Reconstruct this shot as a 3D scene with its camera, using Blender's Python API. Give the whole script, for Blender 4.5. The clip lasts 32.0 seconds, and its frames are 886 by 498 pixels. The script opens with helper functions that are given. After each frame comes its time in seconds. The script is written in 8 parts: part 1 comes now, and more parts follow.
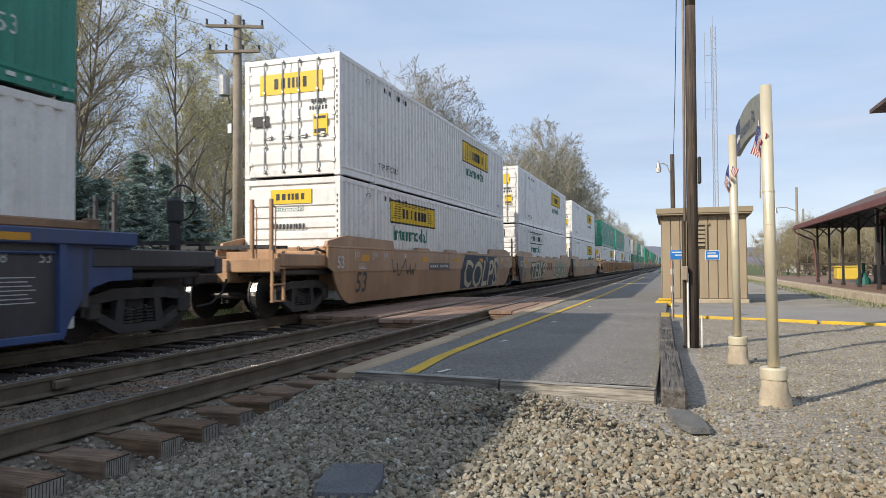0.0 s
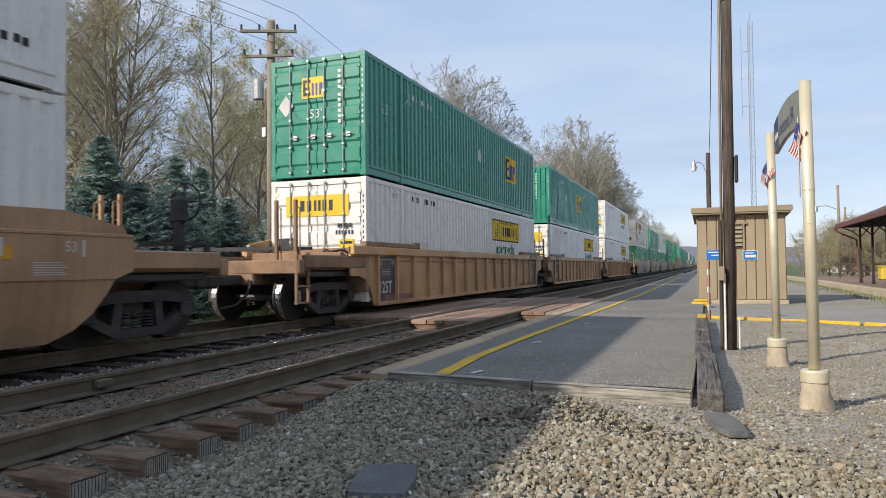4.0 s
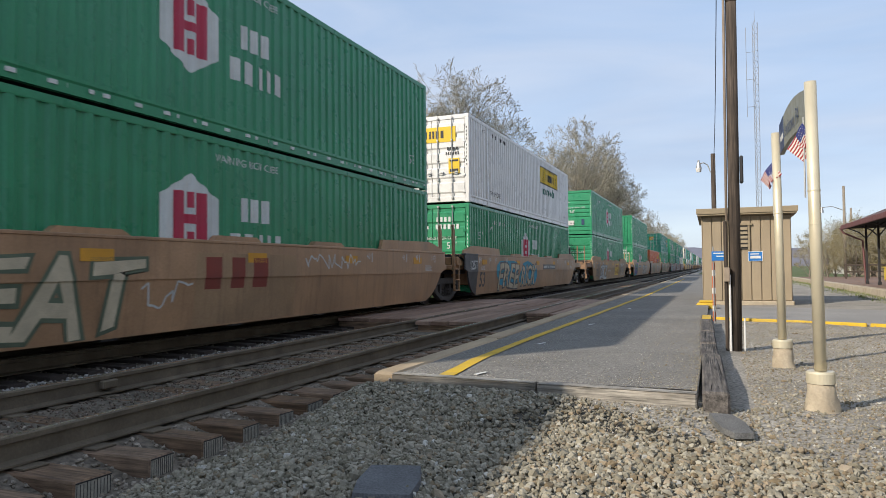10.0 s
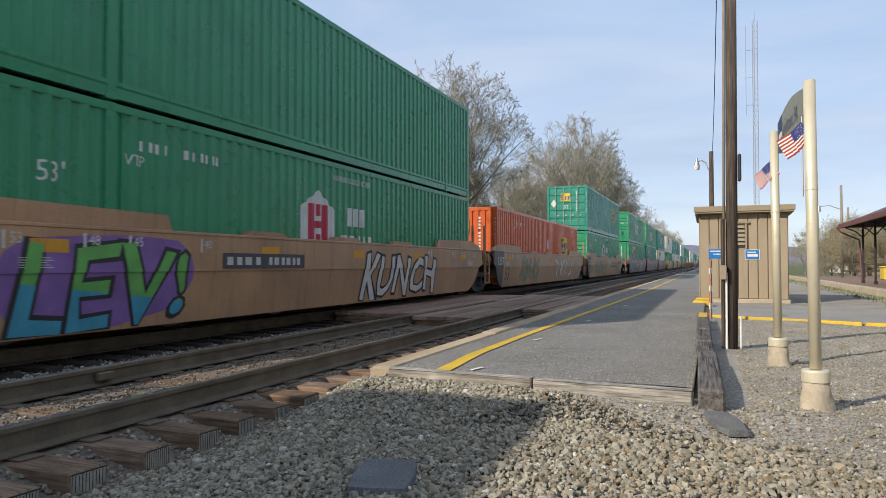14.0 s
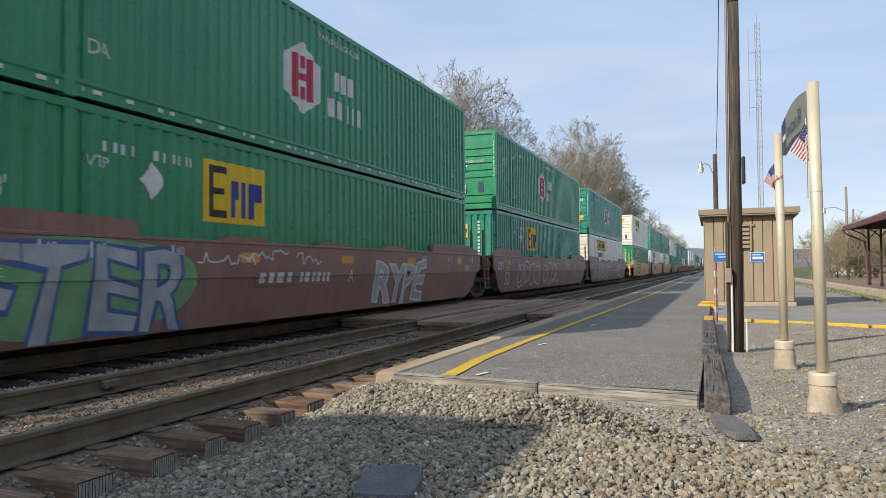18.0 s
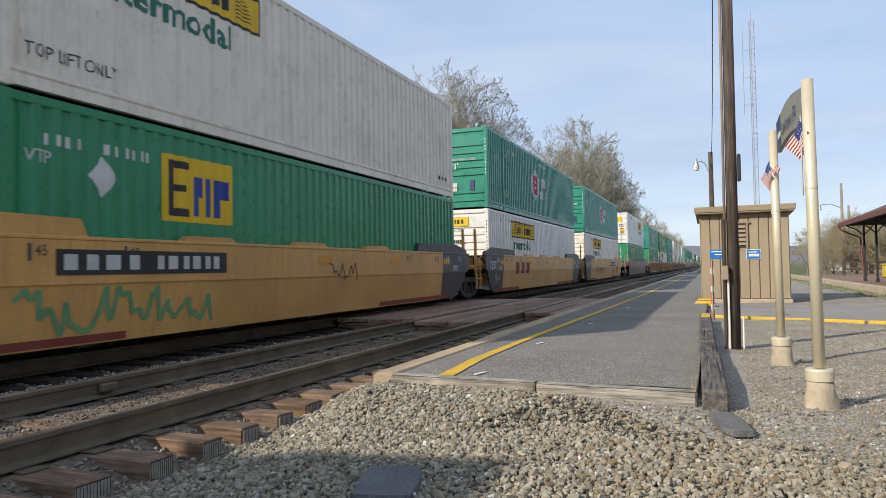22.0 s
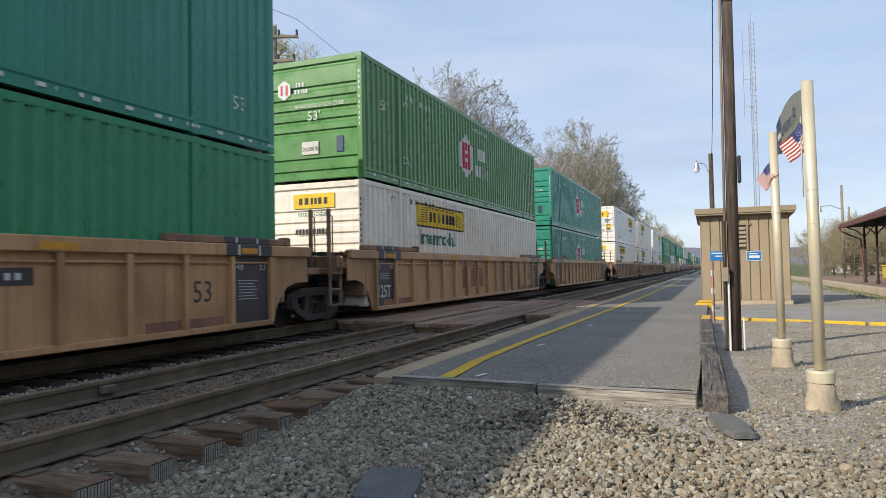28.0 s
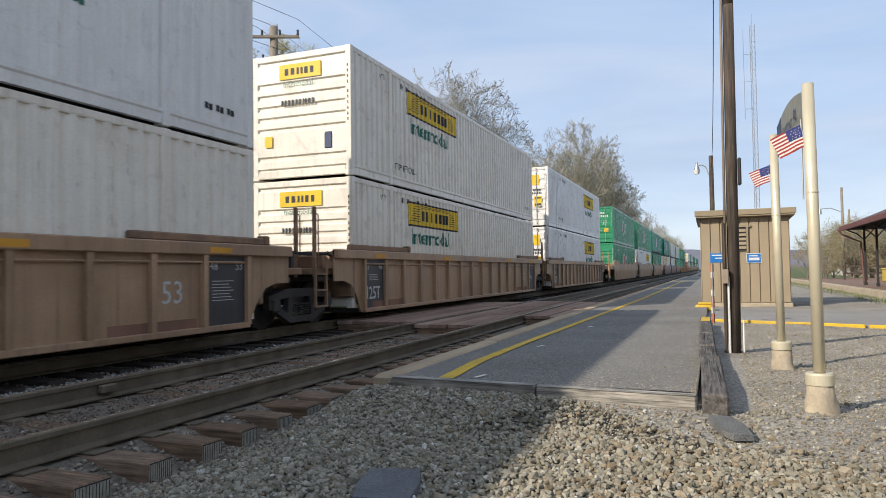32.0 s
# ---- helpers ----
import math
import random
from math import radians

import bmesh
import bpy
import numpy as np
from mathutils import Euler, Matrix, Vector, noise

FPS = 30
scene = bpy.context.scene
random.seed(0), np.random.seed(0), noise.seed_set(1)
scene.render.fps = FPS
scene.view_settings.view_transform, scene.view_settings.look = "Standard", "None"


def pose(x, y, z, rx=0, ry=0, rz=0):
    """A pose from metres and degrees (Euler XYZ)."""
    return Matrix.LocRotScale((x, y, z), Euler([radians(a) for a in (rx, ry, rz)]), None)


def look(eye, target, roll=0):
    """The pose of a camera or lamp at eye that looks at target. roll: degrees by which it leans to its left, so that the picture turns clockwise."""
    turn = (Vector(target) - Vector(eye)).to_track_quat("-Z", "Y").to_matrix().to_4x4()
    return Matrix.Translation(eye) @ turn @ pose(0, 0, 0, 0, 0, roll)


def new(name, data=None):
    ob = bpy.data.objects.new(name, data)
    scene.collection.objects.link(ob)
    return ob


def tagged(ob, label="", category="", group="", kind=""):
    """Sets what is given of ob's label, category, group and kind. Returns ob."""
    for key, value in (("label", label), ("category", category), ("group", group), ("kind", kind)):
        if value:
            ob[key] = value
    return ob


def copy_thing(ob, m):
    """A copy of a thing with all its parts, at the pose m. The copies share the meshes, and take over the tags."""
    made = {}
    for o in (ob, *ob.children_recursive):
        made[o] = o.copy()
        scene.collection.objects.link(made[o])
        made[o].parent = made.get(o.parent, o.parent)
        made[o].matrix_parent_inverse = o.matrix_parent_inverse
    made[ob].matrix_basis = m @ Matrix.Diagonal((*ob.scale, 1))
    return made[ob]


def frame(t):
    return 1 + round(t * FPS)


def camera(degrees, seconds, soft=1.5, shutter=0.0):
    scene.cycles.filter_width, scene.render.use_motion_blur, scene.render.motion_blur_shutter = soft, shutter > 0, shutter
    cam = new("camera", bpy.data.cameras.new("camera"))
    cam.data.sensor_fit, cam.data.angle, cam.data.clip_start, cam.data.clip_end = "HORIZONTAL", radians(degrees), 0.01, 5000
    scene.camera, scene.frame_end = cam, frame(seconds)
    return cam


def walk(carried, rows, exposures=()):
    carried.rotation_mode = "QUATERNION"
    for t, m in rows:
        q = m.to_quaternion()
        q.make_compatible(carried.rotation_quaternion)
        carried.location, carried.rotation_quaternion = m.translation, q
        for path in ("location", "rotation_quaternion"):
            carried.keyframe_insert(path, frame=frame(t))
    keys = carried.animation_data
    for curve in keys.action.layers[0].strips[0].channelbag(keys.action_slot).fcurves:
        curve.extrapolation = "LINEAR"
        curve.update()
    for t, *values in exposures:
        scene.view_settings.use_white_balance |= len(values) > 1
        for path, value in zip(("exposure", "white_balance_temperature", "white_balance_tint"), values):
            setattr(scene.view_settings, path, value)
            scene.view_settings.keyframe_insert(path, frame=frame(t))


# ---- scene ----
EYE = (0.0, 0.0, 1.02)
cam = camera(66.16, 32.0, 0.7, 0.08)
walk(cam, [
    (0.0, look(EYE, (-3.188, 9.475, 1.277), -0.42)),
    (0.5, look(EYE, (-3.266, 9.448, 1.291), -0.35)),
    (1.0, look(EYE, (-3.364, 9.413, 1.309), -0.28)),
    (1.5, look(EYE, (-3.419, 9.393, 1.313), -0.57)),
    (2.0, look(EYE, (-3.475, 9.373, 1.302), -0.48)),
    (2.5, look(EYE, (-3.527, 9.353, 1.299), -0.58)),
    (3.0, look(EYE, (-3.591, 9.329, 1.306), -0.38)),
    (3.5, look(EYE, (-3.610, 9.322, 1.286), -0.47)),
    (5.5, look(EYE, (-3.682, 9.292, 1.340), -0.74)),
    (6.0, look(EYE, (-3.688, 9.290, 1.329), -0.65)),
    (6.5, look(EYE, (-3.661, 9.301, 1.317), -0.37)),
    (7.0, look(EYE, (-3.576, 9.334, 1.309), -0.11)),
    (7.5, look(EYE, (-3.588, 9.330, 1.311), -0.04)),
    (8.0, look(EYE, (-3.634, 9.312, 1.303), -0.25)),
    (8.5, look(EYE, (-3.661, 9.301, 1.308), -0.49)),
    (9.0, look(EYE, (-3.671, 9.297, 1.313), -0.25)),
    (9.5, look(EYE, (-3.684, 9.292, 1.317), -0.47)),
    (10.0, look(EYE, (-3.689, 9.290, 1.314), -0.60)),
    (10.5, look(EYE, (-3.694, 9.288, 1.312), -0.54)),
    (11.0, look(EYE, (-3.679, 9.294, 1.300), -0.68)),
    (11.5, look(EYE, (-3.658, 9.303, 1.272), -0.71)),
    (12.0, look(EYE, (-3.525, 9.355, 1.282), -0.29)),
    (12.5, look(EYE, (-3.541, 9.347, 1.321), -0.11)),
    (13.0, look(EYE, (-3.551, 9.342, 1.369), -0.22)),
    (13.5, look(EYE, (-3.576, 9.334, 1.325), -0.15)),
    (14.0, look(EYE, (-3.656, 9.305, 1.243), -0.04)),
    (14.5, look(EYE, (-3.687, 9.293, 1.246), -0.23)),
    (16.5, look(EYE, (-3.722, 9.278, 1.267), -0.39)),
    (17.0, look(EYE, (-3.719, 9.279, 1.285), -0.43)),
    (17.5, look(EYE, (-3.711, 9.281, 1.304), -0.46)),
    (18.0, look(EYE, (-3.712, 9.281, 1.319), -0.50)),
    (18.5, look(EYE, (-3.707, 9.282, 1.345), -0.67)),
    (19.0, look(EYE, (-3.695, 9.287, 1.353), -0.71)),
    (19.5, look(EYE, (-3.695, 9.286, 1.368), -0.76)),
    (20.0, look(EYE, (-3.695, 9.285, 1.375), -0.76)),
    (20.5, look(EYE, (-3.701, 9.284, 1.355), -0.69)),
    (21.0, look(EYE, (-3.697, 9.286, 1.340), -0.73)),
    (21.5, look(EYE, (-3.684, 9.291, 1.326), -0.79)),
    (22.0, look(EYE, (-3.668, 9.298, 1.318), -1.03)),
    (22.5, look(EYE, (-3.661, 9.301, 1.323), -1.10)),
    (23.0, look(EYE, (-3.662, 9.300, 1.334), -1.01)),
    (23.5, look(EYE, (-3.664, 9.299, 1.336), -0.99)),
    (24.0, look(EYE, (-3.663, 9.299, 1.341), -0.93)),
    (24.5, look(EYE, (-3.664, 9.299, 1.354), -0.95)),
    (25.0, look(EYE, (-3.661, 9.299, 1.372), -1.07)),
    (25.5, look(EYE, (-3.663, 9.298, 1.384), -1.05)),
    (27.5, look(EYE, (-3.672, 9.295, 1.355), -1.04)),
    (28.0, look(EYE, (-3.672, 9.296, 1.346), -1.08)),
    (28.5, look(EYE, (-3.669, 9.297, 1.332), -1.07)),
    (29.0, look(EYE, (-3.666, 9.299, 1.326), -1.01)),
    (29.5, look(EYE, (-3.659, 9.302, 1.329), -1.01)),
    (30.0, look(EYE, (-3.657, 9.302, 1.339), -1.05)),
    (30.5, look(EYE, (-3.671, 9.296, 1.343), -0.88)),
    (31.0, look(EYE, (-3.672, 9.295, 1.357), -0.80)),
    (31.5, look(EYE, (-3.671, 9.296, 1.357), -0.81)),
    (32.0, look(EYE, (-3.671, 9.296, 1.357), -0.81)),
])

# ---- world, sun, exposure ----
SUN_WAY = Vector((1.0, 1.36, -1.0)).normalized()


def build_light():
    world = bpy.data.worlds.new("sky")
    scene.world = world
    world.use_nodes = True
    nt = world.node_tree
    bg = nt.nodes["Background"]
    sky = nt.nodes.new("ShaderNodeTexSky")
    sky.sky_type = "NISHITA"
    sky.sun_disc = False
    sky.sun_elevation = math.asin(-SUN_WAY.z)
    sky.sun_rotation = math.atan2(-SUN_WAY.x, -SUN_WAY.y)
    sky.air_density, sky.dust_density, sky.ozone_density = 1.0, 0.7, 1.6
    # thin high cloud
    tc = nt.nodes.new("ShaderNodeTexCoord")
    mp = nt.nodes.new("ShaderNodeMapping")
    mp.inputs["Scale"].default_value = (1.0, 1.0, 4.5)
    nz = nt.nodes.new("ShaderNodeTexNoise")
    nz.inputs["Scale"].default_value, nz.inputs["Detail"].default_value = 2.2, 6.0
    ramp = nt.nodes.new("ShaderNodeMapRange")
    ramp.inputs["From Min"].default_value, ramp.inputs["From Max"].default_value = 0.35, 0.75
    ramp.inputs["To Min"].default_value, ramp.inputs["To Max"].default_value = 0.82, 1.0
    mix = nt.nodes.new("ShaderNodeMix")
    mix.data_type = "RGBA"
    haze = nt.nodes.new("ShaderNodeMix")
    haze.data_type = "RGBA"
    thin, veil = [s for s in haze.inputs if s.type == "RGBA"]
    thin.default_value, veil.default_value = (1.58, 2.05, 2.85, 1), (2.2, 2.48, 3.02, 1)
    wisp = nt.nodes.new("ShaderNodeTexNoise")
    wisp.inputs["Scale"].default_value, wisp.inputs["Detail"].default_value, wisp.inputs["Distortion"].default_value = 1.6, 7.0, 0.6
    streaks = nt.nodes.new("ShaderNodeMapping")
    streaks.inputs["Scale"].default_value = (1.0, 1.6, 6.0)
    streaks.inputs["Rotation"].default_value = (0.0, 0.3, 0.5)
    nt.links.new(tc.outputs["Generated"], streaks.inputs["Vector"])
    nt.links.new(streaks.outputs["Vector"], wisp.inputs["Vector"])
    spread = nt.nodes.new("ShaderNodeMapRange")
    spread.inputs["From Min"].default_value, spread.inputs["From Max"].default_value = 0.35, 0.68
    nt.links.new(wisp.outputs["Fac"], spread.inputs["Value"])
    nt.links.new(spread.outputs["Result"], haze.inputs["Factor"])
    nt.links.new([s for s in haze.outputs if s.type == "RGBA"][0], [s for s in mix.inputs if s.type == "RGBA"][1])
    nt.links.new(tc.outputs["Generated"], mp.inputs["Vector"])
    nt.links.new(mp.outputs["Vector"], nz.inputs["Vector"])
    nt.links.new(nz.outputs["Fac"], ramp.inputs["Value"])
    nt.links.new(ramp.outputs["Result"], mix.inputs["Factor"])
    nt.links.new(sky.outputs["Color"], mix.inputs["A"])
    nt.links.new(mix.outputs["Result"], bg.inputs["Color"])
    bg.inputs["Strength"].default_value = 0.15
    lamp = bpy.data.lights.new("sun", "SUN")
    lamp.energy, lamp.angle, lamp.color = 2.8, radians(0.6), (1.0, 0.91, 0.78)
    sun = new("sun", lamp)
    sun.matrix_world = look((-30, -40, 40), Vector((-30, -40, 40)) + SUN_WAY)


build_light()
scene.view_settings.exposure = 0.9

# ---- materials ----
def material(name, color, rough=0.7, metal=0.0, vary=0.25, size=3.0, streak=0.0, dirt=(0.12, 0.1, 0.08), dirty=0.0, bump=0.0, grain=60.0,
             tint=0.0, second=None, spec=0.4, islands=False, speck=0.35, along=None):
    """Paint, stone, wood or metal: base colour with stains at a large and grain at a small scale, streaks that run down, fine relief."""
    m = bpy.data.materials.new(name)
    m.use_nodes = True
    nt = m.node_tree
    bsdf = nt.nodes["Principled BSDF"]
    bsdf.inputs["Metallic"].default_value = metal
    bsdf.inputs["Specular IOR Level"].default_value = spec
    tc = nt.nodes.new("ShaderNodeTexCoord")
    info = nt.nodes.new("ShaderNodeObjectInfo")
    off = nt.nodes.new("ShaderNodeVectorMath")
    off.operation = "ADD"
    far = nt.nodes.new("ShaderNodeMath")
    far.operation = "MULTIPLY"
    far.inputs[1].default_value = 37.0
    nt.links.new(info.outputs["Random"], far.inputs[0])
    nt.links.new(tc.outputs["Object"], off.inputs[0])
    nt.links.new(far.outputs[0], off.inputs[1])

    def noise_tex(scale, detail=4.0, squash=None):
        n = nt.nodes.new("ShaderNodeTexNoise")
        n.inputs["Scale"].default_value, n.inputs["Detail"].default_value = scale, detail
        n.inputs["Roughness"].default_value = 0.6
        if squash:
            mp = nt.nodes.new("ShaderNodeMapping")
            mp.inputs["Scale"].default_value = squash
            nt.links.new(off.outputs[0], mp.inputs["Vector"])
            nt.links.new(mp.outputs[0], n.inputs["Vector"])
        else:
            nt.links.new(off.outputs[0], n.inputs["Vector"])
        return n.outputs["Fac"]

    def ranged(src, a, b, c, d):
        r = nt.nodes.new("ShaderNodeMapRange")
        for k, val in zip(("From Min", "From Max", "To Min", "To Max"), (a, b, c, d)):
            r.inputs[k].default_value = val
        nt.links.new(src, r.inputs["Value"])
        return r.outputs["Result"]

    def mixed(fac, a, b, mode="MIX"):
        x = nt.nodes.new("ShaderNodeMix")
        x.data_type, x.blend_type = "RGBA", mode
        for key, val in (("Factor", fac), ("A", a), ("B", b)):
            sock = [s for s in x.inputs if s.name == key and s.type == ("VALUE" if key == "Factor" else "RGBA")][0]
            if isinstance(val, bpy.types.NodeSocket):
                nt.links.new(val, sock)
            else:
                sock.default_value = val if key == "Factor" else (*val, 1)
        return [s for s in x.outputs if s.type == "RGBA"][0]

    dark = tuple(c * (1 - vary) for c in color)
    light = tuple(min(1, c * (1 + vary * 0.6)) for c in color)
    col = mixed(ranged(noise_tex(size), 0.3, 0.7, 0, 1), dark, light)
    if second:
        col = mixed(ranged(noise_tex(size * 0.6, 5), 0.45, 0.62, 0, 1), col, second)
    col = mixed(ranged(noise_tex(grain, 4, along), 0.32, 0.68, 0.0, speck), col, tuple(c * (1 - min(0.85, vary + speck * 0.7)) for c in color))
    if dirty:
        col = mixed(ranged(noise_tex(size * 0.45, 6), 0.48, 0.75, 0, dirty), col, dirt)
    if streak:
        col = mixed(ranged(noise_tex(1.0, 5, (9, 9, 0.35)), 0.5, 0.8, 0, streak), col, dirt)
    if tint:
        hsv = nt.nodes.new("ShaderNodeHueSaturation")
        rnd = info.outputs["Random"]
        if islands:
            geo = nt.nodes.new("ShaderNodeNewGeometry")
            rnd = geo.outputs["Random Per Island"]
        nt.links.new(ranged(rnd, 0, 1, 1 - tint, 1 + tint), hsv.inputs["Value"])
        nt.links.new(ranged(rnd, 0, 1, 1 + tint * 0.4, 1 - tint * 0.4), hsv.inputs["Saturation"])
        nt.links.new(col, hsv.inputs["Color"])
        col = hsv.outputs["Color"]
    nt.links.new(col, bsdf.inputs["Base Color"])
    nt.links.new(ranged(noise_tex(size * 2), 0.3, 0.7, max(0.03, rough - 0.1), min(1, rough + 0.1)), bsdf.inputs["Roughness"])
    if bump:
        b = nt.nodes.new("ShaderNodeBump")
        b.inputs["Strength"].default_value, b.inputs["Distance"].default_value = bump, 0.01
        nt.links.new(noise_tex(grain * 0.7, 5, along), b.inputs["Height"])
        nt.links.new(b.outputs[0], bsdf.inputs["Normal"])
    return m


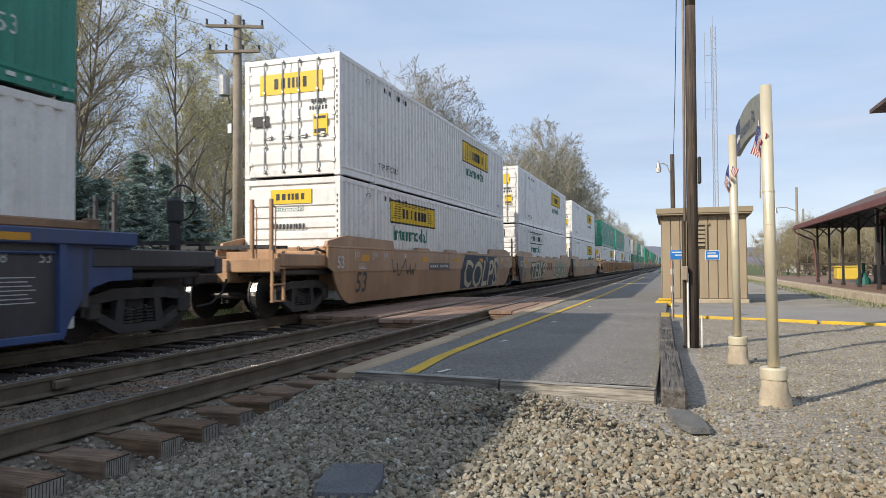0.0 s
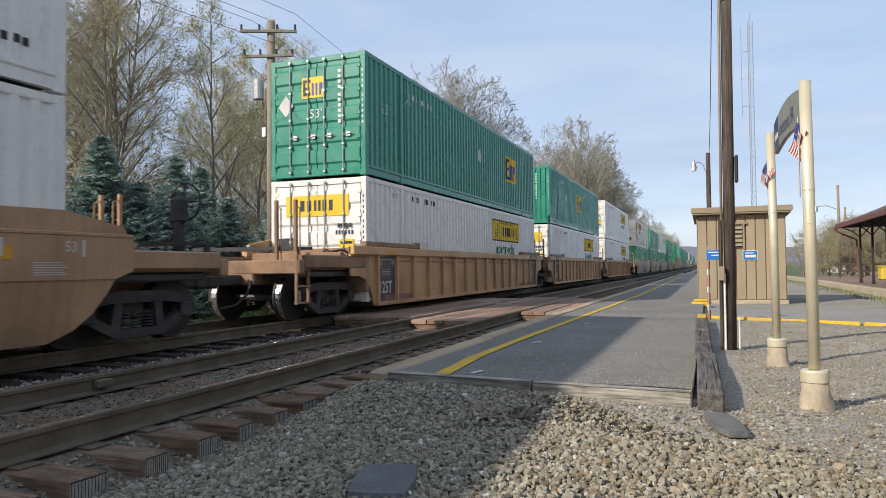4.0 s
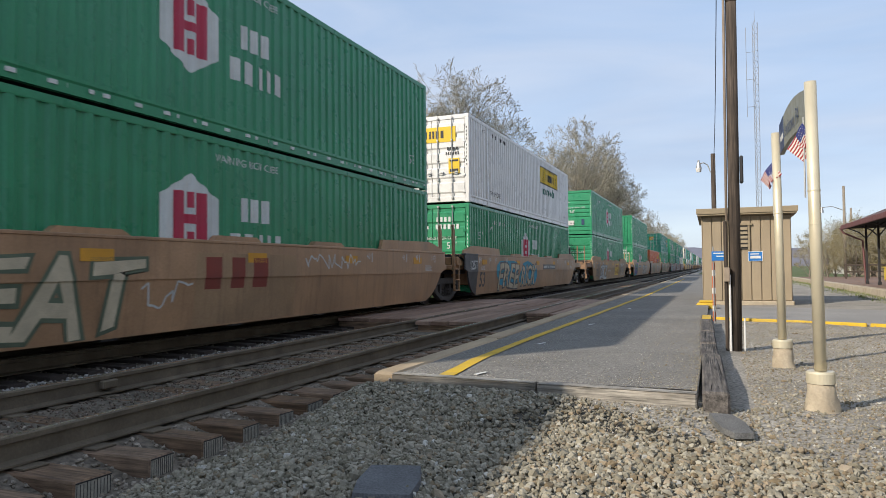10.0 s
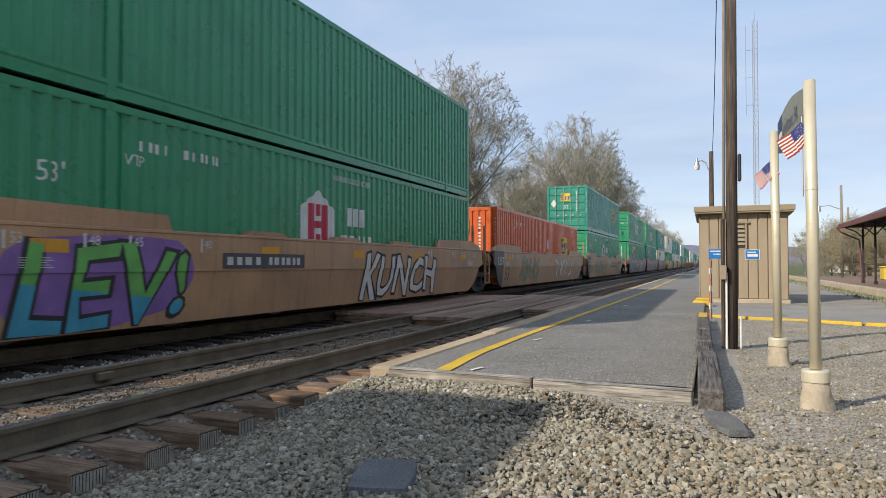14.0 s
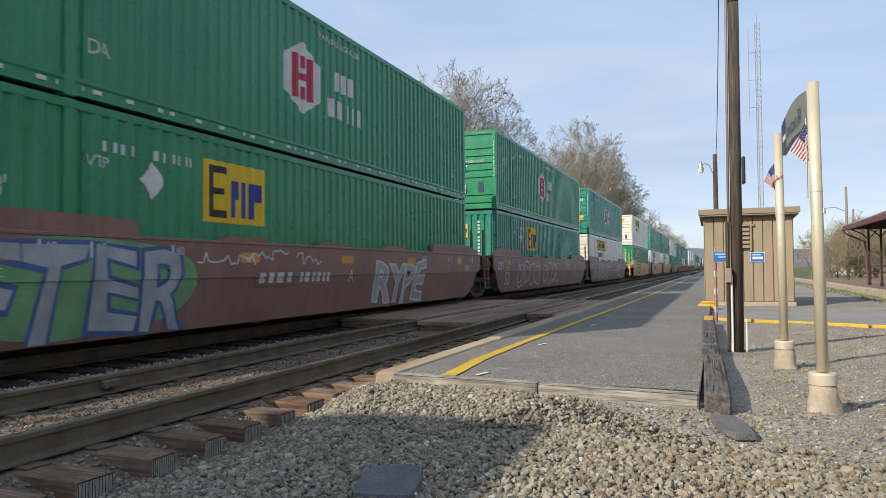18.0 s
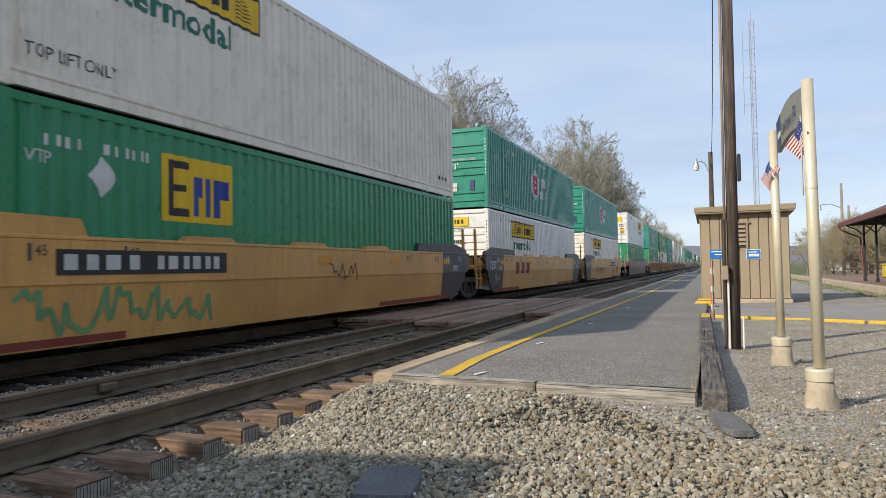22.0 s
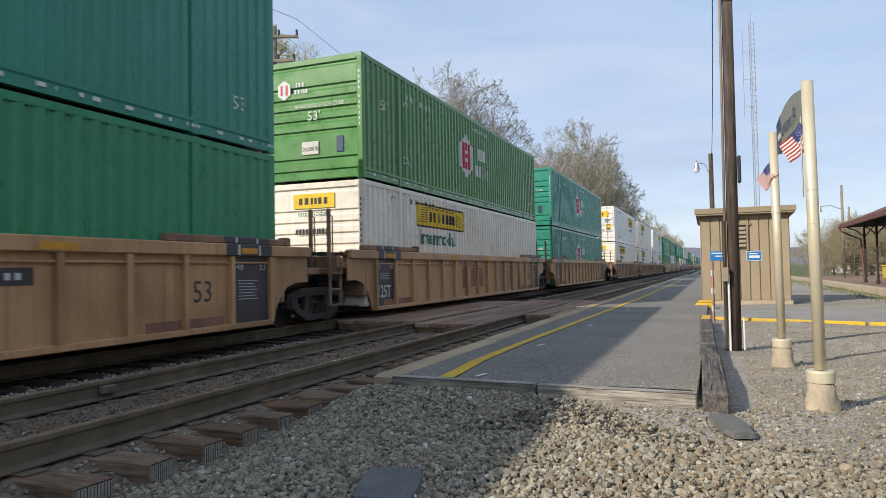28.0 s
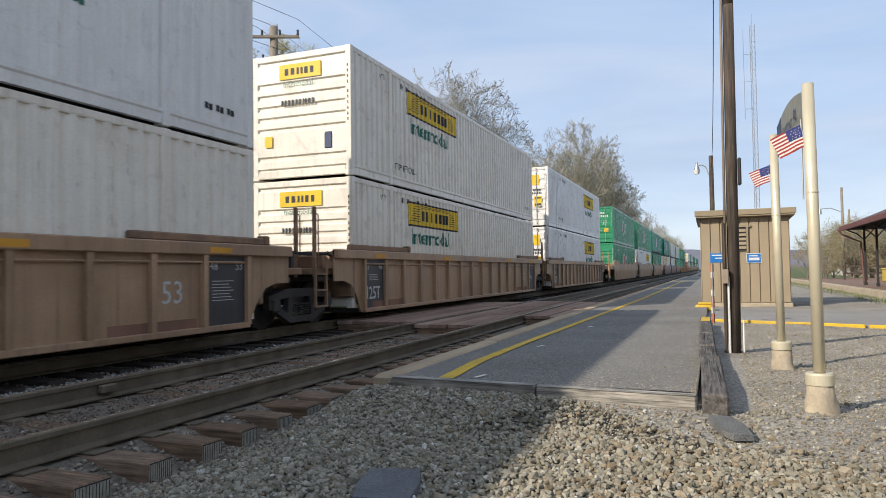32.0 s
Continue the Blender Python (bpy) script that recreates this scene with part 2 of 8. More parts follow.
RUST = (0.10, 0.045, 0.022)
M = {
    "ballast": material("ballast", (0.1, 0.09, 0.072), 0.95, vary=0.35, size=2.0, grain=22, bump=1.0, speck=0.8),
    "trackbed": material("trackbed", (0.24, 0.2, 0.155), 0.95, vary=0.4, size=1.6, grain=22, bump=1.0, dirty=0.5, dirt=(0.08, 0.06, 0.045), speck=0.8),
    "gravel": material("gravel", (0.42, 0.385, 0.33), 0.95, vary=0.3, size=1.1, grain=32, bump=1.0, dirty=0.3, dirt=(0.24, 0.19, 0.13), speck=0.8),
    "grass": material("grass", (0.09, 0.12, 0.035), 0.95, vary=0.4, size=0.8, grain=30, bump=1.0, dirty=0.5, dirt=(0.16, 0.13, 0.06)),
    "stone": material("stone", (0.3, 0.27, 0.205), 0.92, vary=0.35, size=9, grain=60, bump=0.6, tint=0.34, islands=True),
    "stone_brown": material("stone_brown", (0.28, 0.22, 0.145), 0.92, vary=0.35, size=9, grain=60, bump=0.6, tint=0.34, islands=True),
    "stone_white": material("stone_white", (0.48, 0.46, 0.41), 0.85, vary=0.2, size=9, grain=60, bump=0.4, tint=0.2, islands=True),
    "asphalt": material("asphalt", (0.305, 0.288, 0.262), 0.92, vary=0.22, size=0.9, grain=55, bump=1.0, dirty=0.45, dirt=(0.2, 0.19, 0.175), speck=0.95),
    "path": material("path", (0.32, 0.305, 0.285), 0.9, vary=0.2, size=0.7, grain=50, bump=0.8, speck=0.6),
    "concrete": material("concrete", (0.45, 0.38, 0.28), 0.9, vary=0.25, size=5, grain=50, bump=0.6, dirty=0.4, dirt=(0.2, 0.14, 0.08)),
    "kerb": material("kerb", (0.44, 0.34, 0.225), 0.9, vary=0.25, size=3, grain=60, bump=0.5, dirty=0.4, dirt=(0.17, 0.12, 0.07)),
    "timber_grey": material("timber_grey", (0.47, 0.44, 0.39), 0.9, vary=0.3, size=6, grain=45, bump=1.0, dirty=0.6, dirt=(0.16, 0.12, 0.085), speck=0.9, along=(0.05, 1, 1)),
    "timber_dark": material("timber_dark", (0.17, 0.15, 0.135), 0.9, vary=0.4, size=5, grain=45, bump=1.0, dirty=0.5, dirt=(0.19, 0.165, 0.14), speck=0.95, along=(1, 0.05, 1)),
    "tie": material("tie", (0.24, 0.15, 0.092), 0.92, vary=0.35, size=4, grain=50, bump=1.0, tint=0.25, dirty=0.4, dirt=(0.11, 0.085, 0.06), speck=0.8, along=(0.06, 1, 1)),
    "plank": material("plank", (0.32, 0.21, 0.155), 0.88, vary=0.3, size=3, grain=50, bump=0.6, tint=0.2, dirty=0.35, dirt=(0.1, 0.07, 0.05)),
    "rail": material("rail", (0.17, 0.138, 0.098), 0.75, 0.3, vary=0.35, size=4, grain=50, bump=0.3, dirty=0.4, dirt=(0.05, 0.035, 0.03)),
    "slab_grey": material("slab_grey", (0.16, 0.165, 0.175), 0.9, vary=0.3, size=6, grain=80, bump=0.8, speck=0.6),
    # darker copy of tie: the darkness beneath the train is in its colour
    "tie_shaded": material("tie_shaded", (0.05, 0.038, 0.032), 0.95, vary=0.3, size=4),
    "end_grain": material("end_grain", (0.34, 0.32, 0.27), 0.9, vary=0.3, size=20, grain=60),
    "asphalt_dark": material("asphalt_dark", (0.19, 0.187, 0.18), 0.92, vary=0.3, size=6, grain=90, bump=1.0, speck=0.7),
    # weathered end-board timber, its paler tone stands for the sun on it
    "timber_bleached_lit": material("timber_bleached_lit", (0.5, 0.455, 0.385), 0.9, vary=0.35, size=4, grain=45, bump=1.0, dirty=0.6, dirt=(0.17, 0.12, 0.08), speck=0.95, along=(0.05, 1, 1)),
    "rail_head": material("rail_head", (0.75, 0.73, 0.7), 0.2, 0.9, vary=0.25, size=6, grain=80),
    "yellow_paint": material("yellow_paint", (0.62, 0.40, 0.03), 0.75, vary=0.2, size=4, grain=70, dirty=0.5, dirt=(0.3, 0.24, 0.12), bump=0.3),
    "white_paint": material("white_paint", (0.7, 0.69, 0.66), 0.7, vary=0.15, size=4, grain=60, dirty=0.3, dirt=(0.4, 0.36, 0.3)),
    "siding": material("siding", (0.3375, 0.2687, 0.1812), 0.7, vary=0.12, size=1.2, grain=40, streak=0.25, bump=0.2, tint=0.04),
    "bud_olive": material("bud_olive", (0.27, 0.225, 0.11), 0.95, vary=0.35, size=1, tint=0.35, islands=True),
    "siding_trim": material("siding_trim", (0.2875, 0.2313, 0.15), 0.65, vary=0.12, size=2, grain=40),
    "louver": material("louver", (0.05, 0.045, 0.038), 0.6, vary=0.2),
    "pole_wood": material("pole_wood", (0.11, 0.084, 0.065), 0.92, vary=0.35, size=3, grain=50, bump=0.9, streak=0.7, dirt=(0.045, 0.034, 0.027), along=(1, 1, 0.04), speck=0.8),
    "pole_tan": material("pole_tan", (0.27, 0.23, 0.18), 0.9, vary=0.3, size=3, grain=50, bump=0.8, streak=0.5, dirt=(0.14, 0.1, 0.07)),
    "conduit": material("conduit", (0.30, 0.235, 0.175), 0.6, vary=0.2, size=6),
    "post_gold": material("post_gold", (0.62, 0.55, 0.40), 0.4, 0.3, vary=0.08, size=4, grain=90, speck=0.1),
    "steel": material("steel", (0.45, 0.45, 0.44), 0.45, 0.7, vary=0.15, size=5),
    "steel_dark": material("steel_dark", (0.05, 0.05, 0.052), 0.6, 0.4, vary=0.3, size=5, dirty=0.3, dirt=(0.1, 0.07, 0.05)),
    "wheel": material("wheel", (0.05, 0.047, 0.045), 0.55, 0.5, vary=0.3, size=5, dirty=0.4, dirt=(0.08, 0.06, 0.045)),
    "tread": material("tread", (0.5, 0.48, 0.46), 0.25, 0.95, vary=0.15, size=8),
    "truck": material("truck", (0.062, 0.057, 0.054), 0.75, 0.2, vary=0.35, size=4, dirty=0.5, dirt=(0.1, 0.075, 0.055), bump=0.3),
    "blue_sign": material("blue_sign", (0.02, 0.16, 0.47), 0.4, vary=0.08),
    "navy": material("navy", (0.03, 0.05, 0.12), 0.5, vary=0.2),
    "sign_grey": material("sign_grey", (0.235, 0.235, 0.19), 0.5, vary=0.08),
    # flag red, white and blue are darkened: shade of backlit cloth in the colours
    "red": material("red", (0.3, 0.03, 0.03), 0.7, vary=0.15),
    "flag_white": material("flag_white", (0.6, 0.58, 0.55), 0.85, vary=0.06),
    "flag_blue": material("flag_blue", (0.03, 0.04, 0.16), 0.85, vary=0.1),
    "orange_red": material("orange_red", (0.5, 0.13, 0.06), 0.6, vary=0.15),
    "roof_brown": material("roof_brown", (0.12, 0.082, 0.075), 0.8, vary=0.25, size=1.2, grain=30, bump=0.4),
    "fascia": material("fascia", (0.16, 0.065, 0.06), 0.6, vary=0.15),
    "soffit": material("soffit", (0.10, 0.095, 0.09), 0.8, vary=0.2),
    "brick_pave": material("brick_pave", (0.24, 0.16, 0.12), 0.9, vary=0.25, size=2, grain=30, bump=0.4, tint=0.2),
    "stucco": material("stucco", (0.55, 0.53, 0.48), 0.85, vary=0.12, size=2, streak=0.3),
    "dome": material("dome", (0.19, 0.14, 0.10), 0.9, vary=0.2, size=0.4),
    "metal_roof": material("metal_roof", (0.42, 0.44, 0.45), 0.45, 0.4, vary=0.15, size=1),
    "yellow_box": material("yellow_box", (0.62, 0.45, 0.06), 0.5, vary=0.1),
    "green_box": material("green_box", (0.02, 0.13, 0.11), 0.5, vary=0.15),
    "glass": material("glass", (0.02, 0.022, 0.025), 0.12, vary=0.1, spec=0.6),
    "bark": material("bark", (0.22, 0.185, 0.15), 0.95, vary=0.35, size=4, grain=40, bump=0.8),
    "twig": material("twig", (0.37, 0.335, 0.245), 0.95, vary=0.3, size=3, tint=0.2),
    "twig_dark": material("twig_dark", (0.345, 0.315, 0.245), 0.95, vary=0.3, size=3, tint=0.2),
    "bud": material("bud", (0.5, 0.46, 0.2), 0.9, vary=0.3, size=1, tint=0.3, islands=True),
    "bud_brown": material("bud_brown", (0.4, 0.3, 0.17), 0.9, vary=0.3, size=1, tint=0.3, islands=True),
    "spruce": material("spruce", (0.21, 0.29, 0.25), 0.9, vary=0.35, size=2, tint=0.4, islands=True),
    # woods tinted blue-grey: the haze of distance is mixed into the base colour
    "hill_hazed": material("hill_hazed", (0.17, 0.17, 0.205), 1.0, vary=0.12, size=0.01, grain=0.05),
    "wire": material("wire", (0.02, 0.02, 0.02), 0.6, vary=0.1),
    # weathered end-board timber, its darker tone stands for the shadow on it
    "timber_brown_shaded": material("timber_brown_shaded", (0.42, 0.37, 0.3), 0.92, vary=0.4, size=5, grain=35, bump=1.0, dirty=0.6, dirt=(0.2, 0.15, 0.11), speck=0.95, along=(0.05, 1, 1)),
    # train
    "c_white": material("c_white", (0.76, 0.745, 0.715), 0.32, vary=0.08, size=1.5, streak=0.22, dirt=(0.3, 0.25, 0.19), dirty=0.12, grain=30),
    "rust": material("rust", (0.22, 0.085, 0.035), 0.9, vary=0.4, size=9, grain=50, bump=0.4),
    "c_rusty": material("c_rusty", (0.74, 0.69, 0.6), 0.32, vary=0.1, size=1.5, streak=0.85, dirt=(0.26, 0.11, 0.05), dirty=0.3, grain=30),
    "c_cream": material("c_cream", (0.792, 0.744, 0.648), 0.32, vary=0.08, size=1.5, streak=0.35, dirt=(0.3, 0.2, 0.12), dirty=0.25, grain=30),
    "c_green": material("c_green", (0.036, 0.26, 0.125), 0.32, vary=0.12, size=1.2, streak=0.2, dirt=(0.03, 0.09, 0.07), dirty=0.15, grain=30),
    "c_teal": material("c_teal", (0.0345, 0.2472, 0.1725), 0.32, vary=0.12, size=1.2, streak=0.2, dirt=(0.03, 0.08, 0.07), dirty=0.15, grain=30),
    "c_lime": material("c_lime", (0.085, 0.25, 0.07), 0.32, vary=0.14, size=1.2, streak=0.35, dirt=(0.09, 0.12, 0.04), dirty=0.25, grain=30),
    "c_orange": material("c_orange", (0.598, 0.1207, 0.0345), 0.32, vary=0.15, size=1.2, streak=0.3, dirt=(0.3, 0.06, 0.03), dirty=0.2, grain=30),
    "c_yellow": material("c_yellow", (0.72, 0.48, 0.015), 0.5, vary=0.08, size=1.5, grain=30),
    "c_black": material("c_black", (0.03, 0.03, 0.032), 0.6, vary=0.2),
    "c_blue": material("c_blue", (0.02, 0.05, 0.3), 0.5, vary=0.1),
    "c_red": material("c_red", (0.45, 0.03, 0.07), 0.5, vary=0.1),
    "c_mark": material("c_mark", (0.62, 0.64, 0.62), 0.6, vary=0.15, size=2),
    "c_text_green": material("c_text_green", (0.02, 0.15, 0.11), 0.5, vary=0.1),
    "c_seam": material("c_seam", (0.03, 0.028, 0.026), 0.8, vary=0.2),
    "car_brown": material("car_brown", (0.43, 0.255, 0.14), 0.45, vary=0.25, size=0.9, streak=0.4, dirt=(0.08, 0.05, 0.035), dirty=0.45, grain=30, bump=0.15),
    "car_dark": material("car_dark", (0.26, 0.14, 0.115), 0.45, vary=0.25, size=0.9, streak=0.35, dirt=(0.05, 0.035, 0.03), dirty=0.4, grain=30, bump=0.15),
    "car_tan": material("car_tan", (0.6253, 0.3465, 0.1099), 0.45, vary=0.18, size=0.9, streak=0.3, dirt=(0.2, 0.11, 0.05), dirty=0.25, grain=30, bump=0.12),
    "car_rib": material("car_rib", (0.54, 0.315, 0.155), 0.45, vary=0.25, size=0.9, streak=0.5, dirt=(0.1, 0.055, 0.035), dirty=0.65, grain=30, bump=0.15),
    "car_ribdark": material("car_ribdark", (0.43, 0.275, 0.165), 0.45, vary=0.25, size=0.9, streak=0.5, dirt=(0.08, 0.05, 0.04), dirty=0.45, grain=30, bump=0.15),
    "car_deck": material("car_deck", (0.3, 0.18, 0.105), 0.7, vary=0.3, size=2.5, streak=0.3, dirt=(0.07, 0.05, 0.04), dirty=0.7, grain=30, bump=0.2),
    "car_grime": material("car_grime", (0.0585, 0.0585, 0.065), 0.45, vary=0.3, size=1.2, streak=0.3, dirty=0.3),
    "car_blue": material("car_blue", (0.045, 0.085, 0.21), 0.45, vary=0.25, size=1, streak=0.3, dirty=0.3),
    "reflector": material("reflector", (0.62, 0.30, 0.03), 0.6, vary=0.15),
    "paint_white": material("paint_white", (0.55, 0.56, 0.54), 0.7, vary=0.2, size=3),
    "paint_green": material("paint_green", (0.25, 0.33, 0.22), 0.7, vary=0.25, size=3),
    "paint_violet": material("paint_violet", (0.22, 0.12, 0.34), 0.7, vary=0.25, size=3),
    "paint_lime": material("paint_lime", (0.14, 0.4, 0.1), 0.7, vary=0.25, size=3),
    "paint_cyan": material("paint_cyan", (0.06, 0.3, 0.42), 0.7, vary=0.25, size=3),
    "paint_grey": material("paint_grey", (0.36, 0.39, 0.41), 0.7, vary=0.3, size=2),
    "paint_mauve": material("paint_mauve", (0.34, 0.16, 0.21), 0.7, vary=0.3, size=2),
    "paint_pink": material("paint_pink", (0.52, 0.32, 0.36), 0.7, vary=0.25, size=3),
    "paint_cream": material("paint_cream", (0.55, 0.47, 0.33), 0.7, vary=0.25, size=3),
    "paint_blue": material("paint_blue", (0.07, 0.12, 0.3), 0.7, vary=0.25, size=3),
}


# ---- mesh helpers ----
class Build:
    """Collects corners and faces of one part."""

    def __init__(self):
        self.v, self.f, self.m = [], [], []

    def add(self, verts, faces, slot=0):
        n = len(self.v)
        self.v += [tuple(p) for p in verts]
        self.f += [tuple(n + i for i in f) for f in faces]
        self.m += [slot] * len(faces)
        return self

    def box(self, x0, x1, y0, y1, z0, z1, slot=0, cut=0.0):
        c = min(cut, (x1 - x0) * 0.45, (y1 - y0) * 0.45, (z1 - z0) * 0.45)
        if c <= 0:
            p = [(x, y, z) for z in (z0, z1) for y in (y0, y1) for x in (x0, x1)]
            return self.add(p, [(0, 2, 3, 1), (4, 5, 7, 6), (0, 1, 5, 4), (2, 6, 7, 3), (0, 4, 6, 2), (1, 3, 7, 5)], slot)
        p = []
        for z, s in ((z0, c), (z0 + c, 0), (z1 - c, 0), (z1, c)):
            ax, bx, ay, by = x0 + s, x1 - s, y0 + s, y1 - s
            k = c if s == 0 else c * 0.6
            p += [(ax + k, ay, z), (bx - k, ay, z), (bx, ay + k, z), (bx, by - k, z), (bx - k, by, z), (ax + k, by, z), (ax, by - k, z), (ax, ay + k, z)]
        f = [tuple(reversed(range(8))), tuple(range(24, 32))]
        for r in range(3):
            for i in range(8):
                j = (i + 1) % 8
                f.append((r * 8 + i, r * 8 + j, r * 8 + 8 + j, r * 8 + 8 + i))
        return self.add(p, f, slot)

    def slab(self, poly, x0, x1, slot=0):
        """A plate: the outline poly of (y, z), thick from x0 to x1."""
        n = len(poly)
        p = [(x0, y, z) for y, z in poly] + [(x1, y, z) for y, z in poly]
        f = [tuple(range(n))[::-1], tuple(range(n, 2 * n))] + [(i, (i + 1) % n, n + (i + 1) % n, n + i) for i in range(n)]
        return self.add(p, f, slot)

    def bar(self, poly, y0, y1, slot=0):
        """A bar along y with the outline poly of (x, z)."""
        n = len(poly)
        p = [(x, y0, z) for x, z in poly] + [(x, y1, z) for x, z in poly]
        f = [tuple(range(n)), tuple(range(n, 2 * n))[::-1]] + [(i, n + i, n + (i + 1) % n, (i + 1) % n) for i in range(n)]
        return self.add(p, f, slot)

    def tube(self, a, b, r0, r1=None, n=8, caps=True, slot=0):
        a, b = Vector(a), Vector(b)
        r1 = r0 if r1 is None else r1
        d = (b - a).normalized()
        s = d.cross(Vector((0, 0, 1)) if abs(d.z) < 0.9 else Vector((1, 0, 0))).normalized()
        t = d.cross(s)
        ring = [s * math.cos(2 * math.pi * i / n) + t * math.sin(2 * math.pi * i / n) for i in range(n)]
        p = [a + q * r0 for q in ring] + [b + q * r1 for q in ring]
        f = [(i, (i + 1) % n, n + (i + 1) % n, n + i) for i in range(n)]
        if caps:
            f += [tuple(range(n))[::-1], tuple(range(n, 2 * n))]
        return self.add(p, f, slot)

    def path(self, pts, r, n=6, slot=0):
        """A bent round bar through pts, in one piece."""
        pts = [Vector(p) for p in pts]
        v, f = [], []
        for i, p in enumerate(pts):
            d = (pts[min(len(pts) - 1, i + 1)] - pts[max(0, i - 1)]).normalized()
            s = d.cross(Vector((0.13, 0.2, 1)) if abs(d.z) < 0.9 else Vector((1, 0.1, 0.1))).normalized()
            t = d.cross(s)
            v += [p + (s * math.cos(2 * math.pi * k / n) + t * math.sin(2 * math.pi * k / n)) * r for k in range(n)]
        for i in range(len(pts) - 1):
            f += [(i * n + k, i * n + (k + 1) % n, (i + 1) * n + (k + 1) % n, (i + 1) * n + k) for k in range(n)]
        f += [tuple(range(n))[::-1], tuple(range(len(v) - n, len(v)))]
        return self.add(v, f, slot)

    def mesh(self, name, *mats, smooth=False):
        me = bpy.data.meshes.new(name)
        me.from_pydata(self.v, [], self.f)
        for m in mats:
            me.materials.append(M[m])
        if len(mats) > 1:
            me.polygons.foreach_set("material_index", self.m)
        if smooth:
            me.polygons.foreach_set("use_smooth", [True] * len(me.polygons))
        me.update()
        return me


KEPT = {}


def kept(key, make):
    if key not in KEPT:
        KEPT[key] = make()
    return KEPT[key]


def part(name, mesh, parent=None, at=None, label=""):
    """One mesh object, under a thing or a part; at is its place or pose in the parent's space."""
    if isinstance(mesh, Build):
        mesh = mesh.mesh(name, "steel")
    ob = new(name, mesh)
    if parent:
        ob.parent = parent
    if at is not None:
        ob.matrix_basis = at if isinstance(at, Matrix) else Matrix.Translation(at)
    if label:
        ob["label"] = label
    return ob


def thing(name, at, label, category, group="", kind="", mesh=None):
    ob = new(name, mesh)
    ob.matrix_basis = at if isinstance(at, Matrix) else Matrix.Translation(at)
    return tagged(ob, label, category, group, kind)


def text_mesh(words, height, mat, stretch=1.0, thick=0.0):
    """Letters of the built-in font in the plane y to the right, z up, as a flat mesh that starts at y = 0."""
    def make():
        cu = bpy.data.curves.new("words", "FONT")
        cu.body, cu.size, cu.resolution_u = words, height * 1.38, 2
        if thick:
            cu.offset = thick
        ob = bpy.data.objects.new("words", cu)
        scene.collection.objects.link(ob)
        bpy.context.view_layer.update()
        me = bpy.data.meshes.new_from_object(ob.evaluated_get(bpy.context.evaluated_depsgraph_get()))
        scene.collection.objects.unlink(ob)
        bpy.data.objects.remove(ob)
        for v in me.vertices:
            x, y, _ = v.co
            v.co = (0.0, x * stretch, y)
        me.materials.clear()
        me.materials.append(M[mat])
        return me
    return kept(("text", words, height, mat, stretch, thick), make)


# ---- ground ----
NEAR_RAILS = (-4.14, -5.68)
FAR_RAILS = (-7.82, -9.33)


def ground_z(x, y):
    keys = [(-400, 2.0), (-60, 1.5), (-24, 0.1), (-13.0, -0.62), (-11.4, -0.55), (-10.6, -0.25), (-6.4, -0.27), (-5.8, -0.212), (-4.05, -0.212), (-3.85, -0.27), (-3.6, -0.335), (-3.2, -0.34), (-2.5, -0.2), (-1.5, -0.15), (-0.2, -0.15), (0.4, -0.16), (400, -0.16)]
    for (a, za), (b, zb) in zip(keys, keys[1:]):
        if x <= b:
            z = za + (zb - za) * (x - a) / (b - a)
            if -3.7 < x < 0.1 and y > 4.3:
                k = min(1.0, (y - 4.3) / 1.4) * min(1.0, (x + 3.7) / 0.8, (0.1 - x) / 0.3)
                z += (-0.045 - 0.026 * (x + 2.9) - z) * k * k * (3 - 2 * k)
            break
    else:
        z = -0.16
    if abs(x) < 14 and -4 < y < 30 and not -10.5 < x < -3.3:
        z += 0.03 * noise.noise((x * 0.9, y * 0.9, 0))
    return z


def build_ground():
    xs = sorted(set([-3000, -1200, -500, -250, -120, -80, -60, -45, -35, -28, -24, -20, -17, -15, 40, 60, 90, 140, 220, 400, 900, 3000] + [-13.0, -11.4, -10.6, -6.4, -5.8, -4.05, -3.85, -3.2, -2.5, -1.5, -0.2, 0.4] + [round(-13 + 0.35 * i, 2) for i in range(25)] + [round(-4 + 0.2 * i, 2) for i in range(35)] + [round(3 + 0.4 * i, 2) for i in range(43)] + [22, 26, 32]))
    ys = sorted(set([-600, -200, -80, -40, -20, -10, -6] + [round(-4 + 0.25 * i, 2) for i in range(64)] + [round(12 + 0.4 * i, 2) for i in range(33)] + list(range(25, 80, 3)) + [90, 110, 140, 180, 250, 400, 700, 1200, 2000, 3500]))
    b = Build()
    for y in ys:
        for x in xs:
            z = ground_z(max(-400, min(400, x)), y)
            b.v.append((x, y, z))
    nx = len(xs)
    for j in range(len(ys) - 1):
        for i in range(nx - 1):
            cx, cy = (xs[i] + xs[i + 1]) / 2, (ys[j] + ys[j + 1]) / 2
            # pale gravel runs on behind the camera, unseen, to bounce light onto the train
            slot = 3 if cx < -11.6 else (1 if cx < -2.9 else (0 if 1.4 < cy < 6 and cx < 0.35 + (4.6 - cy) * 1.3 else 2))
            if cx > 45 or cy > 75 and cx > -2:
                slot = 3
            b.f.append((j * nx + i, j * nx + i + 1, (j + 1) * nx + i + 1, (j + 1) * nx + i))
            b.m.append(slot)
    thing("ground", (0, 0, 0), "grey ballast and pale gravel ground with grass beyond the tracks", "ground", kind="structure",
          mesh=b.mesh("ground", "ballast", "trackbed", "gravel", "grass", smooth=True))


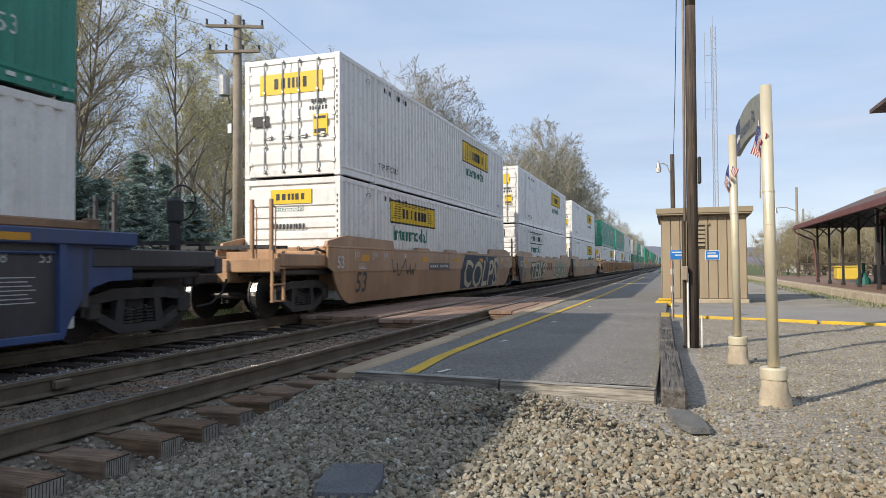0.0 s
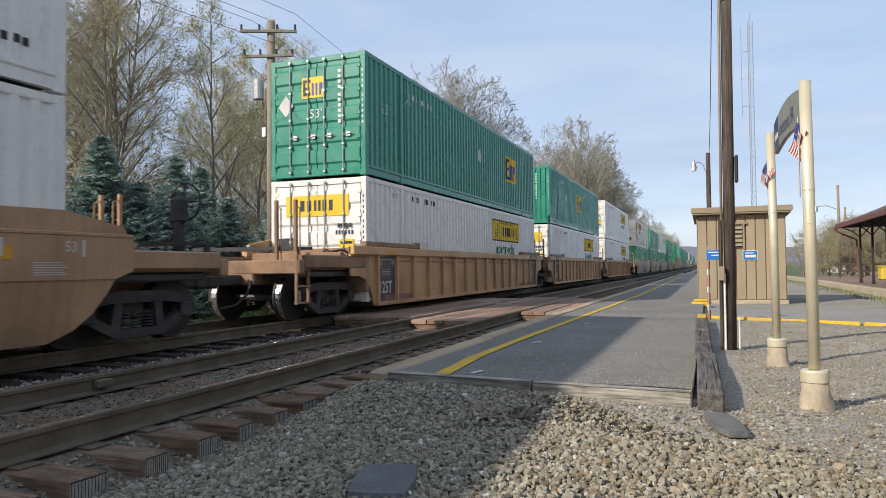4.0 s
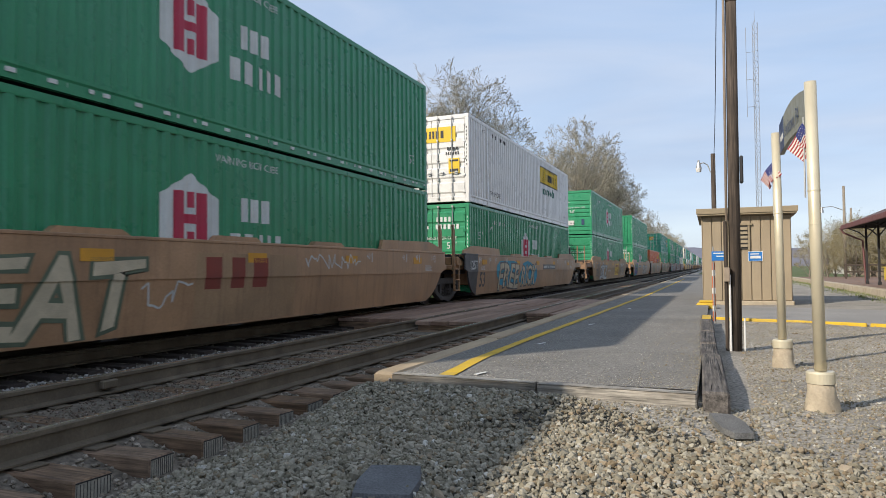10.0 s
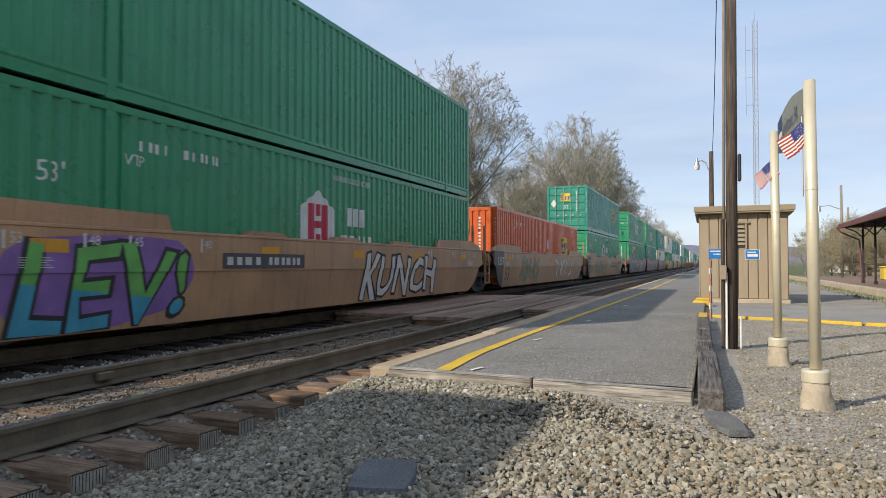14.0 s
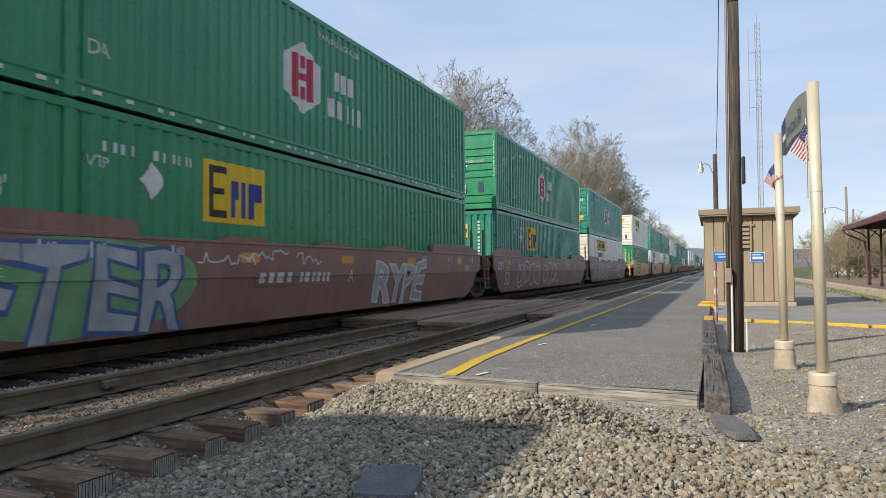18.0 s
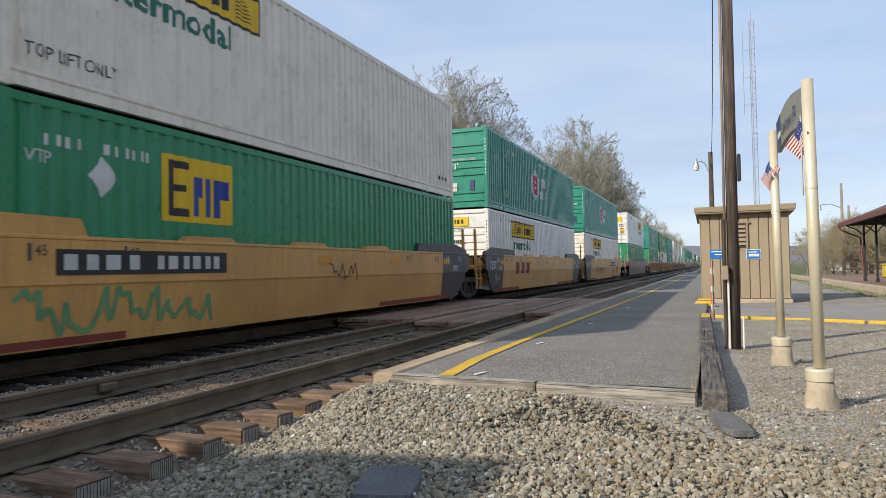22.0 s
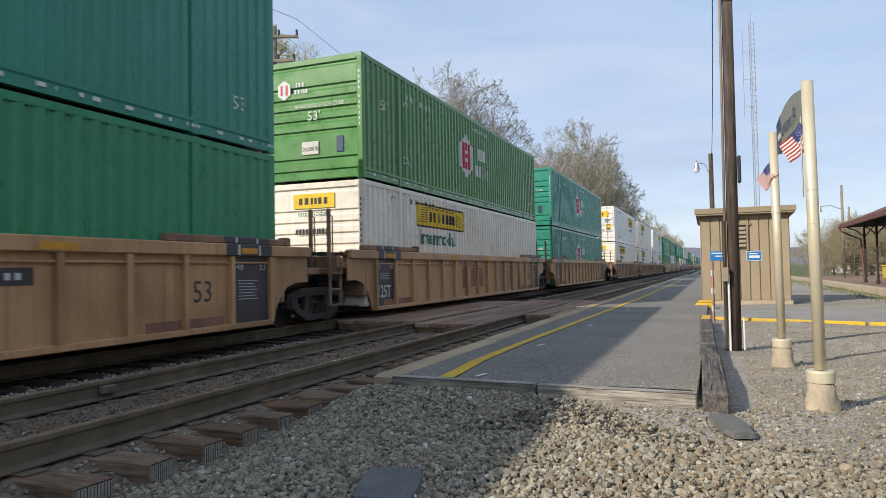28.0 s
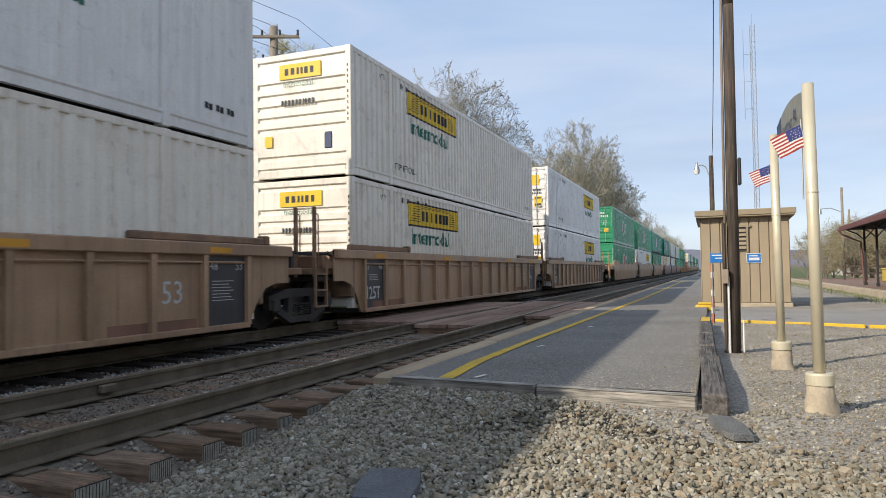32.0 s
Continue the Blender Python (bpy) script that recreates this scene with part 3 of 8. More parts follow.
def stone_shapes(n, rng):
    out = []
    for _ in range(n):
        bm = bmesh.new()
        # crushed rock: a blunt lump with broken faces
        for c in range(10):
            z = 1 - 2 * (c + 0.5) / 10
            w = math.sqrt(1 - z * z)
            k = 0.72 * rng.uniform(0.78, 1.2)
            bm.verts.new((k * w * math.cos(2.4 * c) + rng.uniform(-0.12, 0.12), k * w * math.sin(2.4 * c) + rng.uniform(-0.12, 0.12), k * z))
        bmesh.ops.delete(bm, geom=[v for v in bmesh.ops.convex_hull(bm, input=bm.verts[:])["geom_interior"] if isinstance(v, bmesh.types.BMVert)], context="VERTS")
        bmesh.ops.triangulate(bm, faces=bm.faces[:])
        bm.verts.index_update()
        p = np.array([v.co[:] for v in bm.verts])
        f = np.array([[v.index for v in q.verts] for q in bm.faces])
        bm.free()
        out.append((p, f))
    return out


def scatter_stones(name, label, spots, sizes, mats, mat_of, seed):
    """Loose stones as one sheet of real geometry."""
    rng = np.random.default_rng(seed)
    shapes = stone_shapes(12, random.Random(seed))
    vs, fs, ms, n = [], [], [], 0
    kinds = rng.integers(0, 12, len(spots))
    for k, (p, f) in enumerate(shapes):
        sel = np.where(kinds == k)[0]
        if not len(sel):
            continue
        m = len(sel)
        sc = sizes[sel][:, None, None] * rng.uniform(0.55, 1.3, (m, 1, 3)) * np.array([1, 1, 0.85])
        q = p[None] * sc
        a, t = rng.uniform(0, 6.28, m), rng.uniform(-0.7, 0.7, m)
        ct, st = np.cos(t)[:, None], np.sin(t)[:, None]
        q = np.stack([q[:, :, 0], q[:, :, 1] * ct - q[:, :, 2] * st, q[:, :, 1] * st + q[:, :, 2] * ct], 2)
        ca, sa = np.cos(a)[:, None], np.sin(a)[:, None]
        q = np.stack([q[:, :, 0] * ca - q[:, :, 1] * sa, q[:, :, 0] * sa + q[:, :, 1] * ca, q[:, :, 2]], 2)
        q += spots[sel][:, None, :]
        vs.append(q.reshape(-1, 3))
        fs.append((f[None] + (np.arange(m) * len(p))[:, None, None] + n).reshape(-1, 3))
        ms.append(np.repeat(mat_of[sel], len(f)))
        n += m * len(p)
    v, f, mi = np.concatenate(vs), np.concatenate(fs), np.concatenate(ms)
    me = bpy.data.meshes.new(name)
    me.vertices.add(len(v))
    me.vertices.foreach_set("co", v.ravel())
    me.loops.add(len(f) * 3)
    me.loops.foreach_set("vertex_index", f.ravel().astype(np.int32))
    me.polygons.add(len(f))
    me.polygons.foreach_set("loop_start", np.arange(0, len(f) * 3, 3, dtype=np.int32))
    for m in mats:
        me.materials.append(M[m])
    me.polygons.foreach_set("material_index", mi.astype(np.int32))
    me.update(calc_edges=True)
    me.shade_flat()
    thing(name, (0, 0, 0), label, "stones", kind="stuff", mesh=me)


def build_stones():
    rng = np.random.default_rng(5)
    gz = np.vectorize(ground_z)
    # loose ballast before the platform
    n = 62000
    y = 1.6 + 4.5 * rng.random(n) ** 0.9
    x = -3.35 + rng.random(n) * 5.3
    fine = (x > -1.5 + 0.5 * (y - 5)) & (y > 4.75 + 0.15 * np.sin(5 * x))
    ok = ((rng.random(n) < 0.2) | ~fine) & ((x < 0.4 + (4.6 - y) * 1.3) | (rng.random(n) < 0.12)) & ~((x > -0.3) & (x < 0.25) & (y > 5.6)) & ~((y > 5.75) & (x < -0.1))
    x, y = x[ok], y[ok]
    size = rng.uniform(0.016, 0.034, len(x)) * np.where(rng.random(len(x)) < 0.05, 1.5, 1)
    z = gz(x, y) + size * 0.15 + 0.03 * rng.random(len(x)) ** 1.5
    kind = np.where(rng.random(len(x)) < np.clip(0.12 + 0.14 * (x + 1.6), 0.07, 0.34), 1, 0)
    kind = np.where(rng.random(len(x)) < 0.018, 2, kind)
    scatter_stones("ballast_stones", "loose grey and brown crushed ballast stones", np.stack([x, y, z], 1), size, ("stone", "stone_brown", "stone_white"), kind, 3)
    # chips showing in the worn asphalt
    n = 15000
    y = 6.15 + 9 * rng.random(n) ** 1.6
    x = rng.uniform(-2.9, -0.15, n)
    ok = abs(x + 2.45) > 0.12
    x, y = x[ok], y[ok]
    n = len(x)
    size = rng.uniform(0.004, 0.0095, n)
    z = np.array([-0.0135 + 0.008 * noise.noise((a, b * 0.6, 1)) for a, b in zip(x, y)])
    kind = rng.choice([0, 0, 1, 2, 3, 3], n)
    scatter_stones("asphalt_chips", "stone chips showing in the worn asphalt", np.stack([x, y, z], 1), size, ("stone", "stone_brown", "stone_white", "asphalt_dark"), kind, 12)
    # dirty stones in the track bed
    n = 60000
    y = 0.5 + 33 * rng.random(n) ** 2.2
    x = rng.uniform(-11.2, -2.95, n)
    ok = ~((y > 11.7) & (x > -7.7) & (y < 22.8))
    for rx in NEAR_RAILS + FAR_RAILS:
        ok &= abs(x - rx) > 0.12
    x, y = x[ok], y[ok]
    n = len(x)
    size = rng.uniform(0.013, 0.032, n)
    z = gz(x, y) + size * 0.35
    inner = (x < -4.15) & (x > -5.9)
    size = np.where(inner, size * 0.75, size)
    kind = np.where((rng.random(n) < 0.8) & inner, 1, 0)
    scatter_stones("trackbed_stones", "dirty brown grey ballast between the rails", np.stack([x, y, z], 1), size, ("stone_dirty", "stone_sooty", "stone_pale"), np.where((x > -7.35) & (x < -6.0) & (rng.random(n) < 0.7), 2, kind), 4)
    # fine gravel by the sign posts
    n = 30000
    y = 4.2 + 12 * rng.random(n) ** 1.5
    x = np.where(y < 6, 0.0, 0.3) + rng.random(n) * (0.36 * y + 0.4)
    near = (y < 6) & (rng.random(n) < 0.5)
    x = np.where(near, -1.7 + 2.0 * rng.random(n), x)
    size = rng.uniform(0.006, 0.016, n) * np.where(rng.random(n) < 0.03, 2.2, 1)
    kind = np.where(rng.random(n) < 0.25, 1, np.where(rng.random(n) < 0.06, 2, 0))
    n2 = 1300
    y2 = 6.0 + 9.0 * rng.random(n2) ** 1.3
    x2 = -0.15 - 0.6 * rng.random(n2) ** 3
    x, y = np.concatenate([x, x2]), np.concatenate([y, y2])
    size, kind = np.concatenate([size, rng.uniform(0.004, 0.011, n2)]), np.concatenate([kind, np.where(rng.random(n2) < 0.3, 1, 0)])
    zs = gz(x, y) + 0.004
    zs[-n2:] = -0.004
    scatter_stones("gravel_stones", "fine pale gravel with a few larger stones", np.stack([x, y, zs], 1), size, ("stone", "stone_brown", "stone_white"), kind, 6)


M["stone_dirty"] = material("stone_dirty", (0.28, 0.24, 0.19), 0.95, vary=0.35, size=9, grain=70, bump=0.5, tint=0.4, islands=True)
M["stone_pale"] = material("stone_pale", (0.36, 0.35, 0.33), 0.95, vary=0.3, size=9, grain=70, bump=0.5, tint=0.35, islands=True)
M["stone_sooty"] = material("stone_sooty", (0.17, 0.13, 0.10), 0.95, vary=0.35, size=9, grain=70, bump=0.5, tint=0.35, islands=True)

# ---- tracks ----
RAIL_OUT = [(-0.07, -0.185), (0.07, -0.185), (0.07, -0.172), (0.012, -0.15), (0.009, -0.05), (0.036, -0.04), (0.037, -0.008), (0.03, 0.0), (-0.03, 0.0), (-0.037, -0.008), (-0.036, -0.04), (-0.009, -0.05), (-0.012, -0.15), (-0.07, -0.172)]


def build_tracks():
    rail = Build().bar(RAIL_OUT, -60, 620).mesh("rail", "rail")
    shine = Build().box(-0.024, 0.024, -60, 620, 0.0, 0.0015).mesh("rail_top", "rail_head")
    for name, xs, y_words in (("track_near", NEAR_RAILS, "rusty empty railway track with brown wooden ties"), ("track_far", FAR_RAILS, "dirty railway track under the freight train")):
        root = thing(name, (0, 0, 0), y_words, "track", kind="structure")
        for x in xs:
            r = part("rail", rail, root, (x, 0, 0))
            part("rail_top", shine, r, (0, 0, 0), "polished running surface")
    near = bpy.data.objects["track_near"]
    rng = random.Random(11)
    ties = []
    for k in range(4):
        b = Build()
        w = 0.115 + 0.008 * k
        b.box(-1.31, 1.31, -w, w, -0.20, 0.0, cut=0.012)
        # end checks of the timber
        for i in range(11):
            yy = -w + 0.02 + i * (2 * w - 0.04) / 10
            b.box(1.313, 1.3155, yy - 0.0022, yy + 0.0018, -0.185, -0.016 - 0.004 * (i % 3), 2)
        b.box(1.312, 1.316, -w + 0.012, w - 0.012, -0.016, -0.008, 2)
        b.box(1.308, 1.314, -w + 0.014, w - 0.014, -0.185, -0.014, 1)
        ties.append(b.mesh("tie", "tie", "end_grain", "c_seam"))
    plate = Build().box(-0.17, 0.17, -0.09, 0.09, 0.0, 0.016, cut=0.004).mesh("tie_plate", "rail")
    cx = sum(NEAR_RAILS) / 2
    for i in range(110):
        y = 1.09 + i * 0.495 + rng.uniform(-0.03, 0.03)
        if 12.5 < y < 22.3:
            continue
        t = part("tie", ties[rng.randrange(4)], near, pose(cx + 0.12 + rng.uniform(-0.04, 0.04), y, -0.20 - rng.uniform(0, 0.015), rng.uniform(-2, 2), 0, rng.uniform(-1.2, 1.2)))
        if y < 14:
            for x in NEAR_RAILS:
                part("tie_plate", plate, t, (x - cx - 0.12, 0, 0.001))
    b = Build()
    for i in range(260):
        y = 56.8 + i * 0.52
        b.box(cx - 1.3, cx + 1.3, y - 0.12, y + 0.12, -0.36, -0.2)
    fx = sum(FAR_RAILS) / 2
    for i in range(420):
        y = -30 + i * 0.52
        b.box(fx - 1.3, fx + 1.3, y - 0.12, y + 0.12, -0.36, -0.215 + rng.uniform(-0.012, 0.012))
    # these ties carry the shade under the train as near-black colour
    tagged(part("far_ties", b.mesh("far_ties", "tie_shaded"), near), kind="stuff")
    # joint bar and clip on the rail
    part("joint_clip", Build().box(-0.02, 0.05, -0.09, 0.09, -0.13, -0.05, cut=0.01).mesh("joint_clip", "rail"), near, (NEAR_RAILS[1] + 0.04, 5.1, 0))


def build_crossing():
    root = thing("timber_crossing", (0, 0, 0), "weathered reddish brown plank crossing laid between the rails", "crossing", kind="structure")
    rng = random.Random(4)
    shapes = [Build().box(-0.5, 0.5, 0, 1, -0.09, 0.0, cut=0.012).mesh("plank", "plank") for _ in range(1)]
    strips = [(-5.60, -4.22, 12.5, 22.6, 4), (-4.06, -3.2, 15.2, 22.3, 3), (-7.7, -5.78, 13.0, 22.0, 5)]
    for x0, x1, y0, y1, n in strips:
        w = (x1 - x0) / n
        for i in range(n):
            y = y0 + rng.uniform(0, 0.12)
            while y < y1 - 0.5:
                ln = min(y1 - y, rng.uniform(2.6, 4.2))
                o = part("plank", shapes[0], root, Matrix.Translation((x0 + (i + 0.5) * w, y, -0.012 + rng.uniform(-0.012, 0.008))) @ Matrix.Diagonal((w - 0.018, ln - 0.015, 1, 1)))
                y += ln
        beam = Build().box(x0 + 0.05, x1 - 0.05, y0 + 0.05, y0 + 0.25, -0.32, -0.105, cut=0.01).mesh("sleeper_beam", "tie")
        part("sleeper_beam", beam, root)
        part("sleeper_beam", beam, root, (0, y1 - y0 - 0.4, 0))


# ---- platform ----
def build_platform():
    root = thing("platform", (0, 0, 0), "low grey asphalt platform with a yellow safety line and timber edges", "platform", kind="structure")
    b = Build()
    ys = [6.08 + 0.8 * i for i in range(110)]
    xs = [-2.93 + 0.31 * i for i in range(10)]
    for y in ys:
        for x in xs:
            b.v.append((x, y, -0.012 + 0.008 * noise.noise((x, y * 0.6, 1))))
    for j in range(len(ys) - 1):
        for i in range(9):
            b.f.append((j * 10 + i, j * 10 + i + 1, j * 10 + 11 + i, j * 10 + 10 + i))
            b.m.append(0)
    b.box(-2.93, -0.14, 6.08, ys[-1], -0.4, -0.05)
    part("asphalt", b.mesh("asphalt", "asphalt", smooth=False), root)
    y = 6.05
    rng = random.Random(2)
    while y < 92:
        ln = rng.uniform(2.4, 3.6)
        part("kerb", kept("kerb", lambda: Build().box(-0.12, 0.12, 0, 1, -0.36, 0.0, cut=0.02).mesh("kerb", "kerb")), root,
             Matrix.Translation((-3.06 + rng.uniform(-0.008, 0.008), y, 0.012 + rng.uniform(-0.008, 0.008))) @ Matrix.Diagonal((1, ln - 0.01, 1, 1)), "tan stained edge timber")
        y += ln
    # end board of grey timber, split in two lengths, sunlight coloured into the right one
    a0, a1 = Vector((-2.93, 6.05, 0)), Vector((-0.14, 5.86, 0))
    for k, (s, e) in enumerate(((0.0, 0.52), (0.525, 1.0))):
        p, q = a0.lerp(a1, s), a0.lerp(a1, e)
        m = Matrix.Translation(p) @ Matrix.Rotation(math.atan2(q.y - p.y, q.x - p.x), 4, "Z")
        ln = (q - p).length
        bb = Build().box(0, ln, -0.055, 0.055, -0.185, 0.006 - 0.004 * k, cut=0.012)
        for i in range(10):
            t = 0.06 + i * ln / 10.5
            bb.box(t, t + ln / 14, -0.057, -0.05, -0.16 + 0.013 * i, -0.155 + 0.013 * i)
        board = part("end_board", bb.mesh("end_board", "timber_brown_shaded" if k == 0 else "timber_bleached_lit"), root, m, "weathered brown end board, darker tone for the shaded length" if k == 0 else "bleached end board, paler tone for the sunlit length")
        part("board_top", Build().box(0.004, ln - 0.004, -0.058, 0.05, 0.006 - 0.004 * k, 0.011 - 0.004 * k).mesh("board_top", "timber_grey"), board, None, "bleached grey top edge")
    # heavy side timbers
    for y0, y1, zt, x in ((5.78, 8.27, 0.03, 0.0), (8.3, 9.44, 0.02, -0.062), (9.46, 11.1, 0.035, -0.082), (11.13, 14.6, 0.045, -0.1)):
        bb = Build().box(-0.102, 0.102, y0, y1, -0.27, zt, cut=0.018)
        rg = random.Random(int(y0 * 100))
        for i in range(14):
            a, c = rg.uniform(y0 + 0.02, y1 - 0.3), rg.uniform(-0.085, 0.08)
            e = min(y1 - 0.02, a + rg.uniform(0.15, 0.9))
            q = c + rg.uniform(-0.012, 0.012)
            bb.add([(c - 0.003, a, zt + 0.0012), (c + 0.003, a, zt + 0.0012), (q + 0.004, e, zt + 0.0012), (q - 0.003, e, zt + 0.0012)], [(0, 1, 2, 3)], 1)
            zc = rg.uniform(-0.1, zt - 0.02)
            bb.add([(0.1032, a, zc), (0.1032, e, zc + 0.01), (0.1032, e, zc + 0.016), (0.1032, a, zc + 0.007)], [(0, 1, 2, 3)], 1)
        part("side_timber", bb.mesh("side_timber", "timber_dark", "c_seam"), root, Matrix.Translation((x, y0, 0)) @ Matrix.Rotation(0.016, 4, "Z") @ Matrix.Translation((0, -y0, 0)), "dark cracked side timber")
    rg = random.Random(77)
    for i in range(11):
        y, x = 6.7 + i * 0.85 + rg.uniform(-0.3, 0.3), -2.2 + rg.uniform(-0.6, 0.9)
        w, bb = 0.0035 + 0.0003 * i, Build()
        pts = [(x + 0.12 * j, y + rg.gauss(0, 0.02) + 0.03 * j) for j in range(rg.randint(5, 12)) if x + 0.12 * j < -0.3]
        for (a, c), (d, e) in zip(pts, pts[1:]):
            zz = lambda u, v: -0.0095 + 0.008 * noise.noise((u, v * 0.6, 1))
            bb.add([(a, c - w, zz(a, c)), (d, e - w, zz(d, e)), (d, e + w, zz(d, e)), (a, c + w, zz(a, c))], [(0, 1, 2, 3)])
        part("crack", bb.mesh("crack", "c_seam"), root, None, "fine crack in the asphalt")
    part("timber_mark", Build().box(-0.22, -0.06, 13.5, 14.58, 0.046, 0.05).mesh("timber_mark", "yellow_paint"), root, None, "worn yellow paint on the timber")
    # yellow line, slightly wavering
    b = Build()
    rows = []
    for i in range(180):
        y = 6.12 + i * 0.3
        dx = 0.02 * noise.noise((0, y * 0.35, 3)) + 0.008 * noise.noise((0, y * 3, 8)) + 0.1 * max(0, 1 - (y - 6.1) / 1.3) + 0.016 * max(0, y - 9)
        w = 0.06 + 0.02 * max(0, 1 - (y - 6.1) / 3) + 0.008 * noise.noise((5, y * 2, 0))
        z = -0.002 + 0.008 * noise.noise((-2.45, y * 0.6, 1)) * 0.5
        rows.append((y, -2.51 + min(dx, 0.26), w, z))
    for y, x, w, z in rows:
        b.v += [(x - w, y, z), (x + w, y, z)]
    for i in range(len(rows) - 1):
        b.f.append((2 * i, 2 * i + 1, 2 * i + 3, 2 * i + 2))
        b.m.append(0)
    part("yellow_line", b.mesh("yellow_line", "yellow_paint"), root, None, "worn yellow safety line")
    for x, y in ((-2.135, 6.35), (-2.19, 9.1), (-2.06, 12.4), (-1.95, 17.3)):
        part("paint_mark", kept("mark", lambda: Build().box(-0.02, 0.02, -0.1, 0.1, 0, 0.004).mesh("paint_mark", "white_paint")), root, pose(x, y, -0.004, 0, 0, -14), "short white paint mark")
    def chunk(top, thick, mat, name):
        n = len(top)
        low = [(x * 1.06, y * 1.05, z - thick) for x, y, z in top]
        return Build().add(low + top, [tuple(range(n))[::-1], tuple(range(n, 2 * n))] + [(i, (i + 1) % n, n + (i + 1) % n, n + i) for i in range(n)]).mesh(name, mat)
    thing("asphalt_slab", pose(0.09, 5.27, -0.105, 0, 3, 0), "broken flat piece of dark asphalt on the gravel", "rubble",
          mesh=chunk([(0.02, -0.25, 0), (0.14, -0.2, 0.005), (0.1, 0.08, 0.01), (0.02, 0.3, 0.014), (-0.14, 0.27, 0.014), (-0.1, 0.02, 0.008), (-0.06, -0.13, 0.004)], 0.04, "asphalt_dark", "asphalt_slab"))
    thing("stone_slab", pose(-1.61, 3.24, ground_z(-1.61, 3.24) + 0.062, 2, 2, 0), "flat grey stone slab in the ballast", "rubble",
          mesh=chunk([(-0.08, -0.24, 0), (0.19, -0.15, 0), (0.16, 0.05, 0.008), (0.08, 0.24, 0.01), (-0.18, 0.16, 0.006), (-0.15, -0.06, 0)], 0.05, "slab_grey", "stone_slab"))
    # paved way in front of the shed with its yellow edge
    way = thing("paved_way", (0, 0, 0), "grey asphalt way with a yellow painted edge timber", "path", kind="structure")
    part("asphalt", Build().add([(-0.1, 16.35, -0.11), (14, 10.6, -0.11), (14, 15.4, -0.11), (-0.1, 21.3, -0.11), (-0.1, 16.35, -0.3), (14, 10.6, -0.3), (14, 15.4, -0.3), (-0.1, 21.3, -0.3)],
                                [(0, 1, 2, 3), (0, 4, 5, 1), (1, 5, 6, 2), (2, 6, 7, 3), (3, 7, 4, 0)]).mesh("asphalt", "path"), way)
    for i in range(5):
        p, q = Vector((-0.08, 16.25, 0)), Vector((14, 10.5, 0))
        a, c = p.lerp(q, i / 5 + 0.002), p.lerp(q, (i + 1) / 5 - 0.002)
        m = Matrix.Translation(a) @ Matrix.Rotation(math.atan2(c.y - a.y, c.x - a.x), 4, "Z")
        part("edge_timber", Build().box(0, (c - a).length, -0.035, 0.035, -0.25, -0.1, cut=0.012).mesh("edge_timber", "yellow_paint"), way, m, "worn yellow edge timber")


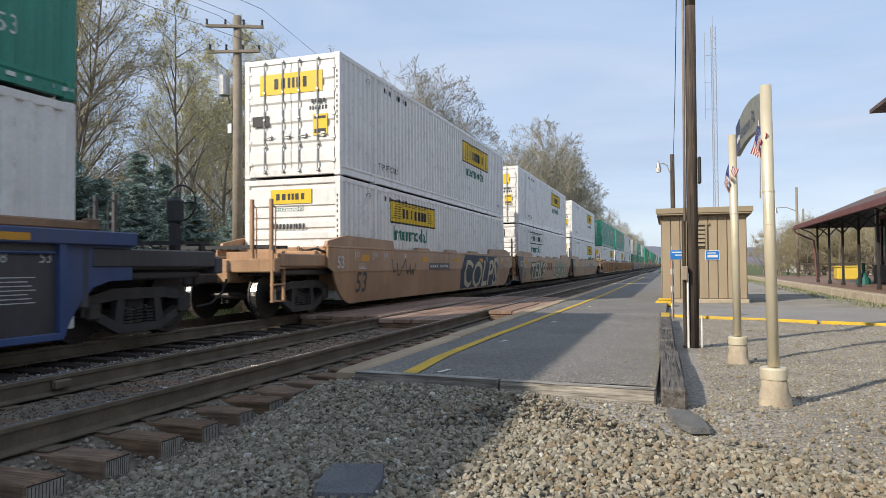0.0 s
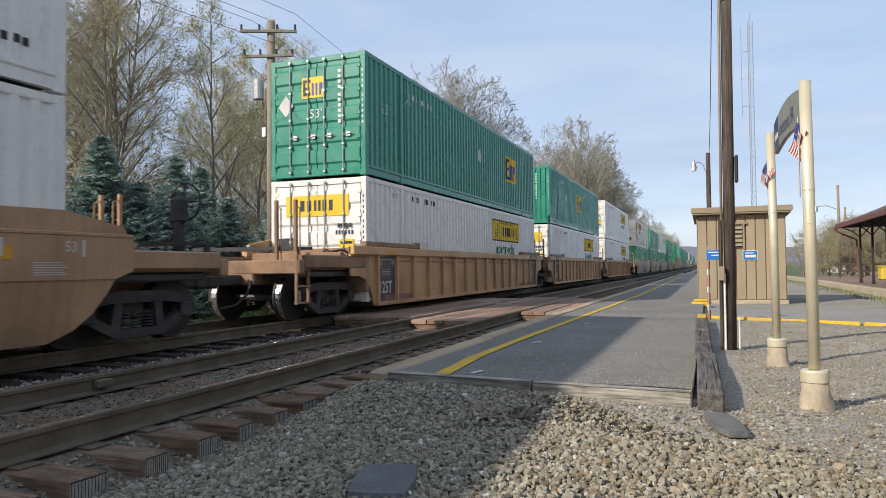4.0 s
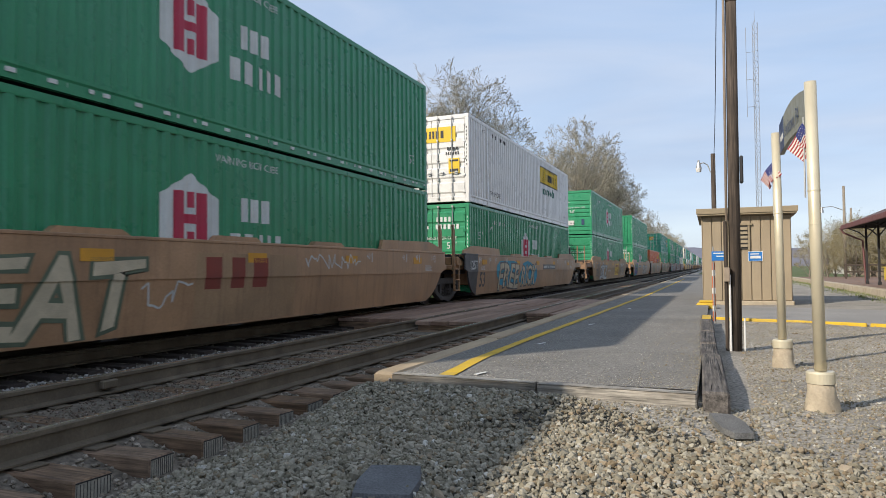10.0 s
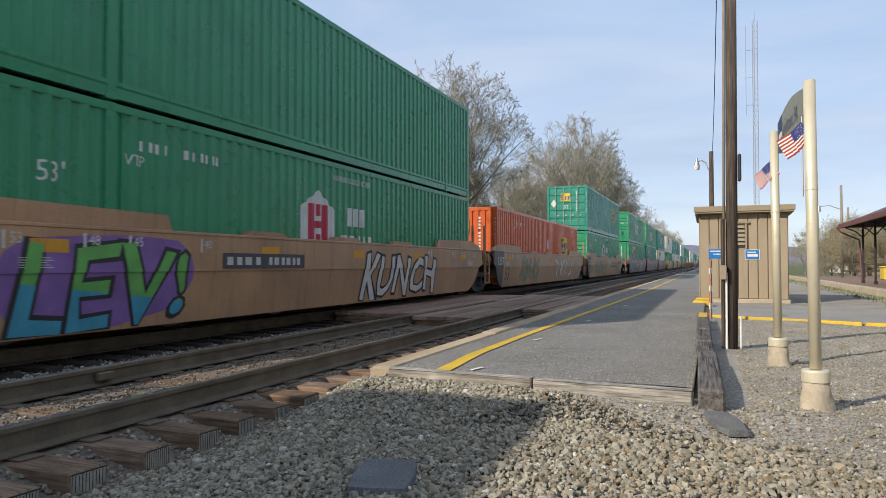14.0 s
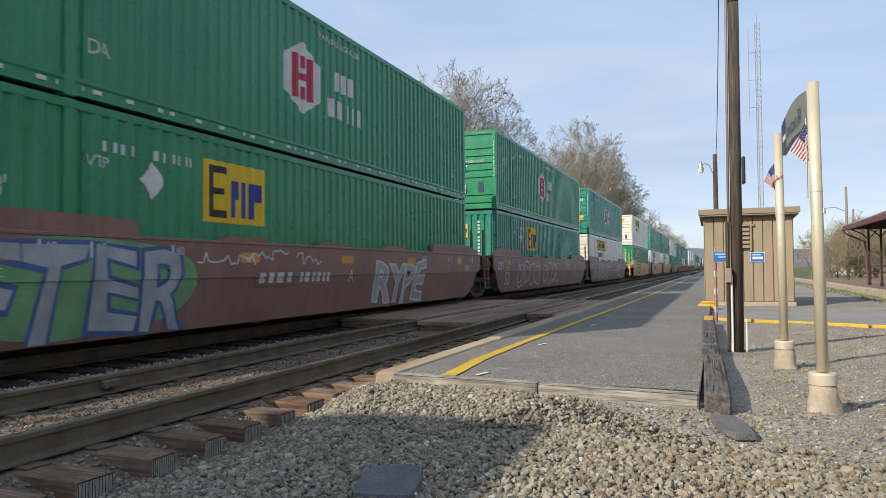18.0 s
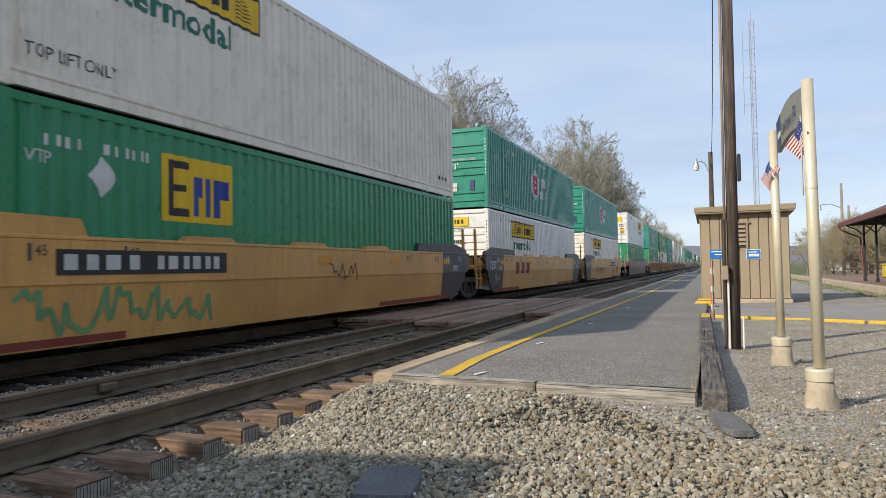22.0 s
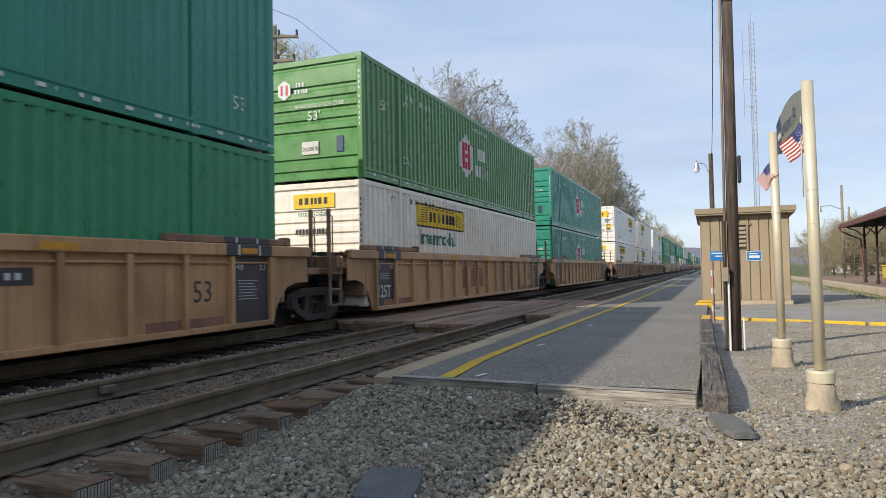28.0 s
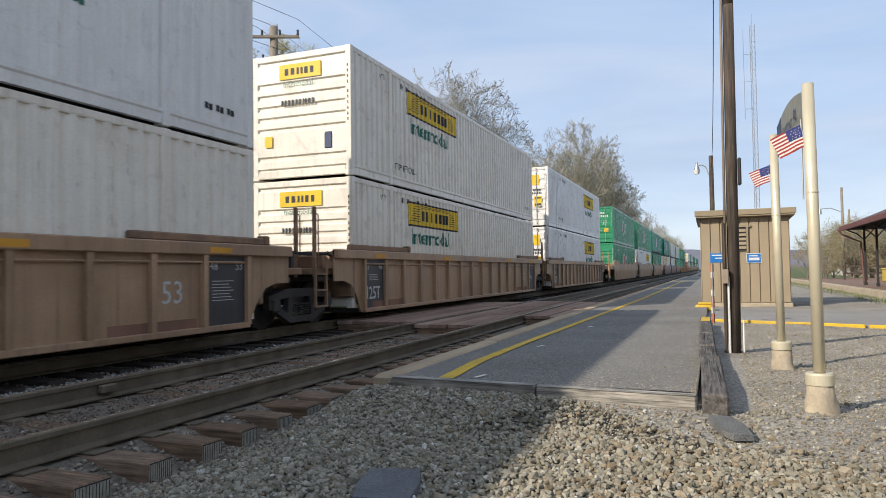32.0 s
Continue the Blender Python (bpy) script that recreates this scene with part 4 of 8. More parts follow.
# ---- shed and street furniture ----
def build_shed():
    y, x0, x1, h = 22.6, -0.29, 2.17, 2.79
    root = thing("equipment_shed", (x0, y, -0.2), "tan metal-sided equipment shed on a concrete base", "shed")
    w = x1 - x0
    part("base", Build().box(-0.05, w + 0.05, -0.05, 3.0, -0.1, 0.16, cut=0.02).mesh("base", "concrete"), root, None, "pale concrete base")
    part("wall", Build().box(0, w, 0.0, 2.95, 0.16, h).mesh("wall", "siding"), root)
    n = 9
    for i in range(n):
        a, b = i * w / n, (i + 1) * w / n
        part("siding_panel", kept(("siding", n), lambda: Build().box(0.012, w / n - 0.012, -0.035, -0.002, 0.17, h - 0.05, cut=0.012).mesh("siding_panel", "siding")), root, (a, 0, 0))
    for i in range(10):
        part("side_panel", kept("sidep", lambda: Build().box(-0.03, -0.002, 0.012, 0.283, 0.17, h - 0.05, cut=0.01).mesh("side_panel", "siding")), root, (0, i * 0.295, 0))
    roof = part("roof", Build().slab([(-0.28, h - 0.02), (3.2, h - 0.12), (3.2, h + 0.06), (-0.28, h + 0.15)], -0.14, w + 0.14).mesh("roof", "siding_trim"), root, None, "flat roof with a tan fascia")
    part("fascia", Build().box(-0.17, w + 0.17, -0.31, -0.28, h + 0.02, h + 0.19, cut=0.01).mesh("fascia", "siding_trim"), roof)
    vent = part("louver_vent", Build().box(0, 0.52, -0.07, -0.036, 0, 0.72).mesh("louver_vent", "louver"), root, (0.76, 0, 1.73), "dark metal louver vent")
    part("vent_frame", Build().box(-0.05, 0.0, -0.09, -0.036, -0.05, 0.77).box(0.52, 0.57, -0.09, -0.036, -0.05, 0.77).box(-0.09, 0.64, -0.1, -0.036, 0.72, 0.78).mesh("vent_frame", "siding_trim"), vent)
    for i in range(5):
        part("slat", kept("slat", lambda: Build().slab([(-0.1, 0.0), (-0.072, 0.08), (-0.066, 0.08), (-0.094, 0.0)], 0.01, 0.51).mesh("slat", "siding_trim")), vent, (0, 0, 0.06 + i * 0.13))
    sign = thing("notice_sign", (1.185, y - 0.045, 1.3), "small blue notice sign fixed to the shed wall", "sign")
    part("plate", Build().box(-0.19, 0.19, -0.012, 0, -0.13, 0.14, cut=0.005).mesh("plate", "blue_sign"), sign)
    part("edge", Build().box(-0.205, 0.205, -0.006, 0.004, -0.145, 0.155).mesh("edge", "white_paint"), sign)
    part("lettering", Build().box(-0.14, 0.1, -0.016, -0.012, 0.06, 0.09).box(-0.14, 0.15, -0.016, -0.012, -0.06, 0.02).mesh("lettering", "white_paint"), sign)
    # sign on a marker stake
    st = thing("stake_sign", (-0.0, 14.9, -0.2), "blue sign on a thin stake with a red and white marker", "sign")
    part("stake", Build().tube((0, 0, 0), (0, 0, 1.62), 0.014, n=6).mesh("stake", "steel"), st)
    part("plate", Build().box(-0.03, 0.26, -0.02, -0.008, 1.28, 1.47, cut=0.004).mesh("plate", "blue_sign"), st, (0.0, 0, 0.05))
    part("lettering", Build().box(0.0, 0.2, -0.024, -0.02, 1.42, 1.44).box(0.06, 0.2, -0.024, -0.02, 1.36, 1.38).mesh("lettering", "white_paint"), st, (0, 0, 0.05))
    part("marker", Build().box(-0.03, 0.03, 0.015, 0.03, 0.1, 1.3, cut=0.004).mesh("marker", "orange_red"), st, None, "red marker blade")
    for i in range(3):
        part("marker_band", Build().box(-0.031, 0.031, 0.0145, 0.0305, 0.3 + i * 0.36, 0.42 + i * 0.36).mesh("marker_band", "white_paint"), st)
    thing("yellow_step", (-0.17, 19.6, -0.15), "low yellow plastic step beside the platform", "step",
          mesh=Build().box(-0.28, 0.22, -0.25, 0.25, 0, 0.2, cut=0.05).box(-0.2, 0.15, -0.2, 0.2, 0.2, 0.26, cut=0.02).mesh("yellow_step", "yellow_paint"))


def build_poles():
    p = thing("utility_pole", pose(0.272, 10.3, -0.25), "tall weathered brown wooden utility pole with conduit", "pole")
    part("shaft", Build().tube((0, 0, 0), (0.03, 0.08, 5.0), 0.081, 0.074, 14).tube((0.03, 0.08, 5.0), (0.06, 0.15, 10.5), 0.074, 0.066, 14).mesh("shaft", "pole_wood", smooth=True), p)
    part("conduit", Build().tube((-0.104, -0.04, 0.25), (-0.028, 0.1, 10.0), 0.018, n=8).mesh("conduit", "conduit", smooth=True), p, None, "pale conduit")
    part("cable_guard", Build().box(-0.135, -0.09, -0.08, 0.02, 0.05, 1.9, cut=0.012).mesh("cable_guard", "pole_wood"), p, (0.0, 0, 0.0), "wooden cable guard")
    part("white_pipe", Build().tube((-0.065, -0.09, 0.1), (-0.065, -0.09, 1.15), 0.014, n=8).tube((0.115, 0.0, 0.1), (0.115, 0.0, 0.55), 0.012, n=8).mesh("white_pipe", "white_paint"), p, None, "white plastic pipes")
    part("meter_box", Build().box(-0.17, -0.09, -0.16, -0.05, 1.05, 1.25, cut=0.01).mesh("meter_box", "conduit"), p, (0.03, 0, 0), "small conduit box")
    part("junction_box", Build().box(0.095, 0.14, -0.07, 0.07, 2.42, 2.8, cut=0.015).mesh("junction_box", "steel_dark"), p, None, "black junction box")
    # lamp pole behind the shed
    q = thing("lamp_pole", pose(0.07, 28.6, -0.2), "wooden lamp pole with a curved arm and a glass lamp", "street lamp")
    part("shaft", Build().tube((0, 0, 0), (0, 0, 5.63), 0.11, 0.085, 10).mesh("shaft", "pole_wood", smooth=True), q)
    arm = [(-0.1, 0, 4.9), (-0.2, 0, 5.2), (-0.35, 0, 5.3), (-0.5, 0, 5.26)]
    part("arm", Build().path(arm, 0.022).mesh("arm", "steel"), q)
    part("lamp_head", Build().tube((-0.53, 0, 5.1), (-0.53, 0, 5.32), 0.11, 0.05, 12).tube((-0.53, 0, 5.32), (-0.53, 0, 5.4), 0.04, 0.04, 10).mesh("lamp_head", "steel"), q)
    part("lamp_glass", Build().tube((-0.53, 0, 4.94), (-0.53, 0, 5.1), 0.09, 0.12, 12).mesh("lamp_glass", "white_paint"), q)
    # slack wire from the tall pole to the lamp pole
    a, c = Vector((0.2, 10.35, 8.5)), Vector((0.05, 28.5, 4.9))
    pts = [a.lerp(c, i / 14) - Vector((0, 0, 1.6 * (1 - (2 * i / 14 - 1) ** 2))) for i in range(15)]
    thing("service_wire", (0, 0, 0), "thin black slack service wire", "wire", mesh=Build().path(pts, 0.009, 5).mesh("service_wire", "wire"))
    # pole behind the train
    u = thing("power_pole", pose(-13.83, 19.45, -0.85), "wooden power pole with two crossarms and transformers", "pole")
    part("shaft", Build().tube((0, 0, 0), (0, 0, 10.4), 0.19, 0.13, 14).mesh("shaft", "pole_tan", smooth=True), u)
    for z, ln in ((10.0, 0.95), (9.15, 0.85)):
        part("crossarm", Build().box(-ln, ln, -0.045, 0.045, z - 0.05, z + 0.05, cut=0.01).mesh("crossarm", "pole_tan"), u, pose(0, -0.16, 0, 0, 0, 24 if z > 9.5 else 17))
        for i in range(4):
            xx = (-0.95 + 0.63 * i) * ln
            part("insulator", kept("insul", lambda: Build().tube((0, 0, 0.06), (0, 0, 0.2), 0.045, 0.03, 8).tube((0, 0, 0.2), (0, 0, 0.24), 0.05, 0.02, 8).mesh("insulator", "steel_dark")), u, (xx * 0.93, -0.16 + xx * 0.4, z))
    for x, y in ((-0.42, -0.15), (0.38, 0.2)):
        part("transformer", kept("transf", lambda: Build().tube((0, 0, 7.7), (0, 0, 8.35), 0.18, 0.18, 14).tube((0, 0, 8.35), (0, 0, 8.42), 0.18, 0.1, 14).tube((0, 0, 8.42), (0, 0, 8.6), 0.03, 0.03, 6).mesh("transformer", "steel", smooth=False)), u, (x, y, 0), "grey transformer can")
    part("fuse_box", Build().box(-0.34, -0.16, -0.1, 0.1, 6.4, 6.75, cut=0.02).mesh("fuse_box", "steel"), u)
    b = Build()
    for z, offs in ((9.35 + 0.24, (-0.85, -0.3, 0.85)), (8.5, (0.5,))):
        for o in offs:
            for y1, x1 in ((-25, -15.5), (90, -19)):
                a, c = Vector((-13.6 + o, 19.3, z)), Vector((x1 + o, y1, z - 0.5))
                b.path([a.lerp(c, i / 10) - Vector((0, 0, 0.9 * (1 - (2 * i / 10 - 1) ** 2))) for i in range(11)], 0.008, 4)
    thing("power_lines", (0, 0, 0), "thin dark overhead power lines", "wire", mesh=b.mesh("power_lines", "wire"))


def build_name_sign():
    xs = 0.79
    g = thing("station_sign", pose(xs, 6.25, -0.2, 0, -0.5, 0), "curved station name sign between two brushed gold metal posts", "sign")
    y2, x2 = 8.8 - 6.25, 0.73 - xs
    for x, y, h in ((0, 0, 2.72), (x2, y2, 2.77)):
        b = Build()
        rng = random.Random(int(y * 10) + 3)
        rings = [(-0.15, 0.165), (-0.02, 0.14), (0.05, 0.125), (0.11, 0.11), (0.19, 0.104), (0.27, 0.1)]
        for k, (zz, rr) in enumerate(rings):
            for i in range(16):
                q = rr * (1 + (0.17 if k < 4 else 0.02) * rng.uniform(-1, 1))
                b.v.append((x + q * math.cos(i * math.pi / 8) + 0.03 * (0.27 - zz), y + q * math.sin(i * math.pi / 8), zz + (0.02 * rng.uniform(-1, 1) if 0 < k < 5 else 0)))
        for k in range(5):
            for i in range(16):
                j = (i + 1) % 16
                b.f.append((k * 16 + i, k * 16 + j, k * 16 + 16 + j, k * 16 + 16 + i))
                b.m.append(0)
        b.f.append(tuple(range(80, 96)))
        b.m.append(0)
        base = part("footing", b.mesh("footing", "concrete", smooth=True), g, None, "rough round concrete footing")
        part("collar", Build().tube((x, y, 0.27), (x, y, 0.35), 0.108, 0.108, 28).tube((x, y, 0.35), (x, y, 0.365), 0.108, 0.098, 28).mesh("collar", "post_gold"), base)
        post = part("post", Build().tube((x, y, 0.37), (x, y, h), 0.046, 0.046, 20).mesh("post", "post_gold", smooth=True), g)
        for z in (1.55, 1.82):
            part("band", Build().tube((x, y, z), (x, y, z + 0.012), 0.0485, 0.0485, 20).mesh("band", "post_gold"), post)
    # arched panel
    n = 16
    edge = [(0.06 + (y2 - 0.12) * i / n, i / n, math.sin(math.pi * i / n)) for i in range(n + 1)]
    poly = [(y, 2.38 + 0.12 * k + 0.06 * q) for y, k, q in edge] + [(y, 2.68 + 0.16 * k + 0.09 * q) for y, k, q in edge][::-1]
    panel = part("panel", Build().slab(poly, -0.02, 0.02).mesh("panel", "sign_grey"), g, None, "grey green arched panel")
    blue = [(y, 2.38 + 0.12 * k + 0.06 * q) for y, k, q in edge[-4:]] + [(y, 2.68 + 0.16 * k + 0.09 * q) for y, k, q in edge[-4:]][::-1]
    part("emblem_panel", Build().slab(blue, -0.024, -0.02).mesh("emblem_panel", "navy"), panel, None, "dark blue end panel")
    part("emblem", Build().box(-0.028, -0.024, y2 - 0.5, y2 - 0.22, 2.62, 2.68).mesh("emblem", "white_paint"), panel)
    part("lettering", text_mesh("Lewistown, PA", 0.16, "navy", 1.0), panel, pose(-0.026, y2 - 0.6, 2.61, -3.8, 0, 180))


FLAGS = []


def build_flags():
    """Two small flags on the sign posts, each of six stiff strips that swing."""
    hoist, fly, n = 0.19, 0.26, 6
    w = fly / n

    def strip(i):
        b = Build()
        for k in range(14):
            z = -hoist * k / 13
            b.v += [(-0.002, -0.002, z), (w + 0.002, -0.002, z), (w + 0.002, 0.002, z), (-0.002, 0.002, z)]
        for k in range(13):
            slot = 2 if (i < 2.4 and k < 7) else (0 if k % 2 == 0 else 1)
            for q in range(4):
                r = (q + 1) % 4
                b.f.append((4 * k + 4 + q, 4 * k + 4 + r, 4 * k + r, 4 * k + q))
                b.m.append(slot)
        if i < 2:
            for k in range(5):
                for q in range(2):
                    x, z = 0.01 + 0.026 * q + 0.01 * (k % 2), -0.018 - 0.022 * k
                    b.box(x, x + 0.006, -0.0035, 0.0035, z - 0.006, z, 1)
        return b.mesh("flag_strip", "red", "flag_white", "flag_blue")
    for x, y, z, ph in ((0.71, 6.33, 2.2, 0.0), (0.66, 8.81, 2.22, 1.7)):
        f = thing("flag", (x, y, z), "small red white and blue striped flag on a sign post", "flag", "flags on the sign posts")
        part("stick", Build().tube((0.01, 0, -0.62), (0.01, 0, 0.05), 0.007, n=6).mesh("stick", "steel"), f)
        FLAGS.append((f, ph, [part("flag_strip", strip(i), f) for i in range(n)], w))


build_ground()
build_stones()
build_tracks()
build_crossing()
build_platform()
build_shed()
build_poles()
build_name_sign()
build_flags()

# ---- containers ----
CL, CW, CH = 16.15, 1.295, 2.89
RIB, RIB_DEPTH = 0.262, 0.034


def rib_x(y):
    """Depth of the corrugated side at y: outer flats, sloped flanks, inner flats."""
    inner = min(abs(y - 2.0), abs(y - CL + 2.0))
    if y < 0.12 or y > CL - 0.12 or inner < 0.09:
        return 0.0
    if inner < 0.168:
        return -RIB_DEPTH
    k = (y / RIB) % 1.0
    if k < 0.34:
        return 0.0
    if k < 0.5:
        return -RIB_DEPTH * (k - 0.34) / 0.16
    if k < 0.84:
        return -RIB_DEPTH
    return -RIB_DEPTH * (1 - (k - 0.84) / 0.16)


def rib_breaks():
    out = []
    for i in range(int(CL / RIB) + 1):
        out += [(i + k) * RIB for k in (0, 0.34, 0.5, 0.84)]
    out = [y for y in out if 0.13 < y < CL - 0.13 and abs(y - 2) > 0.18 and abs(y - CL + 2) > 0.18]
    for c in (0.0, 2.0, CL - 2.0, CL):
        for e in (-0.125, -0.115, 0.115, 0.125) if c in (0.0, CL) else (-0.175, -0.165, -0.095, -0.085, 0.085, 0.095, 0.165, 0.175):
            if 0 <= c + e <= CL:
                out.append(c + e)
    return sorted(set([0.0, CL] + [round(y, 4) for y in out]))


BREAKS = rib_breaks()


def cut_strip(poly, a, b):
    """The part of a polygon of (x, y, z) corners with y between a and b."""
    for lim, sign in ((a, 1), (b, -1)):
        out = []
        for p, q in zip(poly, poly[1:] + poly[:1]):
            dp, dq = sign * (p[1] - lim), sign * (q[1] - lim)
            if dp >= 0:
                out.append(p)
            if (dp > 0 > dq) or (dp < 0 < dq):
                k = dp / (dp - dq)
                out.append(tuple(u + (v - u) * k for u, v in zip(p, q)))
        poly = out
        if len(poly) < 3:
            return []
    return poly


def drape(me):
    """Lays a flat marking onto the corrugation, rib by rib."""
    b = Build()
    strips = [(p, q, rib_x(p + 1e-4), rib_x(q - 1e-4)) for p, q in zip(BREAKS, BREAKS[1:]) if q - p > 1e-3]
    me.calc_loop_triangles()
    for tri in me.loop_triangles:
        pts = [tuple(me.vertices[i].co) for i in tri.vertices]
        lo, hi = min(p[1] for p in pts), max(p[1] for p in pts)
        for p, q, xp, xq in strips:
            if p < hi and q > lo:
                piece = cut_strip(pts, p, q)
                if piece:
                    b.add([(x + xp + (xq - xp) * (y - p) / (q - p), y, z) for x, y, z in piece], [tuple(range(len(piece)))])
    out = b.mesh(me.name, "steel")
    out.materials.clear()
    for m in me.materials:
        out.materials.append(m)
    return out


def flat(poly, mat, x=0.005):
    me = bpy.data.meshes.new("marking")
    me.from_pydata([(x, y, z) for y, z in poly], [], [tuple(range(len(poly)))])
    me.materials.append(M[mat])
    return me


def rects(list_of, mat, x=0.005):
    b = Build()
    for y0, y1, z0, z1 in list_of:
        b.add([(x, y0, z0), (x, y1, z0), (x, y1, z1), (x, y0, z1)], [(0, 1, 2, 3)])
    return b.mesh("marking", mat)


def moved(me, y, z, x=0.0):
    out = me.copy()
    out.transform(Matrix.Translation((x, y, z)))
    return out


def letter_bars(n, y0, y1, z0, z1, seed=0, gap=0.4):
    """A word that stands as plain bars: n blocks of uneven width."""
    rng = random.Random(seed)
    w = [rng.uniform(0.7, 1.2) for _ in range(n)]
    k = (y1 - y0) / sum(w)
    out, y = [], y0
    for v in w:
        out.append((y, y + v * k * (1 - gap), z0, z1))
        y += v * k
    return out


SIDE_MARKS = {}


def side_marks(style):
    """Markings of a container's right side, as (name, mesh, label)."""
    def make():
        out = []

        def put(name, me, words=""):
            out.append((name, drape(me), words))
        if style.startswith("white"):
            y, z, hh = (9.85, 1.74, 0.8) if style == "white_a" else (2.95, 1.97, 0.65)
            yl = y + 3.7
            plate = "c_yellow" if style != "white_c" else "c_white"
            put("logo_border", rects([(y, yl, z, z + hh)], "c_black"))
            put("logo_plate", rects([(y + 0.05, yl - 0.05, z + 0.05, z + hh - 0.05)], plate, 0.008), "yellow brand plate" if plate == "c_yellow" else "white brand plate with a black outline")
            put("logo_lettering", rects(letter_bars(7, y + 0.95, y + 2.95, z + hh * 0.26, z + hh * 0.68, 3), "c_black", 0.011))
            put("logo_scroll", rects([(y + 0.15 + 0.05 * i, y + 0.8, z + 0.14 + 0.1 * hh * i, z + 0.16 + 0.1 * hh * i) for i in range(7)] + [(y + 3.05, y + 3.5 - 0.04 * i, z + 0.14 + 0.1 * hh * i, z + 0.16 + 0.1 * hh * i) for i in range(6)] + [(y + 0.9, y + 2.9, z + hh - 0.13, z + hh - 0.115), (y + 0.8, y + 2.9, z + hh - 0.09, z + hh - 0.075)], "c_black", 0.011))
            put("word", moved(text_mesh("Intermodal", 0.41, "c_text_green", 1.1, 0.012), y + 0.2, z - 0.46, 0.006), "dark green lettering")
            put("small_word", moved(text_mesh("TOP LIFT ONLY", 0.17, "c_black", 0.8), 2.25, 0.42, 0.006))
            put("number_lettering", rects(letter_bars(4, 2.6, 3.2, 2.52, 2.66, 5, 0.6) + letter_bars(6, 3.45, 4.3, 2.52, 2.66, 6, 0.6), "c_black", 0.006))
            put("small_word", moved(text_mesh("VTP", 0.14, "c_black", 0.9), 1.45, 2.5, 0.006))
            put("stencil", rects([(9.5 + 0.02 * i, 9.52 + 0.02 * i, 1.3 + 0.05 * i, 1.32 + 0.05 * i) for i in range(8)] + [(CL - 1.2 + 0.13 * i, CL - 1.12 + 0.13 * i, 0.45, 0.55) for i in range(6)], "c_black", 0.006))
        elif style.startswith("hub"):
            y, z = 6.37, 0.92
            hexa = [(y + 0.7 + 0.7 * math.sin(a), z + 0.62 + 0.7 * math.cos(a)) for a in [math.pi / 3 * i for i in range(6)]]
            put("logo_hexagon", flat(hexa, "c_mark"), "white hexagon badge")
            put("logo_lettering", rects([(y + 0.36, y + 0.58, z + 0.2, z + 1.04), (y + 0.82, y + 1.04, z + 0.2, z + 1.04), (y + 0.58, y + 0.82, z + 0.56, z + 0.7), (y + 0.64, y + 0.76, z + 0.8, z + 1.04), (y + 0.64, y + 0.76, z + 0.2, z + 0.44)], "c_red", 0.008))
            put("name_lettering", rects(letter_bars(3, y + 1.9, y + 2.75, z + 0.66, z + 1.06, 1, 0.38) + letter_bars(5, y + 1.62, y + 3.15, z + 0.08, z + 0.46, 2, 0.38), "c_mark", 0.006), "white brand bars")
            put("number_lettering", rects(letter_bars(4, 2.5, 3.1, 2.32, 2.46, 5, 0.6) + letter_bars(6, 3.35, 4.2, 2.32, 2.46, 6, 0.6), "c_mark", 0.006))
            put("length_mark", moved(text_mesh("53'", 0.26, "c_mark", 0.9), 0.95, 1.75, 0.006))
            put("length_mark", moved(text_mesh("53", 0.24, "c_mark", 0.9), CL - 1.1, 0.6, 0.006))
            put("small_word", moved(text_mesh("WARNING HIGH CUBE", 0.13, "c_mark", 0.9), 7.6, 2.5, 0.006))
            put("small_word", moved(text_mesh("VTP", 0.16, "c_mark", 0.9), 2.25 if style == "hub" else 1.45, 2.1 if style == "hub" else 2.4, 0.006))
            put("small_word", moved(text_mesh("DA", 0.2, "c_mark", 0.9), 2.25, 0.62, 0.006))
            put("tape", rects([(0.3 + i * 0.62, 0.62 + i * 0.62, 0.1, 0.155) for i in range(26)], "c_mark", 0.006), "white reflective tape")
        elif style.startswith("emp"):
            y, z = {"emp": (7.5, 1.15), "emp_b": (4.35, 1.53), "emp_c": (11.6, 1.2)}[style]
            yd = y - 1.25 if style == "emp_b" else y - 3.4
            put("logo_plate", rects([(y, y + 1.55, z, z + 0.98)], "c_yellow"), "yellow square brand plate")
            put("logo_lettering", rects([(y + 0.1, y + 0.21, z + 0.08, z + 0.9), (y + 0.21, y + 0.55, z + 0.79, z + 0.9), (y + 0.21, y + 0.48, z + 0.45, z + 0.55), (y + 0.21, y + 0.55, z + 0.08, z + 0.2)], "c_black", 0.008))
            put("logo_lettering", rects([(y + 0.62, y + 0.73, z + 0.1, z + 0.7), (y + 0.73, y + 0.84, z + 0.4, z + 0.7), (y + 0.88, y + 0.99, z + 0.1, z + 0.7), (y + 1.1, y + 1.21, z + 0.1, z + 0.7), (y + 1.21, y + 1.42, z + 0.4, z + 0.7)], "c_blue", 0.008))
            put("diamond", rects([(yd + 0.22 - w, yd + 0.22 + w, z + 0.5 + 0.026 * i, z + 0.526 + 0.026 * i) for i in range(-10, 10) for w in [0.22 * (1 - abs(i + 0.5) / 10.5)]], "c_mark", 0.008), "white diamond placard")
            put("number_lettering", rects(letter_bars(4, 2.5, 3.1, 2.32, 2.46, 5, 0.6) + letter_bars(6, 3.35, 4.2, 2.32, 2.46, 6, 0.6), "c_mark", 0.006))
            put("length_mark", moved(text_mesh("53'", 0.26, "c_mark", 0.9), 0.85, 1.6, 0.006))
            put("length_mark", moved(text_mesh("53", 0.24, "c_mark", 0.9), CL - 1.1, 0.6, 0.006))
